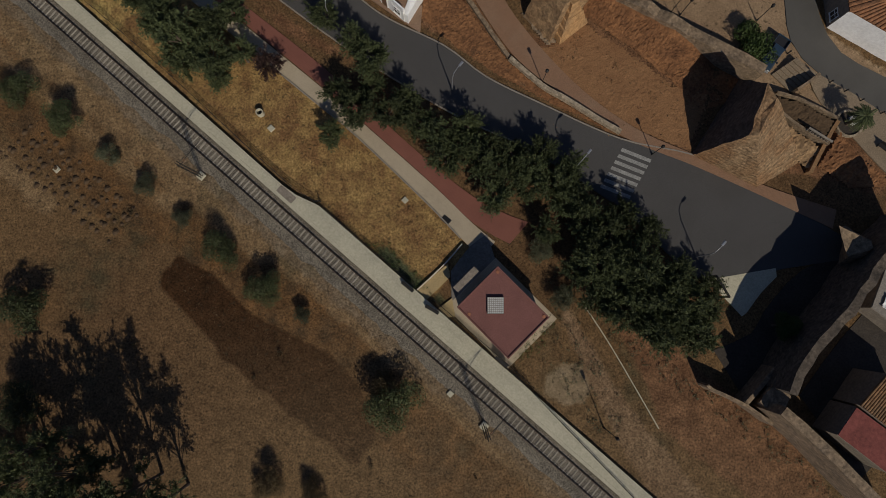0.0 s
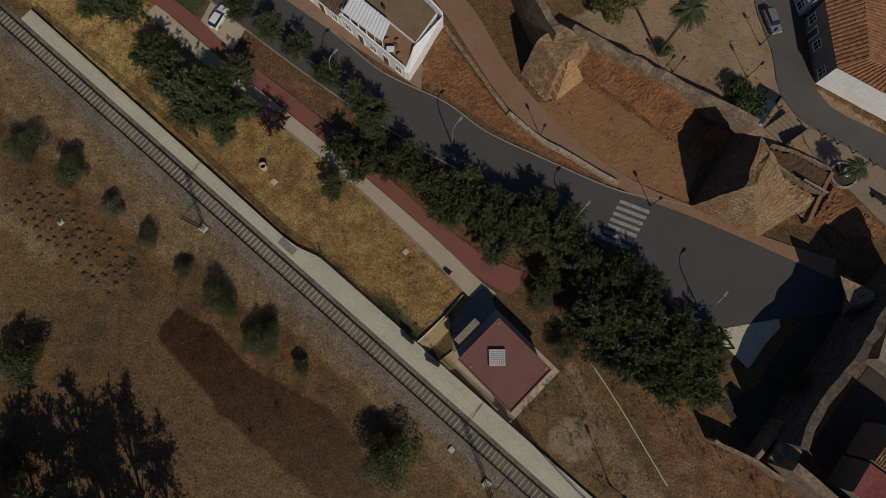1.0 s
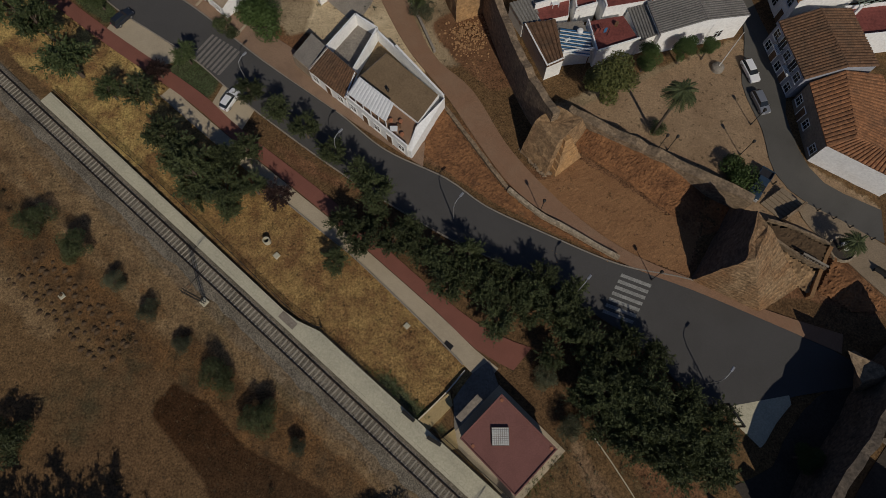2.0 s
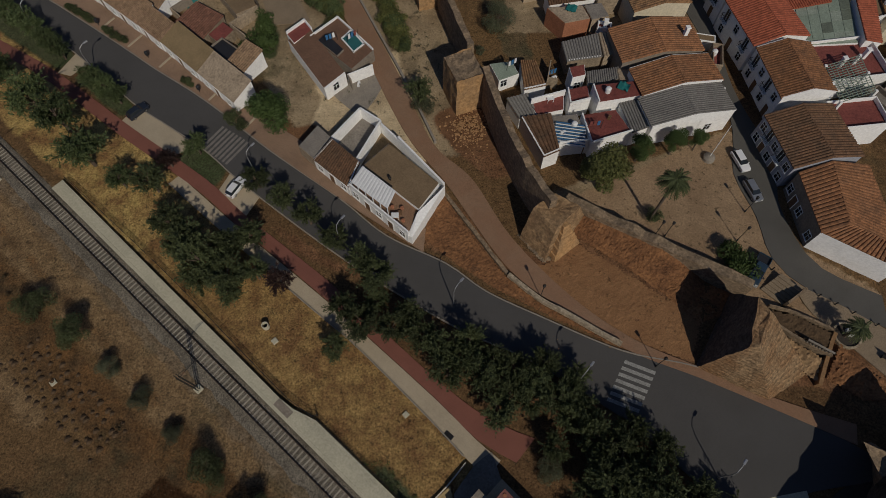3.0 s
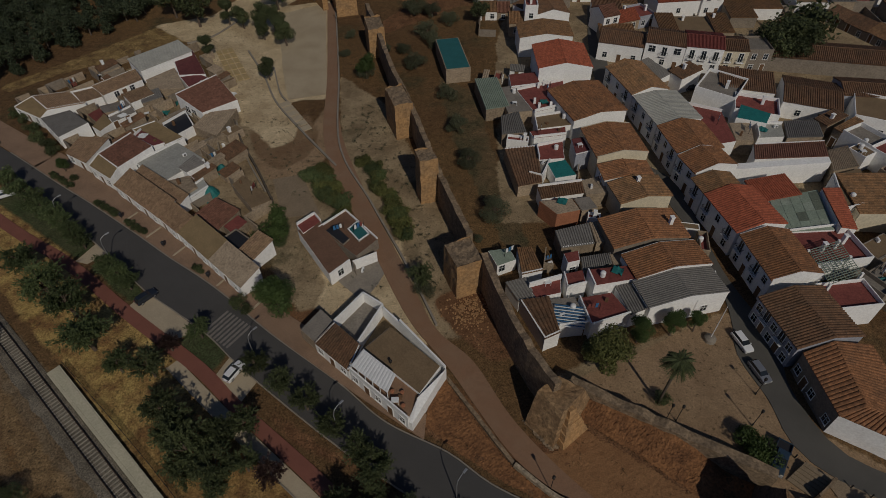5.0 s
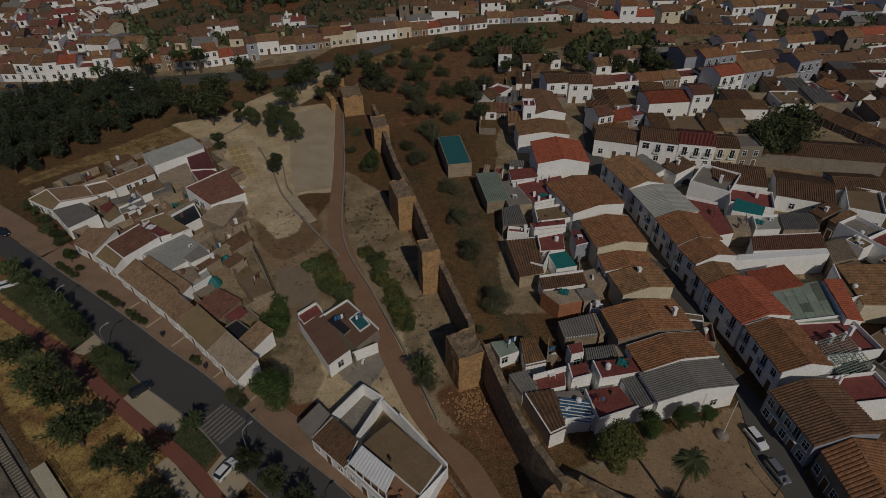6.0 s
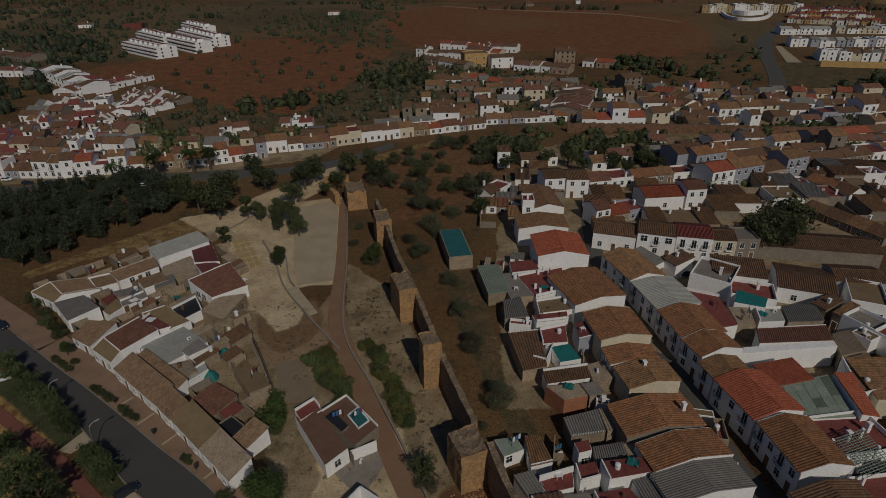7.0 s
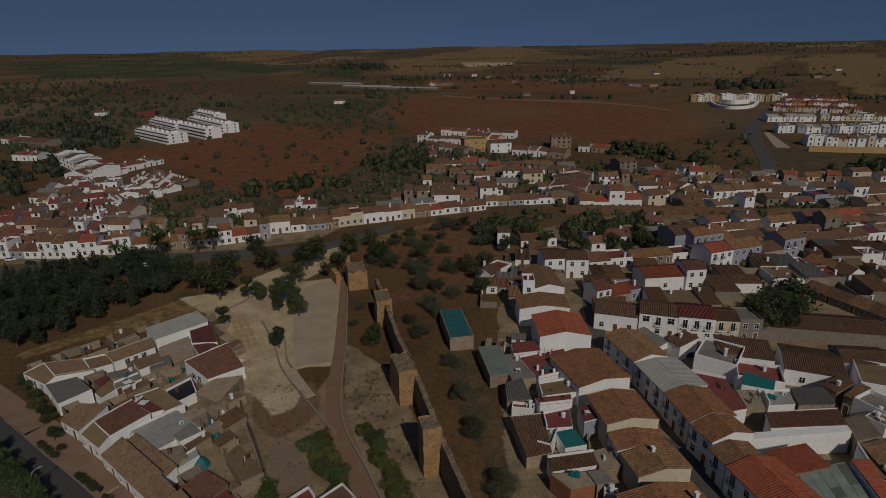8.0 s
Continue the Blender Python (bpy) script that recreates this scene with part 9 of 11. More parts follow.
# the far hilltop street
far_row((-20.42, 430.67), (36.01, 401.06), 7, 12, 5.0, 71, 0.3, walls=(WHITE, WHITE, CREAM))
far_row((-3.72, 462.01), (52.20, 439.21), 6, 12, 5.0, 72, 0.3, walls=(WHITE,))
far_row((29.69, 380.02), (43.86, 382.91), 1, 14, 8.0, 73, 0.0)
far_row((42.75, 372.82), (74.46, 356.75), 4, 12, 5.0, 74, 0.1)
far_row((72.80, 397.64), (86.19, 396.40), 1, 12, 9.0, 75, 0.0)
far_row((87.23, 383.23), (105.30, 373.37), 2, 12, 5.0, 76, 0.0)
far_row((95.33, 312.70), (105.80, 316.32), 1, 10, 9.0, 77, 0.0)
far_row((105.88, 302.13), (116.35, 282.25), 3, 9, 4.0, 78, 0.0)
far_row((126.72, 294.03), (141.25, 290.46), 2, 12, 7.0, 79, 0.2)
far_row((138.30, 280.79), (148.05, 277.78), 2, 10, 5.0, 80, 0.0)
far_row((151.72, 274.07), (173.58, 269.27), 4, 9, 5.0, 81, 0.4)
far_row((178.83, 278.11), (196.86, 267.78), 3, 10, 5.0, 82, 0.2)
far_row((23.27, 330.16), (65.05, 309.19), 6, 9, 4.0, 83, 0.1, walls=(WHITE, GREYWALL))
far_row((-9.65, 332.66), (23.71, 336.54), 4, 8, 4.0, 84, 0.1, walls=(WHITE, GREYWALL))
house(19.25, 393.01, 10.6, 15.66, 12.00, 8, "flat", 0.6, OCHRE, FLOOR_TAN, {"s": ["www", "www"]}, rib=0.0, label="ochre two-storey block on the hilltop street")
far_row((-17.38, 406.03), (11.57, 375.52), 4, 10, 4.5, 86, 0.2)
far_row((99.74, 283.35), (110.00, 265.62), 3, 9, 4.0, 87, 0.1)
far_row((112.61, 265.46), (146.26, 263.37), 5, 9, 4.0, 88, 0.2)
far_row((171.77, 261.79), (203.98, 259.79), 5, 9, 4.5, 89, 0.2)
far_row((82.99, 284.45), (99.74, 283.35), 3, 9, 4.5, 90, 0.2)
# the long gabled sheds near the far wall
far_row((60.2, 252.0), (79.0, 300.0), 8, 15, 5.2, 85, 0.0, walls=(WHITE, GREYWALL), covers=[TILE_REDBROWN, TILE_BROWN])
# white apartment terraces on the red hill
for a, b, deep, h in (((-255.48, 479.42), (-210.34, 438.74), 15, 7.5), ((-275.89, 546.31), (-233.08, 502.24), 13, 7.5), ((-228.49, 498.46), (-190.52, 461.05), 13, 8.0), ((-241.20, 549.93), (-187.71, 490.79), 14, 8.0), ((-258.24, 603.35), (-222.86, 563.76), 12, 8.0)):
    district.terraces(Vector(a), Vector(b), deep, h, 3)
rnd = random.Random(301)
for i in range(10):
    p = Vector((-250.99, 379.81)).lerp(Vector((-196.20, 324.89)), i / 9)
    district.house(p.x, p.y, -30 + rnd.uniform(-2, 2), 6.6, 16, 5.6 + 0.5 * (i % 2), 1.5, WHITE, (TILE_BROWN, WHITE, SHEET_PALE)[i % 3], rnd, False, 2)
rnd = random.Random(302)
farm = [(-864.16, 1253.80), (-463.68, 1338.38), (-119.95, 1471.41), (460.21, 1565.52), (920.83, 1377.29), (516.91, 721.25), (285.82, 725.85), (-40.57, 622.92), (-209.14, 588.06), (-398.95, 598.94)]
fx, fy = [p[0] for p in farm], [p[1] for p in farm]
made = 0
while made < 11:
    x, y = rnd.uniform(min(fx), max(fx)), rnd.uniform(min(fy), max(fy))
    if inside(np.array([x]), np.array([y]), farm)[0]:
        district.house(x, y, rnd.uniform(-25, 25), rnd.uniform(9, 15), rnd.uniform(8, 11), rnd.uniform(3.0, 4.0), 1.8, rnd.choice([WHITE, DUSTY]), rnd.choice([TILE_BROWN, TILE_REDBROWN]), rnd)
        made += 1
# the new quarter on the far hill
far_row((283.85, 683.38), (388.22, 672.20), 13, 12, 9.0, 101, 0.0, walls=(WHITE, CREAM, WHITE, YELLOWPAVE), flats=1.0, covers=[SHEET_PALE, FLOOR_GREY])
for a, b, n, sd in (((325.99, 584.78), (388.50, 547.66), 11, 102), ((349.21, 623.65), (416.27, 596.85), 10, 103), ((380.46, 660.55), (439.04, 644.50), 8, 104)):
    far_row(a, b, n, 18, 5.6, sd, 0.0, walls=(CREAM, OCHRE, WHITE), covers=[TILE_RED, FLOOR_RED, FLOOR_MAROON], storeys=2)
far_row((280.36, 508.82), (320.39, 503.79), 5, 12, 6.0, 105, 0.0, walls=(WHITE,), covers=[SHEET_PALE, TILE_BROWN], storeys=2)
far_row((326.48, 510.57), (388.55, 495.21), 8, 12, 5.6, 106, 0.0, walls=(WHITE, CREAM), covers=[TILE_BROWN, SHEET_PALE], storeys=2)
far_row((254.84, 445.66), (344.14, 435.90), 14, 10, 6.5, 107, 0.0, walls=(WHITE, WHITE, BLUEWALL), flats=0.5, covers=[FLOOR_GREY, SHEET_PALE], storeys=2)
far_row((243.34, 388.22), (304.92, 373.78), 13, 10, 7.5, 113, 0.0, walls=(WHITE, WHITE, CREAM), flats=0.4, covers=[FLOOR_GREY, TILE_BROWN], storeys=2)
q = Shape()
line_wall(q, [(233.27, 369.97), (263.51, 361.28), (291.92, 356.83)], 1.5, -0.5, 3.5, 4.0)
tagged(q.ob("retaining_wall", OCHRE), "long ochre retaining wall below the new houses", "wall", "", "structure")
q = Shape()
line_wall(q, [(301.83, 673.77), (290.18, 632.93), (291.38, 610.57), (304.86, 605.87), (324.51, 621.89), (349.08, 659.47)], 2.0, -0.5, 3.0, 3.0)
line_wall(q, [(310.48, 665.90), (319.72, 651.90), (339.79, 661.02)], 3.0, -0.5, 4.5, 3.0)
tagged(q.ob("arena", WHITE), "curved white wall of a small arena", "arena")
q = Shape().box(-9, -6, -0.5, 9, 6, 5.0)
tagged(q.ob("red_barn", FLOOR_RED, at=pose(-320.0, 631.0, 0, 0, 0, 10)), "dark red barn on the far slope", "barn")
far_row((281.67, 949.90), (312.02, 906.62), 3, 18, 5.0, 108, 0.0)
far_row((-352.23, 455.22), (-303.63, 432.64), 4, 16, 5.0, 109, 0.0)
far_row((-290.55, 381.22), (-270.46, 379.58), 3, 14, 5.0, 110, 0.0)
for a, b in (((-250.0, 1108.0), (-150.0, 1068.0)), ((-172.0, 1020.0), (-90.0, 985.0)), ((-84.0, 960.0), (-12.0, 930.0)), ((-136.0, 985.0), (-26.0, 934.0))):
    a, b = Vector(a), Vector(b)
    m = pose(*((a + b) / 2), 0, 0, 0, math.degrees(math.atan2(b.y - a.y, b.x - a.x)))
    L = (b - a).length / 2
    e = thing("long_shed", m, "long low grey farm shed with pale sheet roof", "shed", "farm sheds")
    Shape().box(-L, -6, -0.5, L, 6, 2.6).ob("wall", GREYWALL, e)
    Shape().add([(-L, -6.4, 2.6), (L, -6.4, 2.6), (L, 0, 4.2), (-L, 0, 4.2), (L, 6.4, 2.6), (-L, 6.4, 2.6)], [(0, 1, 2, 3), (3, 2, 4, 5), (1, 4, 2), (0, 3, 5), (0, 5, 4, 1)]).ob("roof", SHEET_PALE, e)
far_row((-26.11, 1022.59), (12.54, 1013.46), 4, 15, 5.0, 112, 0.0)
for k in range(9):
    far_row(((-165.12, 199.20)[0] + 4 * k, (-165.12, 199.20)[1] + 13 * k), ((-120.66, 200.33)[0] - 6 * k, (-120.66, 200.33)[1] + 15 * k), 11, 8, 3.6, 200 + k, 0.25)


def scatter(poly, n, seed, ang, gap=10.5):
    """Far houses standing loosely among gardens."""
    rnd = random.Random(seed)
    x0, x1, y0, y1 = min(p[0] for p in poly), max(p[0] for p in poly), min(p[1] for p in poly), max(p[1] for p in poly)
    at = []
    for _ in range(n * 30):
        x, y = rnd.uniform(x0, x1), rnd.uniform(y0, y1)
        if len(at) < n and inside(np.array([x]), np.array([y]), poly)[0] and all((x - a) ** 2 + (y - b) ** 2 > gap * gap for a, b in at) and not taken(x, y, 4):
            at.append((x, y))
            two = rnd.random() < 0.25
            district.house(x, y, ang + rnd.gauss(0, 6), rnd.uniform(4.5, 12), rnd.uniform(5, 9), (5.2 if two else 2.8) * rnd.uniform(0.9, 1.15), rnd.uniform(1.3, 2.0), rnd.choice([WHITE, WHITE, WHITE, CREAM, GREYWALL]), rnd.choice([TILE_BROWN, TILE_OCHRE, TILE_REDBROWN, TILE_BROWN, SHEET_GREY]), rnd, False, 2 if two else 1)


scatter([(-13.75, 273.31), (57.08, 268.91), (68.52, 326.72), (-10.26, 358.25)], 26, 1, 2)
scatter([(52.22, 244.31), (186.16, 235.03), (225.53, 289.75), (90.75, 313.04)], 48, 2, 3)
scatter([(-164.66, 198.57), (-117.01, 201.42), (-148.17, 276.06), (-211.38, 314.64), (-192.24, 258.05), (-188.81, 231.61)], 110, 3, -8, 9.5)
scatter([(-119.29, 216.91), (-45.14, 230.69), (18.30, 257.71), (19.01, 268.02), (-46.89, 240.86), (-125.69, 230.01)], 34, 4, 3)
scatter([(50.07, 192.83), (163.40, 203.41), (176.99, 222.29), (81.89, 221.78)], 40, 5, 4)

V, Fc, M, mats = district.rest
o = piece("far_houses", V, Fc, mats)
o.data.polygons.foreach_set("material_index", M)
tagged(o, "white far village houses with brown tiled roofs", "houses", "", "stuff")

# ---- trees and shrubs ----
def leaf_cloud(rnd, blobs, count, size, squash=0.8):
    """Leaf clumps: small bent quads scattered in the outer part of several blobs."""
    c = np.array([b[:3] for b in blobs])
    r = np.array([b[3] for b in blobs])
    gen = np.random.default_rng(rnd.randrange(1 << 30))
    pick = gen.choice(len(blobs), count, p=r ** 2 / (r ** 2).sum())
    d = gen.normal(size=(count, 3))
    d /= np.linalg.norm(d, axis=1)[:, None]
    rad = r[pick] * gen.uniform(0.45, 1.3, count) ** 0.6
    p = c[pick] + d * rad[:, None] * np.array([1, 1, squash])
    n = d + gen.normal(scale=0.6, size=(count, 3))
    n /= np.linalg.norm(n, axis=1)[:, None]
    a = np.cross(n, gen.normal(size=(count, 3)))
    a /= np.linalg.norm(a, axis=1)[:, None]
    b = np.cross(n, a)
    s = (size * gen.uniform(0.6, 1.4, count))[:, None]
    v = np.stack([p - a * s, p - b * s * 0.45 + n * s * 0.15, p + a * s, p + b * s * 0.45 + n * s * 0.15], 1).reshape(-1, 3)
    f = np.arange(4 * count).reshape(-1, 4)
    return v, f


def cloud_mesh(name, v, f, material):
    me = bpy.data.meshes.new(name)
    me.vertices.add(len(v))
    me.vertices.foreach_set("co", v.astype(np.float32).ravel())
    me.loops.add(f.size)
    me.loops.foreach_set("vertex_index", f.astype(np.int32).ravel())
    me.polygons.add(len(f))
    me.polygons.foreach_set("loop_start", np.arange(0, f.size, 4, dtype=np.int32))
    me.update()
    me.materials.append(material)
    return me


def make_tree(kind, seed):
    """Trunk and crown meshes for a tree about 5 m tall (or a shrub about 2 m)."""
    rnd = random.Random(seed)
    t = Shape()
    if kind == "conifer":
        t.tube([(0, 0, -0.2), (0.05, 0, 3), (0, 0.05, 7.2)], [0.16, 0.1, 0.02], 6)
        blobs = []
        for k in range(26):
            z = 1.2 + k * 0.24
            rr = max(0.25, 1.75 * (1 - (z - 1.0) / 6.8))
            an = k * 2.4
            blobs.append((math.cos(an) * rr * 0.5, math.sin(an) * rr * 0.5, z, rr * 0.6))
        v, f = leaf_cloud(rnd, blobs, 1500, 0.22, 0.55)
        mt = LEAF_PINE
    elif kind in ("palm", "tall_palm"):
        high = 3.4 if kind == "palm" else 7.4
        t.tube([(0, 0, -0.2), (0.05, 0.02, 1.5), (0, 0.1, high)], [0.24, 0.19, 0.2] if kind == "palm" else [0.2, 0.13, 0.15], 8)
        vs, fs = [], []
        for k in range(64):
            an, lift = k * 2.399, rnd.uniform(-0.9, 1.1)
            L = rnd.uniform(1.0, 1.45)
            for j in range(11):
                s0 = (j + 0.5) / 11
                for side in (-1, 1):
                    rad_ = s0 * L
                    z = high + lift * s0 * 1.0 - 0.9 * s0 * s0
                    p = Vector((math.cos(an) * rad_, math.sin(an) * rad_, z))
                    o = Vector((-math.sin(an) * side, math.cos(an) * side, -0.35)) * 0.3 * (1 - 0.5 * s0)
                    q = Vector((math.cos(an), math.sin(an), 0)) * 0.2
                    b0 = len(vs)
                    vs += [p, p + o * 0.5 + q * 0.2, p + o + q, p + o * 0.5 + q * 1.2]
                    fs.append((b0, b0 + 1, b0 + 2, b0 + 3))
        v, f = np.array([list(p) for p in vs]), np.array(fs)
        mt = LEAF_MID
    elif kind == "shrub":
        for k in range(4):
            t.tube([(0, 0, -0.1), (rnd.uniform(-0.4, 0.4), rnd.uniform(-0.4, 0.4), 0.9)], [0.05, 0.02], 4)
        blobs = [(rnd.uniform(-0.6, 0.6), rnd.uniform(-0.6, 0.6), rnd.uniform(0.5, 1.2), rnd.uniform(0.35, 0.7)) for _ in range(7)]
        v, f = leaf_cloud(rnd, blobs, 1100, 0.11)
        mt = LEAF_DARK
    elif kind in ("broad", "sparse"):
        # limbs that fork into leafy shoots, so that the outline is feathery and open
        high = {"broad": 2.4, "sparse": 7.0}[kind]
        t.tube([(0, 0, -0.2), (0.06, 0.03, 0.9), (0.0, 0.1, high * 0.7), (0.08, 0.0, high * 1.25)], [0.17, 0.14, 0.1, 0.03], 7)
        shoots, gen = [], np.random.default_rng(seed)
        for k in range(15 if kind == "broad" else 22):
            an = k * 2.399 + rnd.uniform(-0.4, 0.4)
            rr = rnd.uniform(0.5, 1.55) if kind == "broad" else rnd.uniform(0.5, 1.9)
            z = high + rnd.uniform(-0.9, 1.15) * (1.35 - rr * 0.5) if kind == "broad" else rnd.uniform(3.0, 9.4)
            hub = Vector((math.cos(an) * rr * 0.75, math.sin(an) * rr * 0.75, z))
            t.tube([(0, 0.05, z * rnd.uniform(0.45, 0.75)), hub * 0.75 + Vector((0, 0, z * 0.14)), hub], [0.06, 0.04, 0.015], 4)
            for _ in range(15 if kind == "broad" else 16):
                d = Vector((rnd.gauss(0, 1), rnd.gauss(0, 1), rnd.gauss(0.25, 0.8))).normalized() + Vector((math.cos(an), math.sin(an), 0)) * 0.35
                shoots.append((hub, d * rnd.uniform(0.5, 1.05)))
        per = 27 if kind == "broad" else 24
        c = np.repeat(np.array([h for h, d in shoots]), per, axis=0)
        d = np.repeat(np.array([d for h, d in shoots]), per, axis=0)
        at = gen.uniform(0.12, 1.0, len(c)) ** 0.8
        p = c + d * at[:, None] + gen.normal(scale=0.085, size=c.shape) * (1.25 - 0.6 * at[:, None])
        a = d / np.linalg.norm(d, axis=1)[:, None] + gen.normal(scale=0.55, size=c.shape)
        a /= np.linalg.norm(a, axis=1)[:, None]
        b = np.cross(a, gen.normal(size=c.shape))
        b /= np.linalg.norm(b, axis=1)[:, None]
        n = np.cross(a, b)
        q = (0.1 * gen.uniform(0.6, 1.4, len(c)))[:, None]
        v = np.stack([p - a * q, p - b * q * 0.42 + n * q * 0.12, p + a * q, p + b * q * 0.42 + n * q * 0.12], 1).reshape(-1, 3)
        f = np.arange(len(v)).reshape(-1, 4)
        mt = LEAF_DARK
    else:
        top = {"far_broad": 2.3, "olive": 1.25, "round": 2.6}[kind]
        t.tube([(0, 0, -0.2), (0.06, 0.03, 0.9), (0.0, 0.1, top * 0.8), (0.05, 0.0, top * 1.3)], [0.17, 0.13, 0.1, 0.03], 7)
        blobs = []
        for k in range(13 if kind != "round" else 10):
            an = k * 2.399 + rnd.uniform(-0.3, 0.3)
            rr = rnd.uniform(0.4, 1.5) if kind != "round" else rnd.uniform(0.2, 0.9)
            z = top + rnd.uniform(-0.75, 1.3) * (1.3 - rr * 0.5)
            p = (math.cos(an) * rr, math.sin(an) * rr, z)
            blobs.append((*p, rnd.uniform(0.5, 0.85)))
            t.tube([(0, 0.05, top * rnd.uniform(0.45, 0.8)), (p[0] * 0.6, p[1] * 0.6, z * 0.85), p], [0.06, 0.04, 0.015], 4)
        v, f = leaf_cloud(rnd, blobs, {"far_broad": 1500, "olive": 6000, "round": 8000}[kind], {"far_broad": 0.17, "olive": 0.075, "round": 0.085}[kind], 0.85)
        mt = {"far_broad": LEAF_DARK, "olive": LEAF_OLIVE, "round": LEAF_MID}[kind]
    return mesh("trunk", t.v, t.f, BARK), lambda m=None: cloud_mesh("crown", v, f, m or mt)


TREES = {}
WORDS = {"broad": ("dark green broadleaf tree", "tree"), "far_broad": ("dark green broadleaf tree", "tree"), "sparse": ("tall thin tree", "tree"), "olive": ("grey-green olive tree", "olive tree"), "round": ("bright green round-crowned tree", "tree"), "conifer": ("dark green conifer", "conifer"), "palm": ("palm with spreading fronds", "palm"), "tall_palm": ("tall slender palm", "palm"), "shrub": ("dark green shrub", "shrub")}


def plant(kind, p, size=1.0, where="in dry grass", material=None, group="", squash=1.0):
    """A tree of that kind at p, about size times the usual."""
    rnd = random.Random(int(p[0] * 31 + p[1] * 17) + 3)
    var = rnd.randrange(4 if kind in ("broad", "shrub") else 3)
    if kind == "broad" and math.hypot(p[0], p[1]) > 100:
        kind = "far_broad"
    key = (kind, var, material.name if material else "")
    if key not in TREES:
        trunk, crown = make_tree(kind, 40 + var + 7 * len(kind))
        TREES[key] = (trunk, crown(material))
    word, cat = WORDS[kind]
    if material is LEAF_RED:
        word = "dull reddish-leaved " + cat
    elif material is LEAF_DRY:
        word = "dry straw-coloured " + cat
    e = thing(cat.replace(" ", "_"), pose(p[0], p[1], 0, 0, 0, rnd.uniform(0, 360)) @ Matrix.Diagonal((size, size, size * squash, 1)), f"{word} standing {where}", cat, group or f"{cat}s {where}")
    for nm, me_ in zip(("trunk", "crown"), TREES[key]):
        o = new(nm, me_)
        o.parent = e
    return e


V = "on the roadside verge"
for px, s in (((-62.57, 58.26), 1.68), ((-56.97, 54.40), 1.68), ((-51.55, 48.11), 1.74), ((-46.01, 44.33), 1.01), ((-41.17, 43.51), 1.23), ((-37.13, 37.05), 1.34), ((-31.84, 31.00), 1.57), ((-34.27, 34.49), 1.34), ((-27.98, 28.86), 1.34), ((-28.37, 33.89), 1.12), ((-68.30, 63.36), 1.46), ((-31.59, 28.85), 1.15), ((-27.60, 27.01), 1.00), ((-34.97, 32.92), 1.20), ((-29.81, 32.91), 1.20), ((-24.85, 29.94), 0.95), ((-26.08, 35.13), 1.10)):
    plant("broad", px, s * 1.08, "in yellow grass beside the cycle path", LEAF_GREEN if px[0] < -44 else None)
plant("broad", (-21.66, 28.68), 1.01, "beside the cycle path", LEAF_RED)
plant("broad", (-40.05, 47.74), 0.90, "beside the cycle path", LEAF_RED)
for px, s in (((-36.40, 50.10), 1.06), ((-50.5, 59.6), 1.0), ((-52.0, 60.7), 1.05), ((-53.6, 62.0), 1.05), ((-55.3, 63.4), 1.0), ((-61.9, 68.9), 1.05), ((-64.3, 70.8), 1.05), ((-66.9, 73.2), 1.1), ((-69.4, 75.1), 1.1), ((-72.0, 76.6), 1.1), ((-75.0, 79.2), 1.1), ((-79.0, 82.0), 1.2), ((-83.0, 85.4), 1.2), ((-26.69, 44.06), 1.12), ((-22.65, 40.80), 1.12), ((-18.82, 38.10), 1.12), ((-15.05, 34.66), 1.12), ((-11.04, 31.25), 1.23), ((-8.69, 28.78), 1.34)):
    plant("broad", px, s, V, LEAF_GREEN if px[0] < -30 else None)
for px, s in (((-12.78, 24.96), 1.23), ((-10.22, 22.60), 1.46), ((-6.81, 21.95), 1.34), ((-4.80, 24.28), 1.12), ((-1.31, 19.86), 1.23), ((0.05, 16.97), 1.34), ((2.81, 20.55), 1.23), ((4.10, 16.26), 1.34), ((6.05, 12.12), 1.34), ((8.21, 17.00), 1.23), ((11.67, 17.75), 1.12), ((12.79, 13.46), 1.34),
              ((15.08, 16.39), 1.01), ((16.56, 9.35), 1.46), ((18.91, 6.64), 1.68), ((21.92, 4.02), 1.79), ((23.64, 0.83), 1.79), ((26.87, 0.19), 1.68), ((19.92, 1.48), 1.68), ((24.78, -3.56), 1.57), ((28.65, -4.20), 1.46), ((15.74, 3.46), 1.23), ((17.54, 0.22), 1.23), ((12.06, 8.15), 1.01), ((20.71, 10.08), 1.23), ((14.15, 11.50), 1.12), ((23.91, 8.05), 1.23), ((-13.77, 20.06), 1.01), ((29.65, -1.08), 1.34), ((18.13, 4.05), 1.68), ((21.05, -1.05), 1.68), ((26.63, 2.76), 1.46), ((22.98, -2.00), 1.57), ((27.42, -2.32), 1.57), ((25.50, -1.06), 1.68), ((19.49, 4.06), 1.57), ((30.74, 1.48), 1.12), ((17.12, 6.06), 1.34), ((9.50, 13.57), 1.12), ((7.13, 14.22), 1.23), ((-3.38, 21.30), 1.23), ((1.42, 18.43), 1.23), ((-9.04, 25.86), 1.01), ((5.53, 18.48), 1.12), ((9.87, 15.60), 1.23), ((14.26, 14.25), 1.12), ((15.47, 12.13), 1.23)):
    plant("broad", px, s * 0.96, V)
for px, s in (((11.37, 6.17), 0.90), ((13.80, 0.24), 0.90)):
    plant("olive", px, s, V)
plant("round", (39.30, -2.99), 1.12, "in a shaded yard")
F = "in the dry field by the railway"
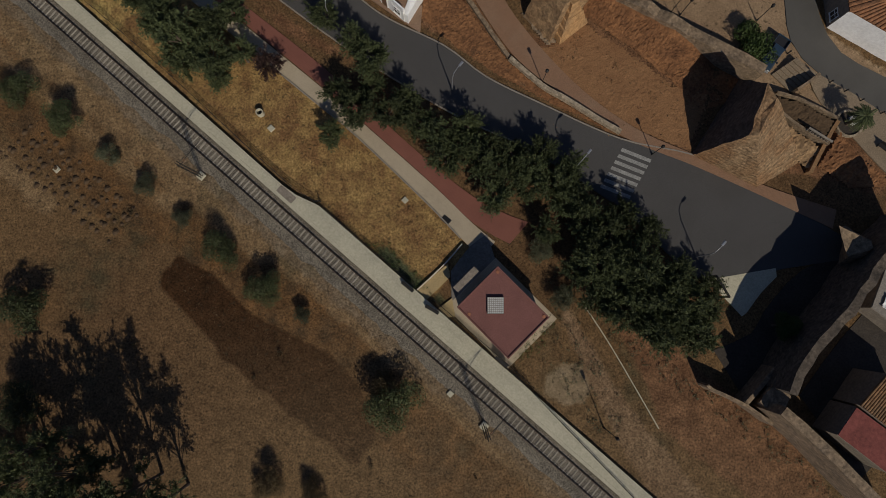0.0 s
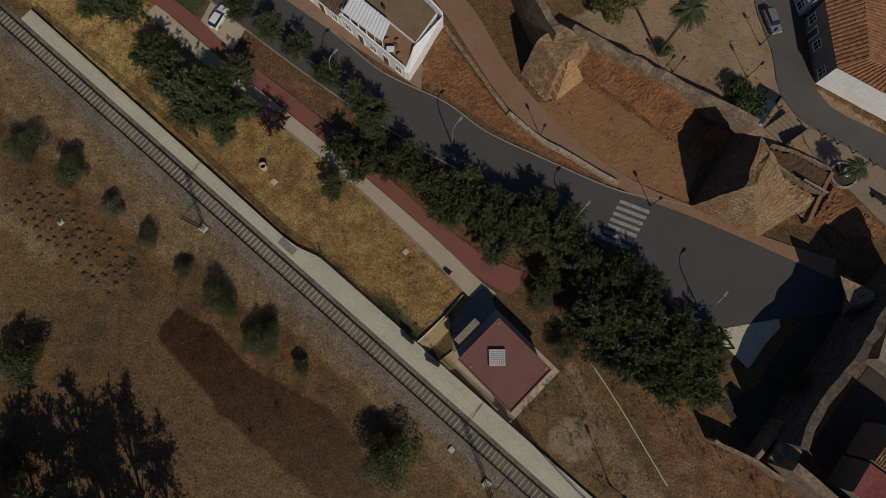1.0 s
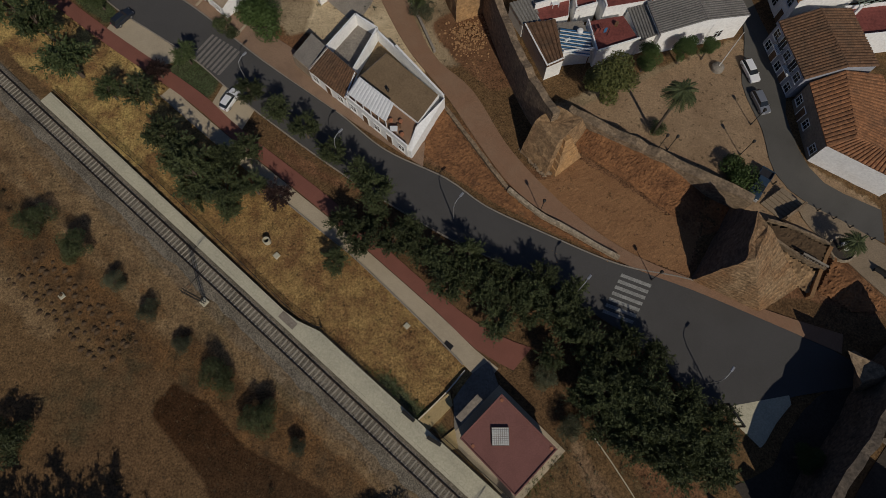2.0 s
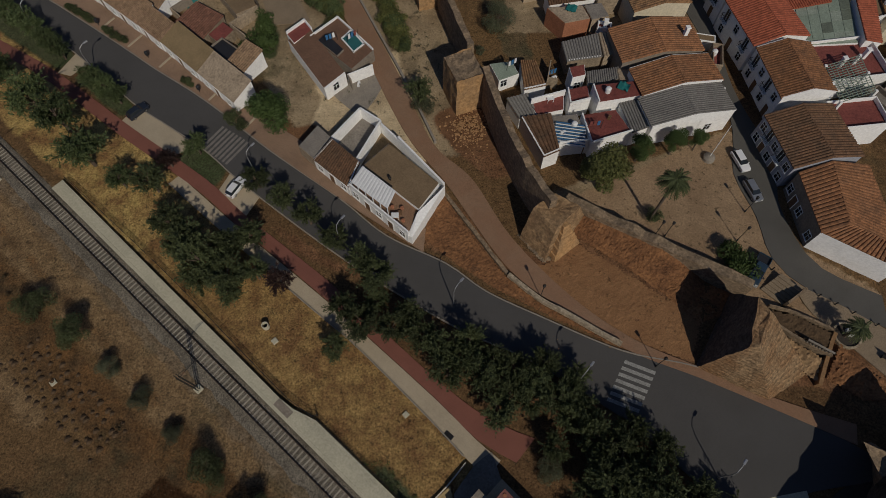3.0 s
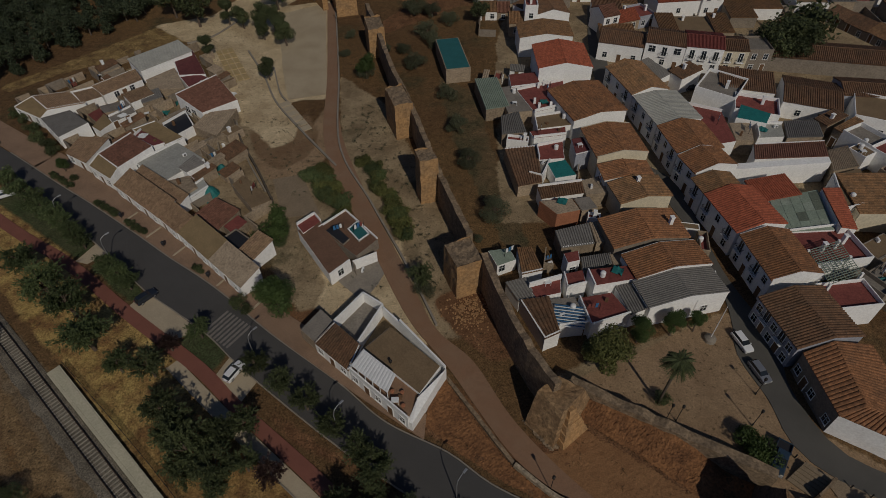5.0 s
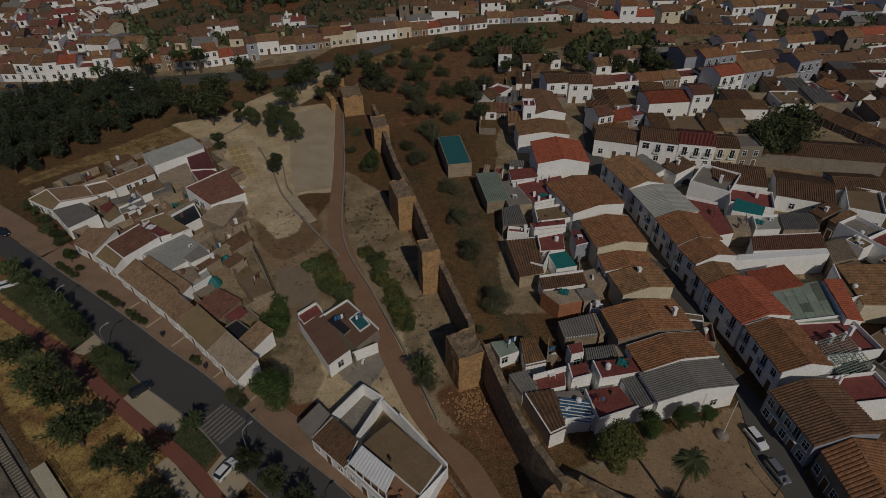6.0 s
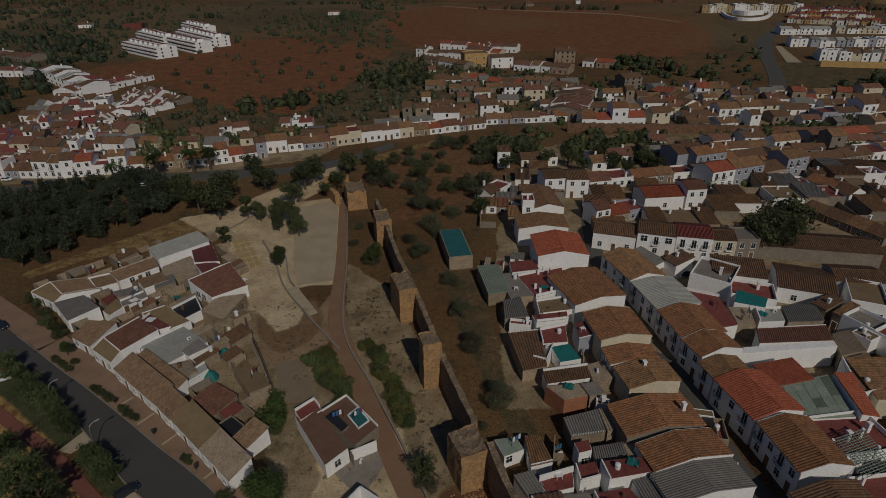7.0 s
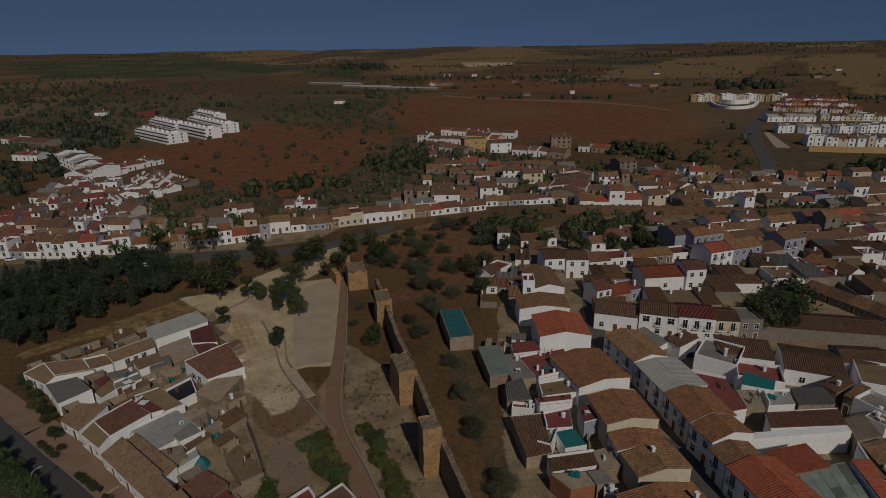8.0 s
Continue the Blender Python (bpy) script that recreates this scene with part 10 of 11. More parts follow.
for px, s in (((-52.88, 25.99), 1.12), ((-46.83, 22.31), 1.12), ((-41.50, 17.79), 0.84), ((-36.67, 14.23), 0.84), ((-31.99, 10.10), 0.73), ((-26.93, 5.92), 1.12), ((-21.57, 1.50), 1.12), ((-17.21, -1.62), 0.67), ((-5.99, -11.99), 1.57), ((-49.87, -0.86), 1.46)):
    plant("olive", px, s * (1.08 if s >= 1 else 0.9), F, LEAF_DARK if s >= 1 else None)
for px, s in (((-30.4, -21.6), 1.25), ((-33.6, -20.4), 1.4), ((-36.9, -22.6), 1.45), ((-39.4, -18.4), 1.3), ((-41.8, -21.0), 1.35), ((-44.6, -16.2), 1.15), ((-35.2, -25.2), 1.4), ((-46.4, -19.4), 1.2)):
    plant("sparse", px, s, "in a dark clump in the field")
for px, s in (((-49.6, -12.2), 1.5), ((-46.2, -23.2), 1.6), ((-51.0, -18.6), 1.5)):
    plant("olive", px, s, "in a dark clump in the field", LEAF_DARK)
for px, s in (((-20.61, -21.12), 1.01), ((-15.47, -22.45), 0.90), ((-7.14, -10.32), 1.01)):
    plant("olive", px, s, F, LEAF_DRY)
plant("shrub", (38.34, -11.06), 1.79, "on the ruined stump", LEAF_DRY)
# plaza
P_ = "on the dusty plaza"
plant("round", (21.6, 43.6), 2.35, P_, LEAF_YELLOW, squash=0.75)
plant("tall_palm", (28.07, 38.53), 1.4, P_, LEAF_DARK)
plant("shrub", (28.3, 38.9), 1.1, "round the foot of a palm")
fp = thing("flagpole", pose(*(38.17, 48.64), 0), "white flagpole on a round stone base", "flagpole")
Shape().tube([(0, 0, 0), (0, 0, 0.5), (0, 0, 0.8)], [0.9, 0.85, 0.4], 12).ob("base", KERB, fp)
Shape().tube([(0, 0, 0.8), (0, 0, 7.8)], [0.07, 0.04], 7).ob("pole", PLASTIC_W, fp)
for px, s in (((27.44, 48.41), 1.23), ((32.59, 49.56), 1.12), ((36.17, 50.21), 0.90)):
    plant("round", px, s, P_)
plant("palm", (49.6, 21.7), 1.05, "in a round bed by the steps", LEAF_DARK)
for px in ((37.6, 33.0), (38.1, 31.6), (38.6, 30.2)):
    plant("shrub", px, 1.55, "beside a parked pickup", LEAF_MID)
# gardens and the brick street
G_ = "in a walled garden"
plant("round", (-25.32, 54.02), 2.07, G_)
for px, s_ in (((-31.81, 69.22), 1.7), ((-30.41, 71.14), 1.8), ((-29.86, 73.79), 1.7), ((-28.41, 70.47), 1.6), ((-30.47, 76.51), 1.5)):
    plant("shrub", px, s_, G_, LEAF_MID)
plant("broad", (-3.95, 59.71), 1.18, "beside the brick street")
plant("olive", (-3.55, 58.27), 0.90, "beside the brick street")
rnd = random.Random(21)
for (ax, ay), (bx, by), n, wide in (((-16.00, 92.66), (-6.31, 69.44), 26, 1.4), ((-24.66, 89.67), (-18.43, 76.70), 20, 2.2), ((-27.27, 87.40), (-20.10, 79.80), 10, 1.5)):
    for i in range(n):
        t = (i + rnd.random()) / n
        plant("shrub", (ax + (bx - ax) * t + rnd.gauss(0, 0.4) * wide, ay + (by - ay) * t + rnd.gauss(0, 0.4) * wide), rnd.uniform(1.1, 1.7), "in a hedge beside the brick street", rnd.choice([LEAF_GREEN, LEAF_YELLOW, LEAF_YELLOW, LEAF_GREEN]), squash=0.8)
for px, s_ in (((-94.90, 110.43), 1.3), ((-91.81, 107.81), 1.3), ((-88.52, 104.64), 1.4), ((-84.89, 100.59), 1.5), ((-82.01, 98.04), 1.5), ((-80.02, 96.12), 1.3), ((-71.97, 87.66), 0.8), ((-32.34, 56.01), 1.2), ((-30.77, 54.88), 1.0)):
    plant("shrub", px, s_, "in planters along the brick pavement")
plant("round", (-74.85, 90.20), 0.84, "on the brick pavement")
for (ax, ay), (bx, by), n in (((-65.0, 80.8), (-59.4, 76.9), 12), ((-57.4, 75.5), (-52.6, 72.0), 10), ((-41.9, 64.2), (-40.0, 62.8), 4), ((-77.6, 89.5), (-71.4, 85.2), 9)):
    for i in range(n):
        t = (i + 0.5) / n
        plant("shrub", (ax + (bx - ax) * t, ay + (by - ay) * t), 0.5 + 0.1 * (i % 3), "in planters along the brick pavement")
for (ax, ay), (bx, by) in (((-57.8, 75.2), (-56.1, 77.8)), ((-52.2, 71.2), (-50.5, 73.8)), ((-46.1, 66.7), (-44.4, 69.3)), ((-36.9, 59.9), (-35.4, 62.2)), ((-30.4, 54.6), (-29.1, 56.6))):
    k = Shape()
    line_wall(k, [(ax, ay), (bx, by)], 0.3, 0.1, 0.34, 1.0, 0.0)
    tagged(k.ob("paving_strip", PATHPALE), "pale stone strip across the brick pavement", "kerb", "", "structure")
for x, y in ((-58.4, 76.2), (-48.3, 68.8), (-38.6, 61.6)):
    e = thing("litter_bin", pose(x, y, 0.22), "dark litter bin on a post by the kerb", "litter bin", "litter bins")
    Shape().tube([(0, 0, 0), (0, 0, 0.95)], 0.05, 6).ob("post", IRON, e)
    Shape().tube([(0, 0.1, 0.5), (0, 0.1, 0.55), (0, 0.1, 1.15), (0, 0.1, 1.3)], [0.2, 0.27, 0.3, 0.12], 10).ob("drum", PLASTIC_D, e)
W_ = "on bare ground inside the wall"
for px, s in (((8.4, 75.6), 1.5), ((4.3, 90.8), 1.3), ((2.6, 102.2), 1.25), ((0.7, 115.2), 1.2), ((5.38, 69.61), 0.45)):
    plant("olive", px, s, W_)
for px, s in (((-18.76, 125.91), 1.23), ((-7.05, 129.10), 1.46), ((-10.30, 136.94), 1.12), ((-4.49, 144.42), 1.68), ((-8.01, 158.79), 1.90), ((-12.13, 174.72), 1.46), ((7.24, 172.69), 1.68), ((1.73, 153.33), 1.34), ((12.05, 198.01), 1.79), ((10.82, 213.46), 1.34), ((25.78, 198.89), 1.57), ((-24.73, 145.74), 0.78), ((-24.98, 135.60), 0.78), ((-14.90, 138.57), 0.78), ((-2.20, 140.03), 1.12), ((-3.11, 157.46), 1.34)):
    plant("olive", px, s, "on the slope inside the town wall")
plant("round", (-18.53, 124.78), 1.46, "at the foot of a tower")
for px, s in (((-41.65, 124.62), 1.34), ((-59.09, 135.73), 1.34), ((-58.60, 154.20), 1.57), ((-54.30, 152.20), 1.5), ((-48.21, 150.35), 1.8), ((-40.81, 141.86), 1.7), ((-42.60, 145.83), 1.5), ((-47.31, 145.44), 1.4), ((-44.6, 150.0), 1.6)):
    plant("round" if s > 1.1 else "broad", px, s, "on the pale forecourt", LEAF_DARK if s > 1.1 else None)
for px, s in (((-22.95, 180.87), 2.02), ((-66.81, 153.71), 2.46), ((-74.98, 159.47), 2.24), ((-69.20, 167.28), 2.46), ((-59.32, 175.70), 2.24), ((-68.54, 193.02), 1.79), ((-46.51, 176.49), 2.46), ((-47.28, 164.14), 2.02), ((-44.26, 183.24), 2.24), ((-84.90, 170.40), 2.02), ((-33.83, 190.00), 2.02), ((-35.46, 176.01), 1.57), ((-28.03, 198.86), 1.57), ((-38.04, 169.84), 1.34)):
    plant("broad", px, s, "beside the lower road")
for px, s in (((15.86, 198.84), 2.24), ((20.58, 190.54), 2.02), ((30.04, 202.02), 2.46), ((35.08, 194.66), 2.24), ((43.11, 194.72), 2.46), ((46.81, 188.63), 2.13), ((54.96, 197.97), 2.58), ((58.04, 190.43), 2.24), ((61.01, 183.84), 2.13), ((69.41, 193.45), 2.46), ((12.57, 174.66), 1.90), ((9.32, 165.51), 1.79), ((9.46, 153.21), 2.02), ((72.07, 188.16), 2.02), ((79.44, 133.22), 2.91), ((84.84, 135.42), 3.14), ((86.24, 131.33), 2.91), ((78.80, 127.78), 2.69), ((82.66, 127.10), 2.46)):
    plant("broad", px, s * 0.72, "among houses below the far wall", LEAF_OLIVE if s < 2.0 else None)
rnd = random.Random(8)
wood = [(-143.20, 169.21), (-107.79, 185.30), (-87.57, 179.23), (-81.67, 160.38), (-90.23, 150.66), (-99.48, 133.79), (-107.13, 119.86)]
xs, ys = [p[0] for p in wood], [p[1] for p in wood]
placed = []
while len(placed) < 95:
    x, y = rnd.uniform(min(xs), max(xs)), rnd.uniform(min(ys), max(ys))
    if inside(np.array([x]), np.array([y]), wood)[0] and all((x - a) ** 2 + (y - b) ** 2 > 9 for a, b in placed):
        placed.append((x, y))
        if rnd.random() < 0.45:
            plant("conifer", (x, y), rnd.uniform(0.9, 1.25), "in a dense dark wood", group="dark wood")
        else:
            plant("broad", (x, y), rnd.uniform(1.3, 1.75), "in a dense dark wood", LEAF_PINE, group="dark wood")


# ---- far scrub and woods ----
def far_clump(gen, x, y, z, s, leaves):
    """A distant bush or tree: an uneven lumpy crown with loose leaf sprays round it."""
    an = np.arange(6) * math.tau / 6 + gen.uniform(0, 1)
    tall = s * gen.uniform(0.75, 1.25)
    rings = []
    for up, wide in ((-0.05, 0.36), (0.4, 0.48), (0.78, 0.25)):
        r = s * wide * gen.uniform(0.75, 1.25, 6)
        rings.append(np.stack([x + r * np.cos(an), y + r * np.sin(an), z + tall * (up + gen.uniform(-0.08, 0.08, 6))], 1))
    v = np.concatenate(rings)
    f = [(j * 6 + i, j * 6 + (i + 1) % 6, j * 6 + 6 + (i + 1) % 6, j * 6 + 6 + i) for j in (0, 1) for i in range(6)] + [(12, 13, 14, 15), (12, 15, 16, 17)]
    d = gen.normal(size=(leaves, 3))
    d /= np.linalg.norm(d, axis=1)[:, None]
    p = np.array([x, y, z + tall * 0.45]) + d * np.array([0.6 * s, 0.6 * s, 0.5 * tall]) * gen.uniform(0.7, 1.15, (leaves, 1))
    a, b = gen.normal(size=(leaves, 3)) * s * 0.1, gen.normal(size=(leaves, 3)) * s * 0.1
    w = np.stack([p - a, p - b, p + a, p + b], 1).reshape(-1, 3)
    f += [tuple(18 + 4 * i + q for q in range(4)) for i in range(leaves)]
    return np.concatenate([v, w]), np.array(f)


def far_scrub(name, regions, count, size, material, label, seed, low=0.6, high=1.4, per=70):
    """Distant bushes and trees as many leaf clumps in one mesh."""
    rnd = random.Random(seed)
    vs, fs, k = [], [], 0
    areas = []
    for poly in regions:
        a = [Vector(p) for p in poly]
        areas.append(abs(sum(a[i].x * a[i - 1].y - a[i].y * a[i - 1].x for i in range(len(a)))) / 2)
    for poly, area in zip(regions, areas):
        n = max(3, int(count * area / sum(areas)))
        x0, x1, y0, y1 = min(p[0] for p in poly), max(p[0] for p in poly), min(p[1] for p in poly), max(p[1] for p in poly)
        gen = np.random.default_rng(seed + k)
        px, py = gen.uniform(x0, x1, n * 6), gen.uniform(y0, y1, n * 6)
        ok = inside(px, py, poly)
        for x, y in list(zip(px[ok], py[ok]))[:n]:
            s = size * rnd.uniform(low, high)
            gz = float(np.interp(math.hypot(x, y), [0, 2200, 4900], [0, 0, 20]))
            if math.hypot(x, y) > 190:
                v, f = far_clump(gen, x, y, gz, s, 34 if math.hypot(x, y) < 450 else 14 if math.hypot(x, y) < 900 else 4)
                vs.append(v)
                fs.append(f + k)
                k += len(v)
                continue
            blobs = [(x + rnd.uniform(-0.5, 0.5) * s, y + rnd.uniform(-0.5, 0.5) * s, gz + s * rnd.uniform(0.4, 0.9), s * rnd.uniform(0.4, 0.65)) for _ in range(4)]
            v, f = leaf_cloud(rnd, blobs, per, s * max(0.2, 1.25 / math.sqrt(per)) if s > 1 else 0.2 * s)
            vs.append(v)
            fs.append(f + k)
            k += len(v)
    ob = new(name, cloud_mesh(name, np.concatenate(vs), np.concatenate(fs), material))
    return tagged(ob, label, "bushes", "", "stuff")


far_scrub("hill_bushes", [[(-180.28, 372.18), (-196.88, 448.07), (-179.56, 531.37), (-113.66, 512.85), (-43.40, 451.79), (-56.60, 336.23), (-71.20, 282.58), (-103.32, 284.61)]], 70, 2.6, LEAF_OLIVE, "scattered dark bushes on the red hill", 3)
far_scrub("slope_scrub", [[(-57.42, 391.91), (-29.23, 436.75), (68.52, 326.72), (56.04, 263.64), (-34.18, 258.80)], [(-160.53, 328.37), (-63.04, 270.88), (-34.18, 258.80), (-113.31, 240.09)], [(-166.40, 300.96), (-112.63, 244.41), (-110.41, 227.67), (-145.63, 265.31)]], 170, 2.8, LEAF_OLIVE, "dense scrub on the slope below the hilltop houses", 4)
far_scrub("slope_trees", [[(-44.04, 292.86), (-99.52, 273.10), (-96.35, 290.13), (-44.91, 299.28)], [(-52.12, 352.68), (-11.50, 410.13), (-6.33, 332.41), (-41.28, 319.73)], [(113.92, 398.34), (160.85, 353.19), (150.38, 336.50), (105.52, 367.40)], [(210.63, 315.92), (258.95, 336.18), (232.82, 299.87), (203.65, 295.21)]], 90, 5.0, LEAF_DARK, "dark trees on the far slope", 5)
far_scrub("town_trees", [[(83.56, 146.78), (102.56, 158.04), (101.04, 144.37), (86.36, 134.59)], [(57.20, 205.10), (84.12, 221.67), (75.77, 191.70), (59.65, 198.52)], [(47.35, 219.73), (84.51, 229.58), (80.64, 218.06), (44.58, 205.69)], [(5.85, 194.77), (18.68, 228.99), (39.63, 227.89), (18.54, 200.39)], [(129.88, 231.29), (174.51, 241.94), (167.27, 230.94), (125.07, 221.88)]], 150, 3.4, LEAF_DARK, "dark trees among the far houses", 6)
far_scrub("valley_trees", [[(-429.39, 560.78), (-367.46, 594.95), (-267.02, 490.01), (-245.69, 432.16), (-265.15, 389.04), (-363.10, 470.09)], [(-277.54, 353.02), (-252.16, 368.66), (-203.52, 297.07), (-224.69, 280.71)]], 100, 5.6, LEAF_PINE, "dark valley trees beyond the far village", 7)
far_scrub("plain_trees", [[(-951.37, 1274.96), (-307.49, 877.96), (-345.16, 666.39), (-463.23, 607.08)], [(-198.66, 573.58), (-167.00, 767.83), (-48.15, 747.47), (-47.13, 554.38), (-152.76, 547.31)], [(-538.20, 2542.25), (-337.94, 3414.11), (-148.61, 1480.97), (-297.71, 1530.66)], [(-161.42, 1162.30), (100.20, 1451.50), (86.31, 1097.78), (-121.08, 1004.95)], [(125.35, 1172.85), (394.53, 1431.60), (289.50, 1044.86), (96.35, 898.08)], [(483.69, 1072.16), (969.45, 1747.95), (523.34, 917.13), (398.08, 833.73)]], 300, 5.0, LEAF_DARK, "rows of dark trees on the plain", 8, per=36)
far_scrub("plain_scrub", [[(-314.59, 403.71), (-227.79, 430.47), (-204.48, 574.31), (-44.03, 679.74), (-87.71, 1065.40), (-593.06, 1629.09), (-818.53, 1093.21)], [(-30.95, 464.91), (82.38, 396.75), (183.47, 415.51), (171.45, 318.89), (60.45, 285.95), (-20.38, 291.29)], [(125.35, 1172.85), (534.36, 1253.35), (654.16, 885.39), (468.95, 628.02), (299.83, 762.51)]], 800, 3.2, LEAF_OLIVE, "scattered scrub and olive trees on the plain", 21, 0.4, 1.3, per=16)
far_scrub("hedge_lines", [[(-188.86, 543.85), (-41.08, 478.18), (-40.10, 465.88), (-182.43, 524.37)], [(-207.82, 962.96), (-46.90, 1055.50), (-45.13, 1013.62), (-198.13, 916.61)], [(-1980.90, 2683.57), (-693.08, 3995.83), (-630.12, 3629.97), (-1798.35, 2433.81)], [(790.07, 2150.53), (529.83, 805.63), (543.69, 822.47), (852.16, 2263.38)], [(1116.21, 1949.86), (541.98, 757.36), (556.53, 772.02), (1187.45, 2042.28)], [(-292.58, 1873.15), (509.16, 1990.45), (484.86, 1894.44), (-273.29, 1747.52)], [(258.05, 580.29), (206.91, 389.59), (211.27, 393.69), (263.28, 579.55)]], 420, 5.0, LEAF_DARK, "dark hedge lines across far fields", 22, 0.5, 1.2, per=16)
far_scrub("slope_bushes", [[(-166.40, 300.96), (-110.79, 239.96), (-76.99, 242.49), (-38.82, 254.16), (19.23, 271.26), (60.45, 285.95), (68.52, 326.72), (26.30, 374.24), (-29.23, 436.75), (-57.42, 391.91), (-64.21, 276.44), (-101.39, 278.75), (-167.89, 344.68)]], 300, 2.2, LEAF_OLIVE, "dense dark bushes on the slope above the lower road", 41, 0.4, 1.5, per=14)
far_scrub("orchard_rows", [[(-555.22, 1178.84), (-479.95, 1386.35), (-384.06, 1169.14), (-433.25, 953.43)], [(-223.56, 649.04), (-108.87, 773.06), (-41.88, 644.51), (-146.98, 567.03)], [(-150.39, 1080.61), (-54.01, 1223.26), (-22.49, 870.84), (-96.60, 794.77)]], 420, 4.0, LEAF_DARK, "olive orchard trees on the far plain", 42, 0.6, 1.0, per=12)
far_scrub("village_trees", [[(60.45, 285.95), (151.72, 274.07), (207.65, 264.90), (137.87, 167.93), (87.03, 160.76), (37.87, 171.82)], [(-201.68, 249.23), (-156.78, 260.92), (-75.74, 238.10), (-68.06, 210.98), (-123.89, 200.48), (-160.64, 193.08)], [(8.12, 266.55), (60.45, 285.95), (44.58, 205.69), (13.96, 194.41)], [(-19.39, 406.21), (73.40, 351.39), (151.72, 274.07), (143.67, 258.31), (-9.28, 317.41)]], 420, 2.8, LEAF_DARK, "dark trees and shrubs between village houses", 43, 0.5, 1.3, per=26)
far_scrub("gully_scrub", [[(-951.37, 1274.96), (-727.43, 1309.73), (-368.66, 843.81), (-290.31, 658.57), (-336.39, 591.02), (-502.89, 661.34)], [(-345.29, 514.76), (-289.75, 544.34), (-225.25, 425.35), (-259.59, 398.95)]], 300, 4.2, LEAF_PINE, "dark scrub in a far gully", 44, 0.5, 1.4, per=14)
rnd = random.Random(61)
lines = []
for i in range(46):
    x, y = rnd.uniform(-1300, 1400), rnd.uniform(620, 2600)
    a, L = rnd.uniform(-0.5, 0.5), rnd.uniform(90, 420)
    if abs(x) < y * 0.85:
        u, w = Vector((math.cos(a), math.sin(a))) * L, Vector((-math.sin(a), math.cos(a))) * 5
        lines.append([(x, y), (x + u.x, y + u.y), (x + u.x + w.x, y + u.y + w.y), (x + w.x, y + w.y)])
far_scrub("field_hedges", lines, 1700, 5.0, LEAF_PINE, "dark hedges and tree rows between far fields", 62, 0.5, 1.3, per=9)
far_scrub("far_orchards", [[(-2485.59, 3374.09), (-7.74, 3960.50), (2168.25, 2989.46), (737.28, 1000.90), (135.52, 1269.16), (-951.37, 1274.96)]], 700, 5.5, LEAF_PINE, "scattered trees across the distant plain", 63, 0.4, 1.2, per=6)
far_scrub("mid_bushes", [[(-198.66, 573.58), (-106.77, 757.51), (-44.03, 679.74), (-41.08, 478.18), (-116.76, 527.66)], [(178.56, 403.80), (218.17, 412.05), (157.90, 291.87), (98.26, 340.67)], [(-463.23, 607.08), (-317.27, 722.30), (-198.66, 573.58), (-220.85, 424.94), (-306.40, 392.51)]], 380, 3.8, LEAF_PINE, "dark bushes over the middle plain", 64, 0.4, 1.3, per=9)
slope = [(-29.46, 184.81), (-19.41, 205.36), (2.14, 222.01), (16.34, 229.11), (15.98, 194.33), (8.36, 163.65), (-5.62, 164.16), (-18.77, 174.02)]
sx, sy = [p[0] for p in slope], [p[1] for p in slope]
made = 0
while made < 22:
    x, y = rnd.uniform(min(sx), max(sx)), rnd.uniform(min(sy), max(sy))
    if inside(np.array([x]), np.array([y]), slope)[0]:
        plant("olive", (x, y), rnd.uniform(1.1, 2.0), "on the slope inside the town wall", rnd.choice([None, LEAF_DARK]))
        made += 1
far_scrub("track_hedge", [[(-182.2, 590.3), (-117.6, 529.3), (-70.8, 488.8), (-38.8, 475.7), (-37.8, 467.4), (-68.6, 477.8), (-113.7, 515.6), (-176.8, 577.8)]], 70, 3.0, LEAF_PINE, "row of dark trees along the hill track", 71, 0.6, 1.2, per=14)
far_scrub("tall_wood", [[(-308.2, 1758.5), (-181.3, 1746.7), (-190.1, 1960.5), (-342.6, 1972.4)], [(383.3, 836.1), (478.1, 836.0), (520.4, 934.2), (420.0, 939.6)]], 130, 12.0, LEAF_PINE, "tall dark trees on the plain", 72, 0.6, 1.2, per=30)
far_scrub("plain_rows", [[(-98.3, 1197.0), (-30.8, 1215.5), (-31.0, 1240.4), (-109.1, 1245.3)], [(-104.4, 795.6), (-49.6, 769.9), (-50.1, 784.3), (-106.9, 812.8)], [(205.0, 1034.7), (280.2, 1060.6), (282.0, 1076.5), (205.0, 1049.6)]], 46, 8.0, LEAF_PINE, "short dark tree rows on the plain", 73, 0.6, 1.2, per=20)
far_scrub("garden_trees", [[(-115.23, 227.91), (-75.74, 238.10), (-47.66, 245.34), (-46.14, 236.52), (-111.74, 220.17)], [(-156.89, 282.19), (-105.61, 227.43), (-103.18, 216.14), (-143.26, 255.30)], [(-165.12, 199.20), (-117.44, 200.19), (-115.50, 196.45), (-161.96, 194.88)]], 70, 3.4, LEAF_DARK, "dark garden trees between far houses", 23, per=40)
far_scrub("horizon_woods", [[(-2994.28, 4070.08), (-15.68, 8734.21), (3089.82, 4270.11), (2168.25, 2989.46), (-9.92, 5272.95), (-2291.01, 3107.86)], [(549.61, 2758.41), (2342.98, 3232.26), (1886.81, 2598.35), (673.00, 2299.32)]], 2400, 8.0, LEAF_PINE, "dark woods along the horizon", 9, per=12)
far_scrub("field_tufts", [[rail_xy(-110, -55), rail_xy(62, -55), rail_xy(62, -4), rail_xy(-110, -4)]], 3200, 0.2, LEAF_DRY, "short dry stubble tufts in the brown field", 51, 0.4, 1.6, per=9)
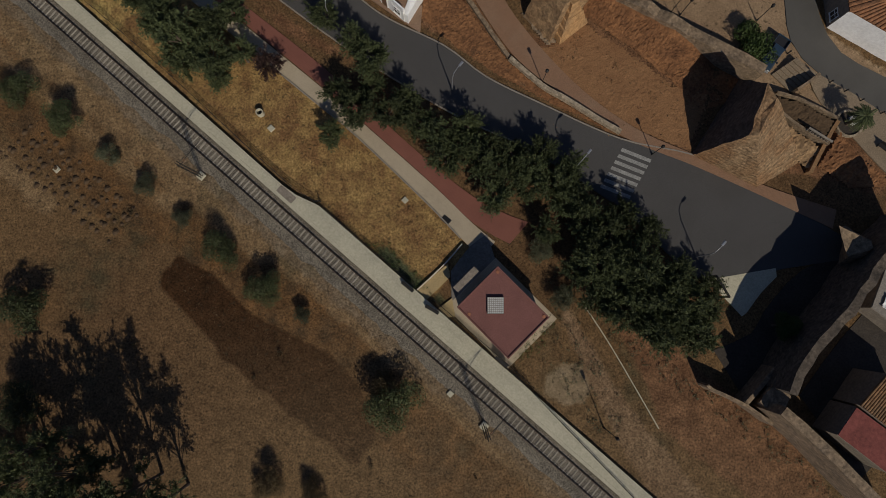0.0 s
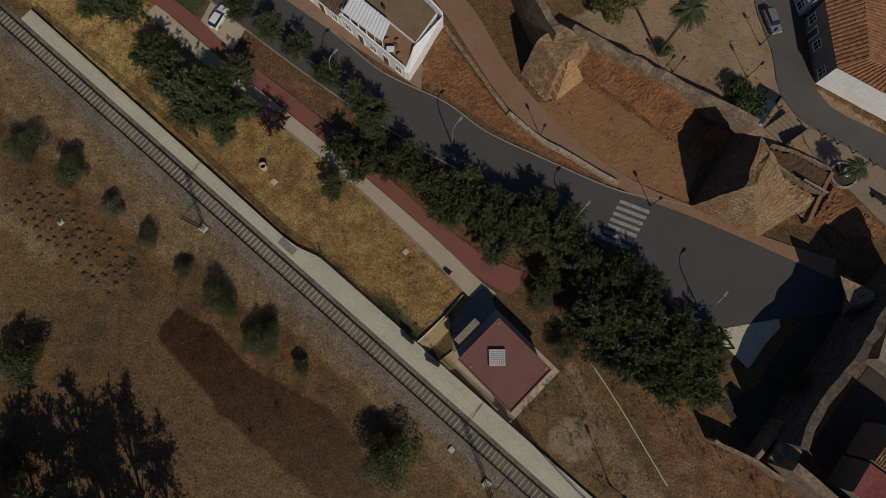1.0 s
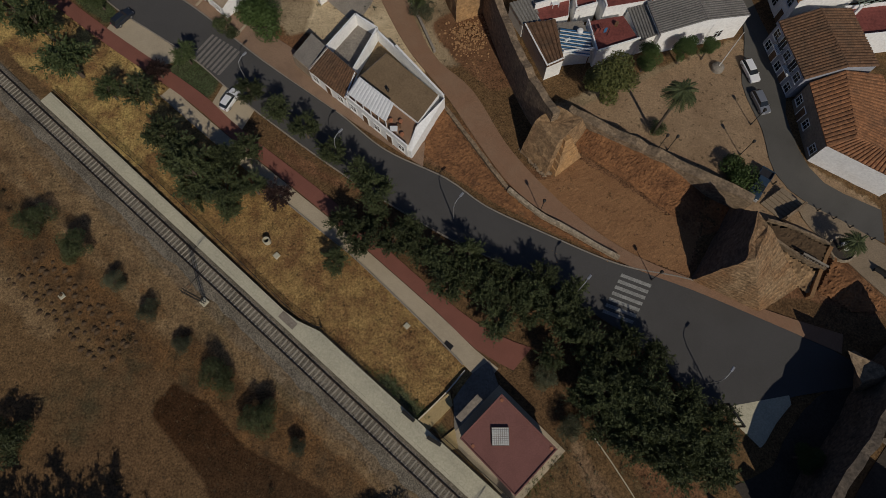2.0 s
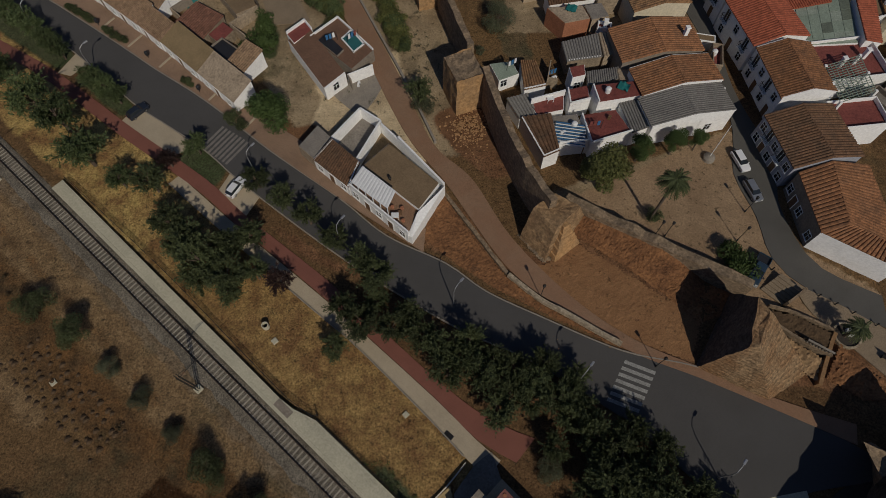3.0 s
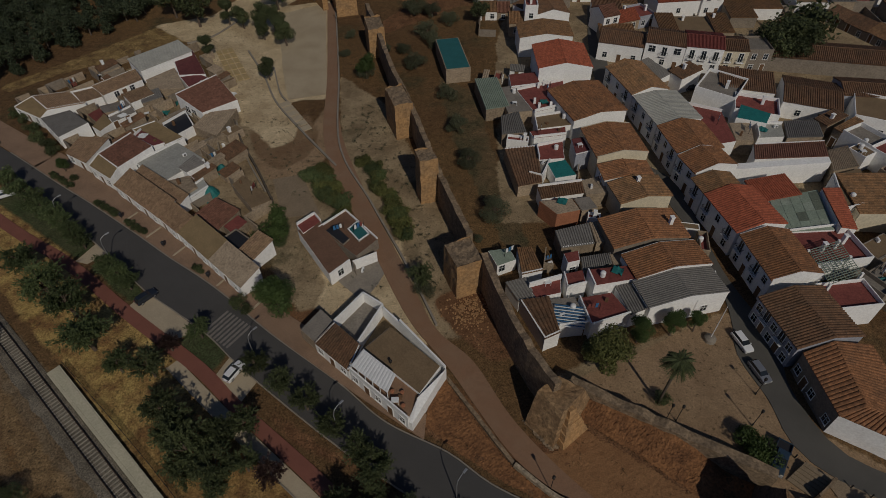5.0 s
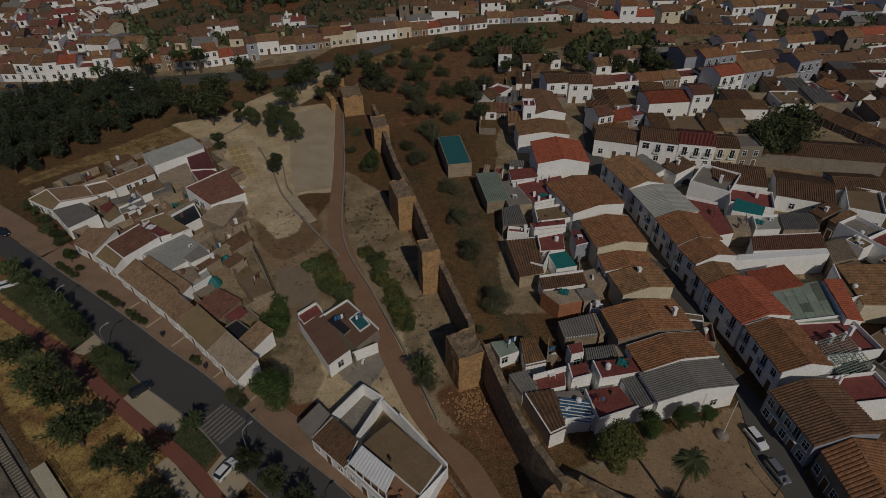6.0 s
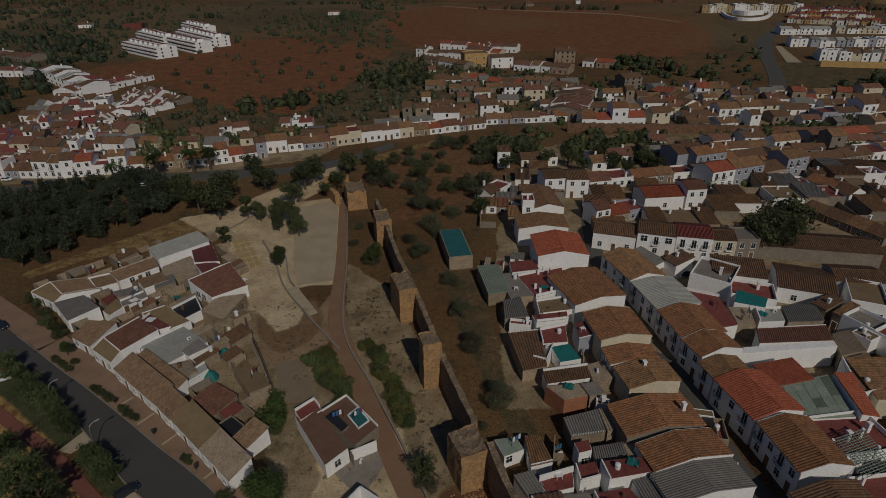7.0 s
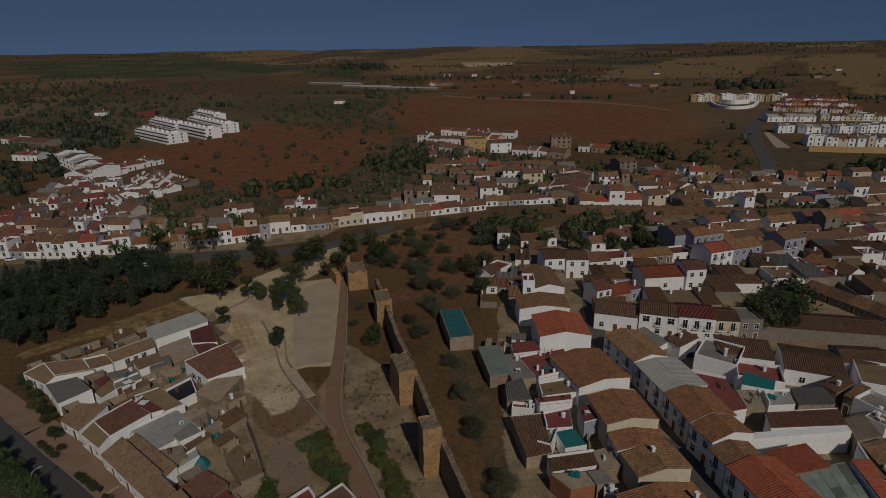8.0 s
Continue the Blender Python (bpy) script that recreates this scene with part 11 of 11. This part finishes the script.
far_scrub("moat_weeds", [[(12.72, 31.61), (19.26, 37.08), (33.72, 27.05), (29.00, 20.21)], [(-4.30, 35.50), (5.16, 30.42), (15.12, 24.04), (27.37, 18.76), (15.24, 25.58), (0.71, 37.20)]], 160, 0.2, LEAF_DRY, "dry weeds on the red soil below the wall", 52, 0.4, 1.6, per=14)
far_scrub("grass_tufts", [[rail_xy(-120, 3.6), rail_xy(22, 3.8), rail_xy(22, 11.3), rail_xy(-40, 11.8), rail_xy(-120, 8)]], 700, 0.22, LEAF_DRY, "brown weed tufts in the yellow verge", 53, 0.4, 1.7, per=10)
far_scrub("field_bushes", [[rail_xy(-140, -60), rail_xy(60, -60), rail_xy(60, -6), rail_xy(-140, -6)]], 70, 0.45, LEAF_DRY, "small dry weeds in the brown field", 10)
far_scrub("verge_weeds", [[rail_xy(-120, 3.4), rail_xy(22, 3.6), rail_xy(22, 11.5), rail_xy(-120, 9)], [(10.10, -1.07), (14.11, -1.74), (25.16, -16.36), (17.41, -16.35)], [(30.36, 16.86), (44.08, 13.93), (54.27, 13.18), (48.97, 19.70), (39.93, 21.21)]], 420, 0.22, LEAF_DRY, "tufts of dry weeds in yellow grass", 11, per=20)
far_scrub("dark_tufts", [[(11.71, -0.56), (15.78, -1.92), (20.34, -9.98), (21.50, -16.56), (16.85, -15.26), (11.61, -7.31)], [(18.51, -1.92), (23.20, -4.62), (30.46, -9.97), (40.88, -16.54), (47.14, -23.00), (43.17, -23.00), (31.02, -12.61), (21.09, -7.31)], [(11.12, 5.62), (13.50, 4.24), (15.13, -0.56), (13.42, -0.56)]], 230, 0.3, LEAF_OLIVE, "dark weeds scattered on red soil by the station", 31, 0.4, 1.5, per=26)
far_scrub("wall_weeds", [[(-24.0, 110.0), (-13.0, 84.0), (-6.2, 66.0), (-1.0, 56.5), (0.6, 62.0), (-4.4, 78.0), (-9.6, 98.0), (-14.0, 116.0)]], 230, 0.42, LEAF_OLIVE, "grey-green weeds on dry ground below the town wall", 81, 0.4, 1.5, per=22)
far_scrub("plot_weeds", [[(-45.0, 108.0), (-34.0, 82.0), (-29.0, 78.0), (-22.0, 88.0), (-30.0, 108.0)], [(-27.0, 66.0), (-20.0, 60.0), (-10.0, 58.0), (-14.0, 68.0), (-22.0, 76.0)]], 150, 0.4, LEAF_OLIVE, "weeds and low brush in a bare plot", 82, 0.4, 1.4, per=20)
far_scrub("green_weeds", [[(-10.35, 7.46), (-6.89, 7.10), (-1.71, 1.63), (-3.41, 0.83)], [(9.68, -3.70), (13.42, -2.40), (11.27, -6.30), (7.25, -7.58)]], 90, 0.3, LEAF_MID, "green weeds by the platform", 12, per=24)
rows_ = Shape()
pa, pb, pc = Vector((-55.4, 18.2)), Vector((-41.6, 7.4)), Vector((-51.6, 21.4))
for i in range(15):
    for j in range(5):
        q = pa + (pb - pa) * (i / 14) + (pc - pa) * (j / 4) + Vector((0.3 * math.sin(i * 3.7 + j), 0.3 * math.sin(i * 2.1 + j * 5)))
        rr = 0.42 + 0.12 * math.sin(i * 5.3 + j * 2.9)
        rows_.tube([(q.x, q.y, -0.1), (q.x, q.y, 0.0), (q.x + 0.05, q.y - 0.05, 0.05), (q.x + 0.1, q.y - 0.1, 0.08)], [rr * 0.9, rr * 0.85, rr * 0.55, rr * 0.2], 8)
tagged(rows_.ob("seedling_rows", DUG), "rows of small dark dug mounds in the field", "mounds", "", "stuff")
for px, s_ in (((-89.37, 192.76), 2.46), ((-100.69, 189.02), 2.46), ((-85.08, 197.15), 2.24), ((-114.31, 186.19), 1.79)):
    plant("palm", px, s_, "before the lower road's houses")
am = thing("radio_mast", pose(*(175.80, 821.61), 0), "thin lattice radio mast on the far plain", "mast")
Shape().tube([(0, 0, 0), (0, 0, 52)], [0.8, 0.35], 4).ob("lattice", IRON, am)
Shape().box(-3, -3, 0, 3, 3, 4).ob("hut", PLASTIC_W, am, "white equipment hut")
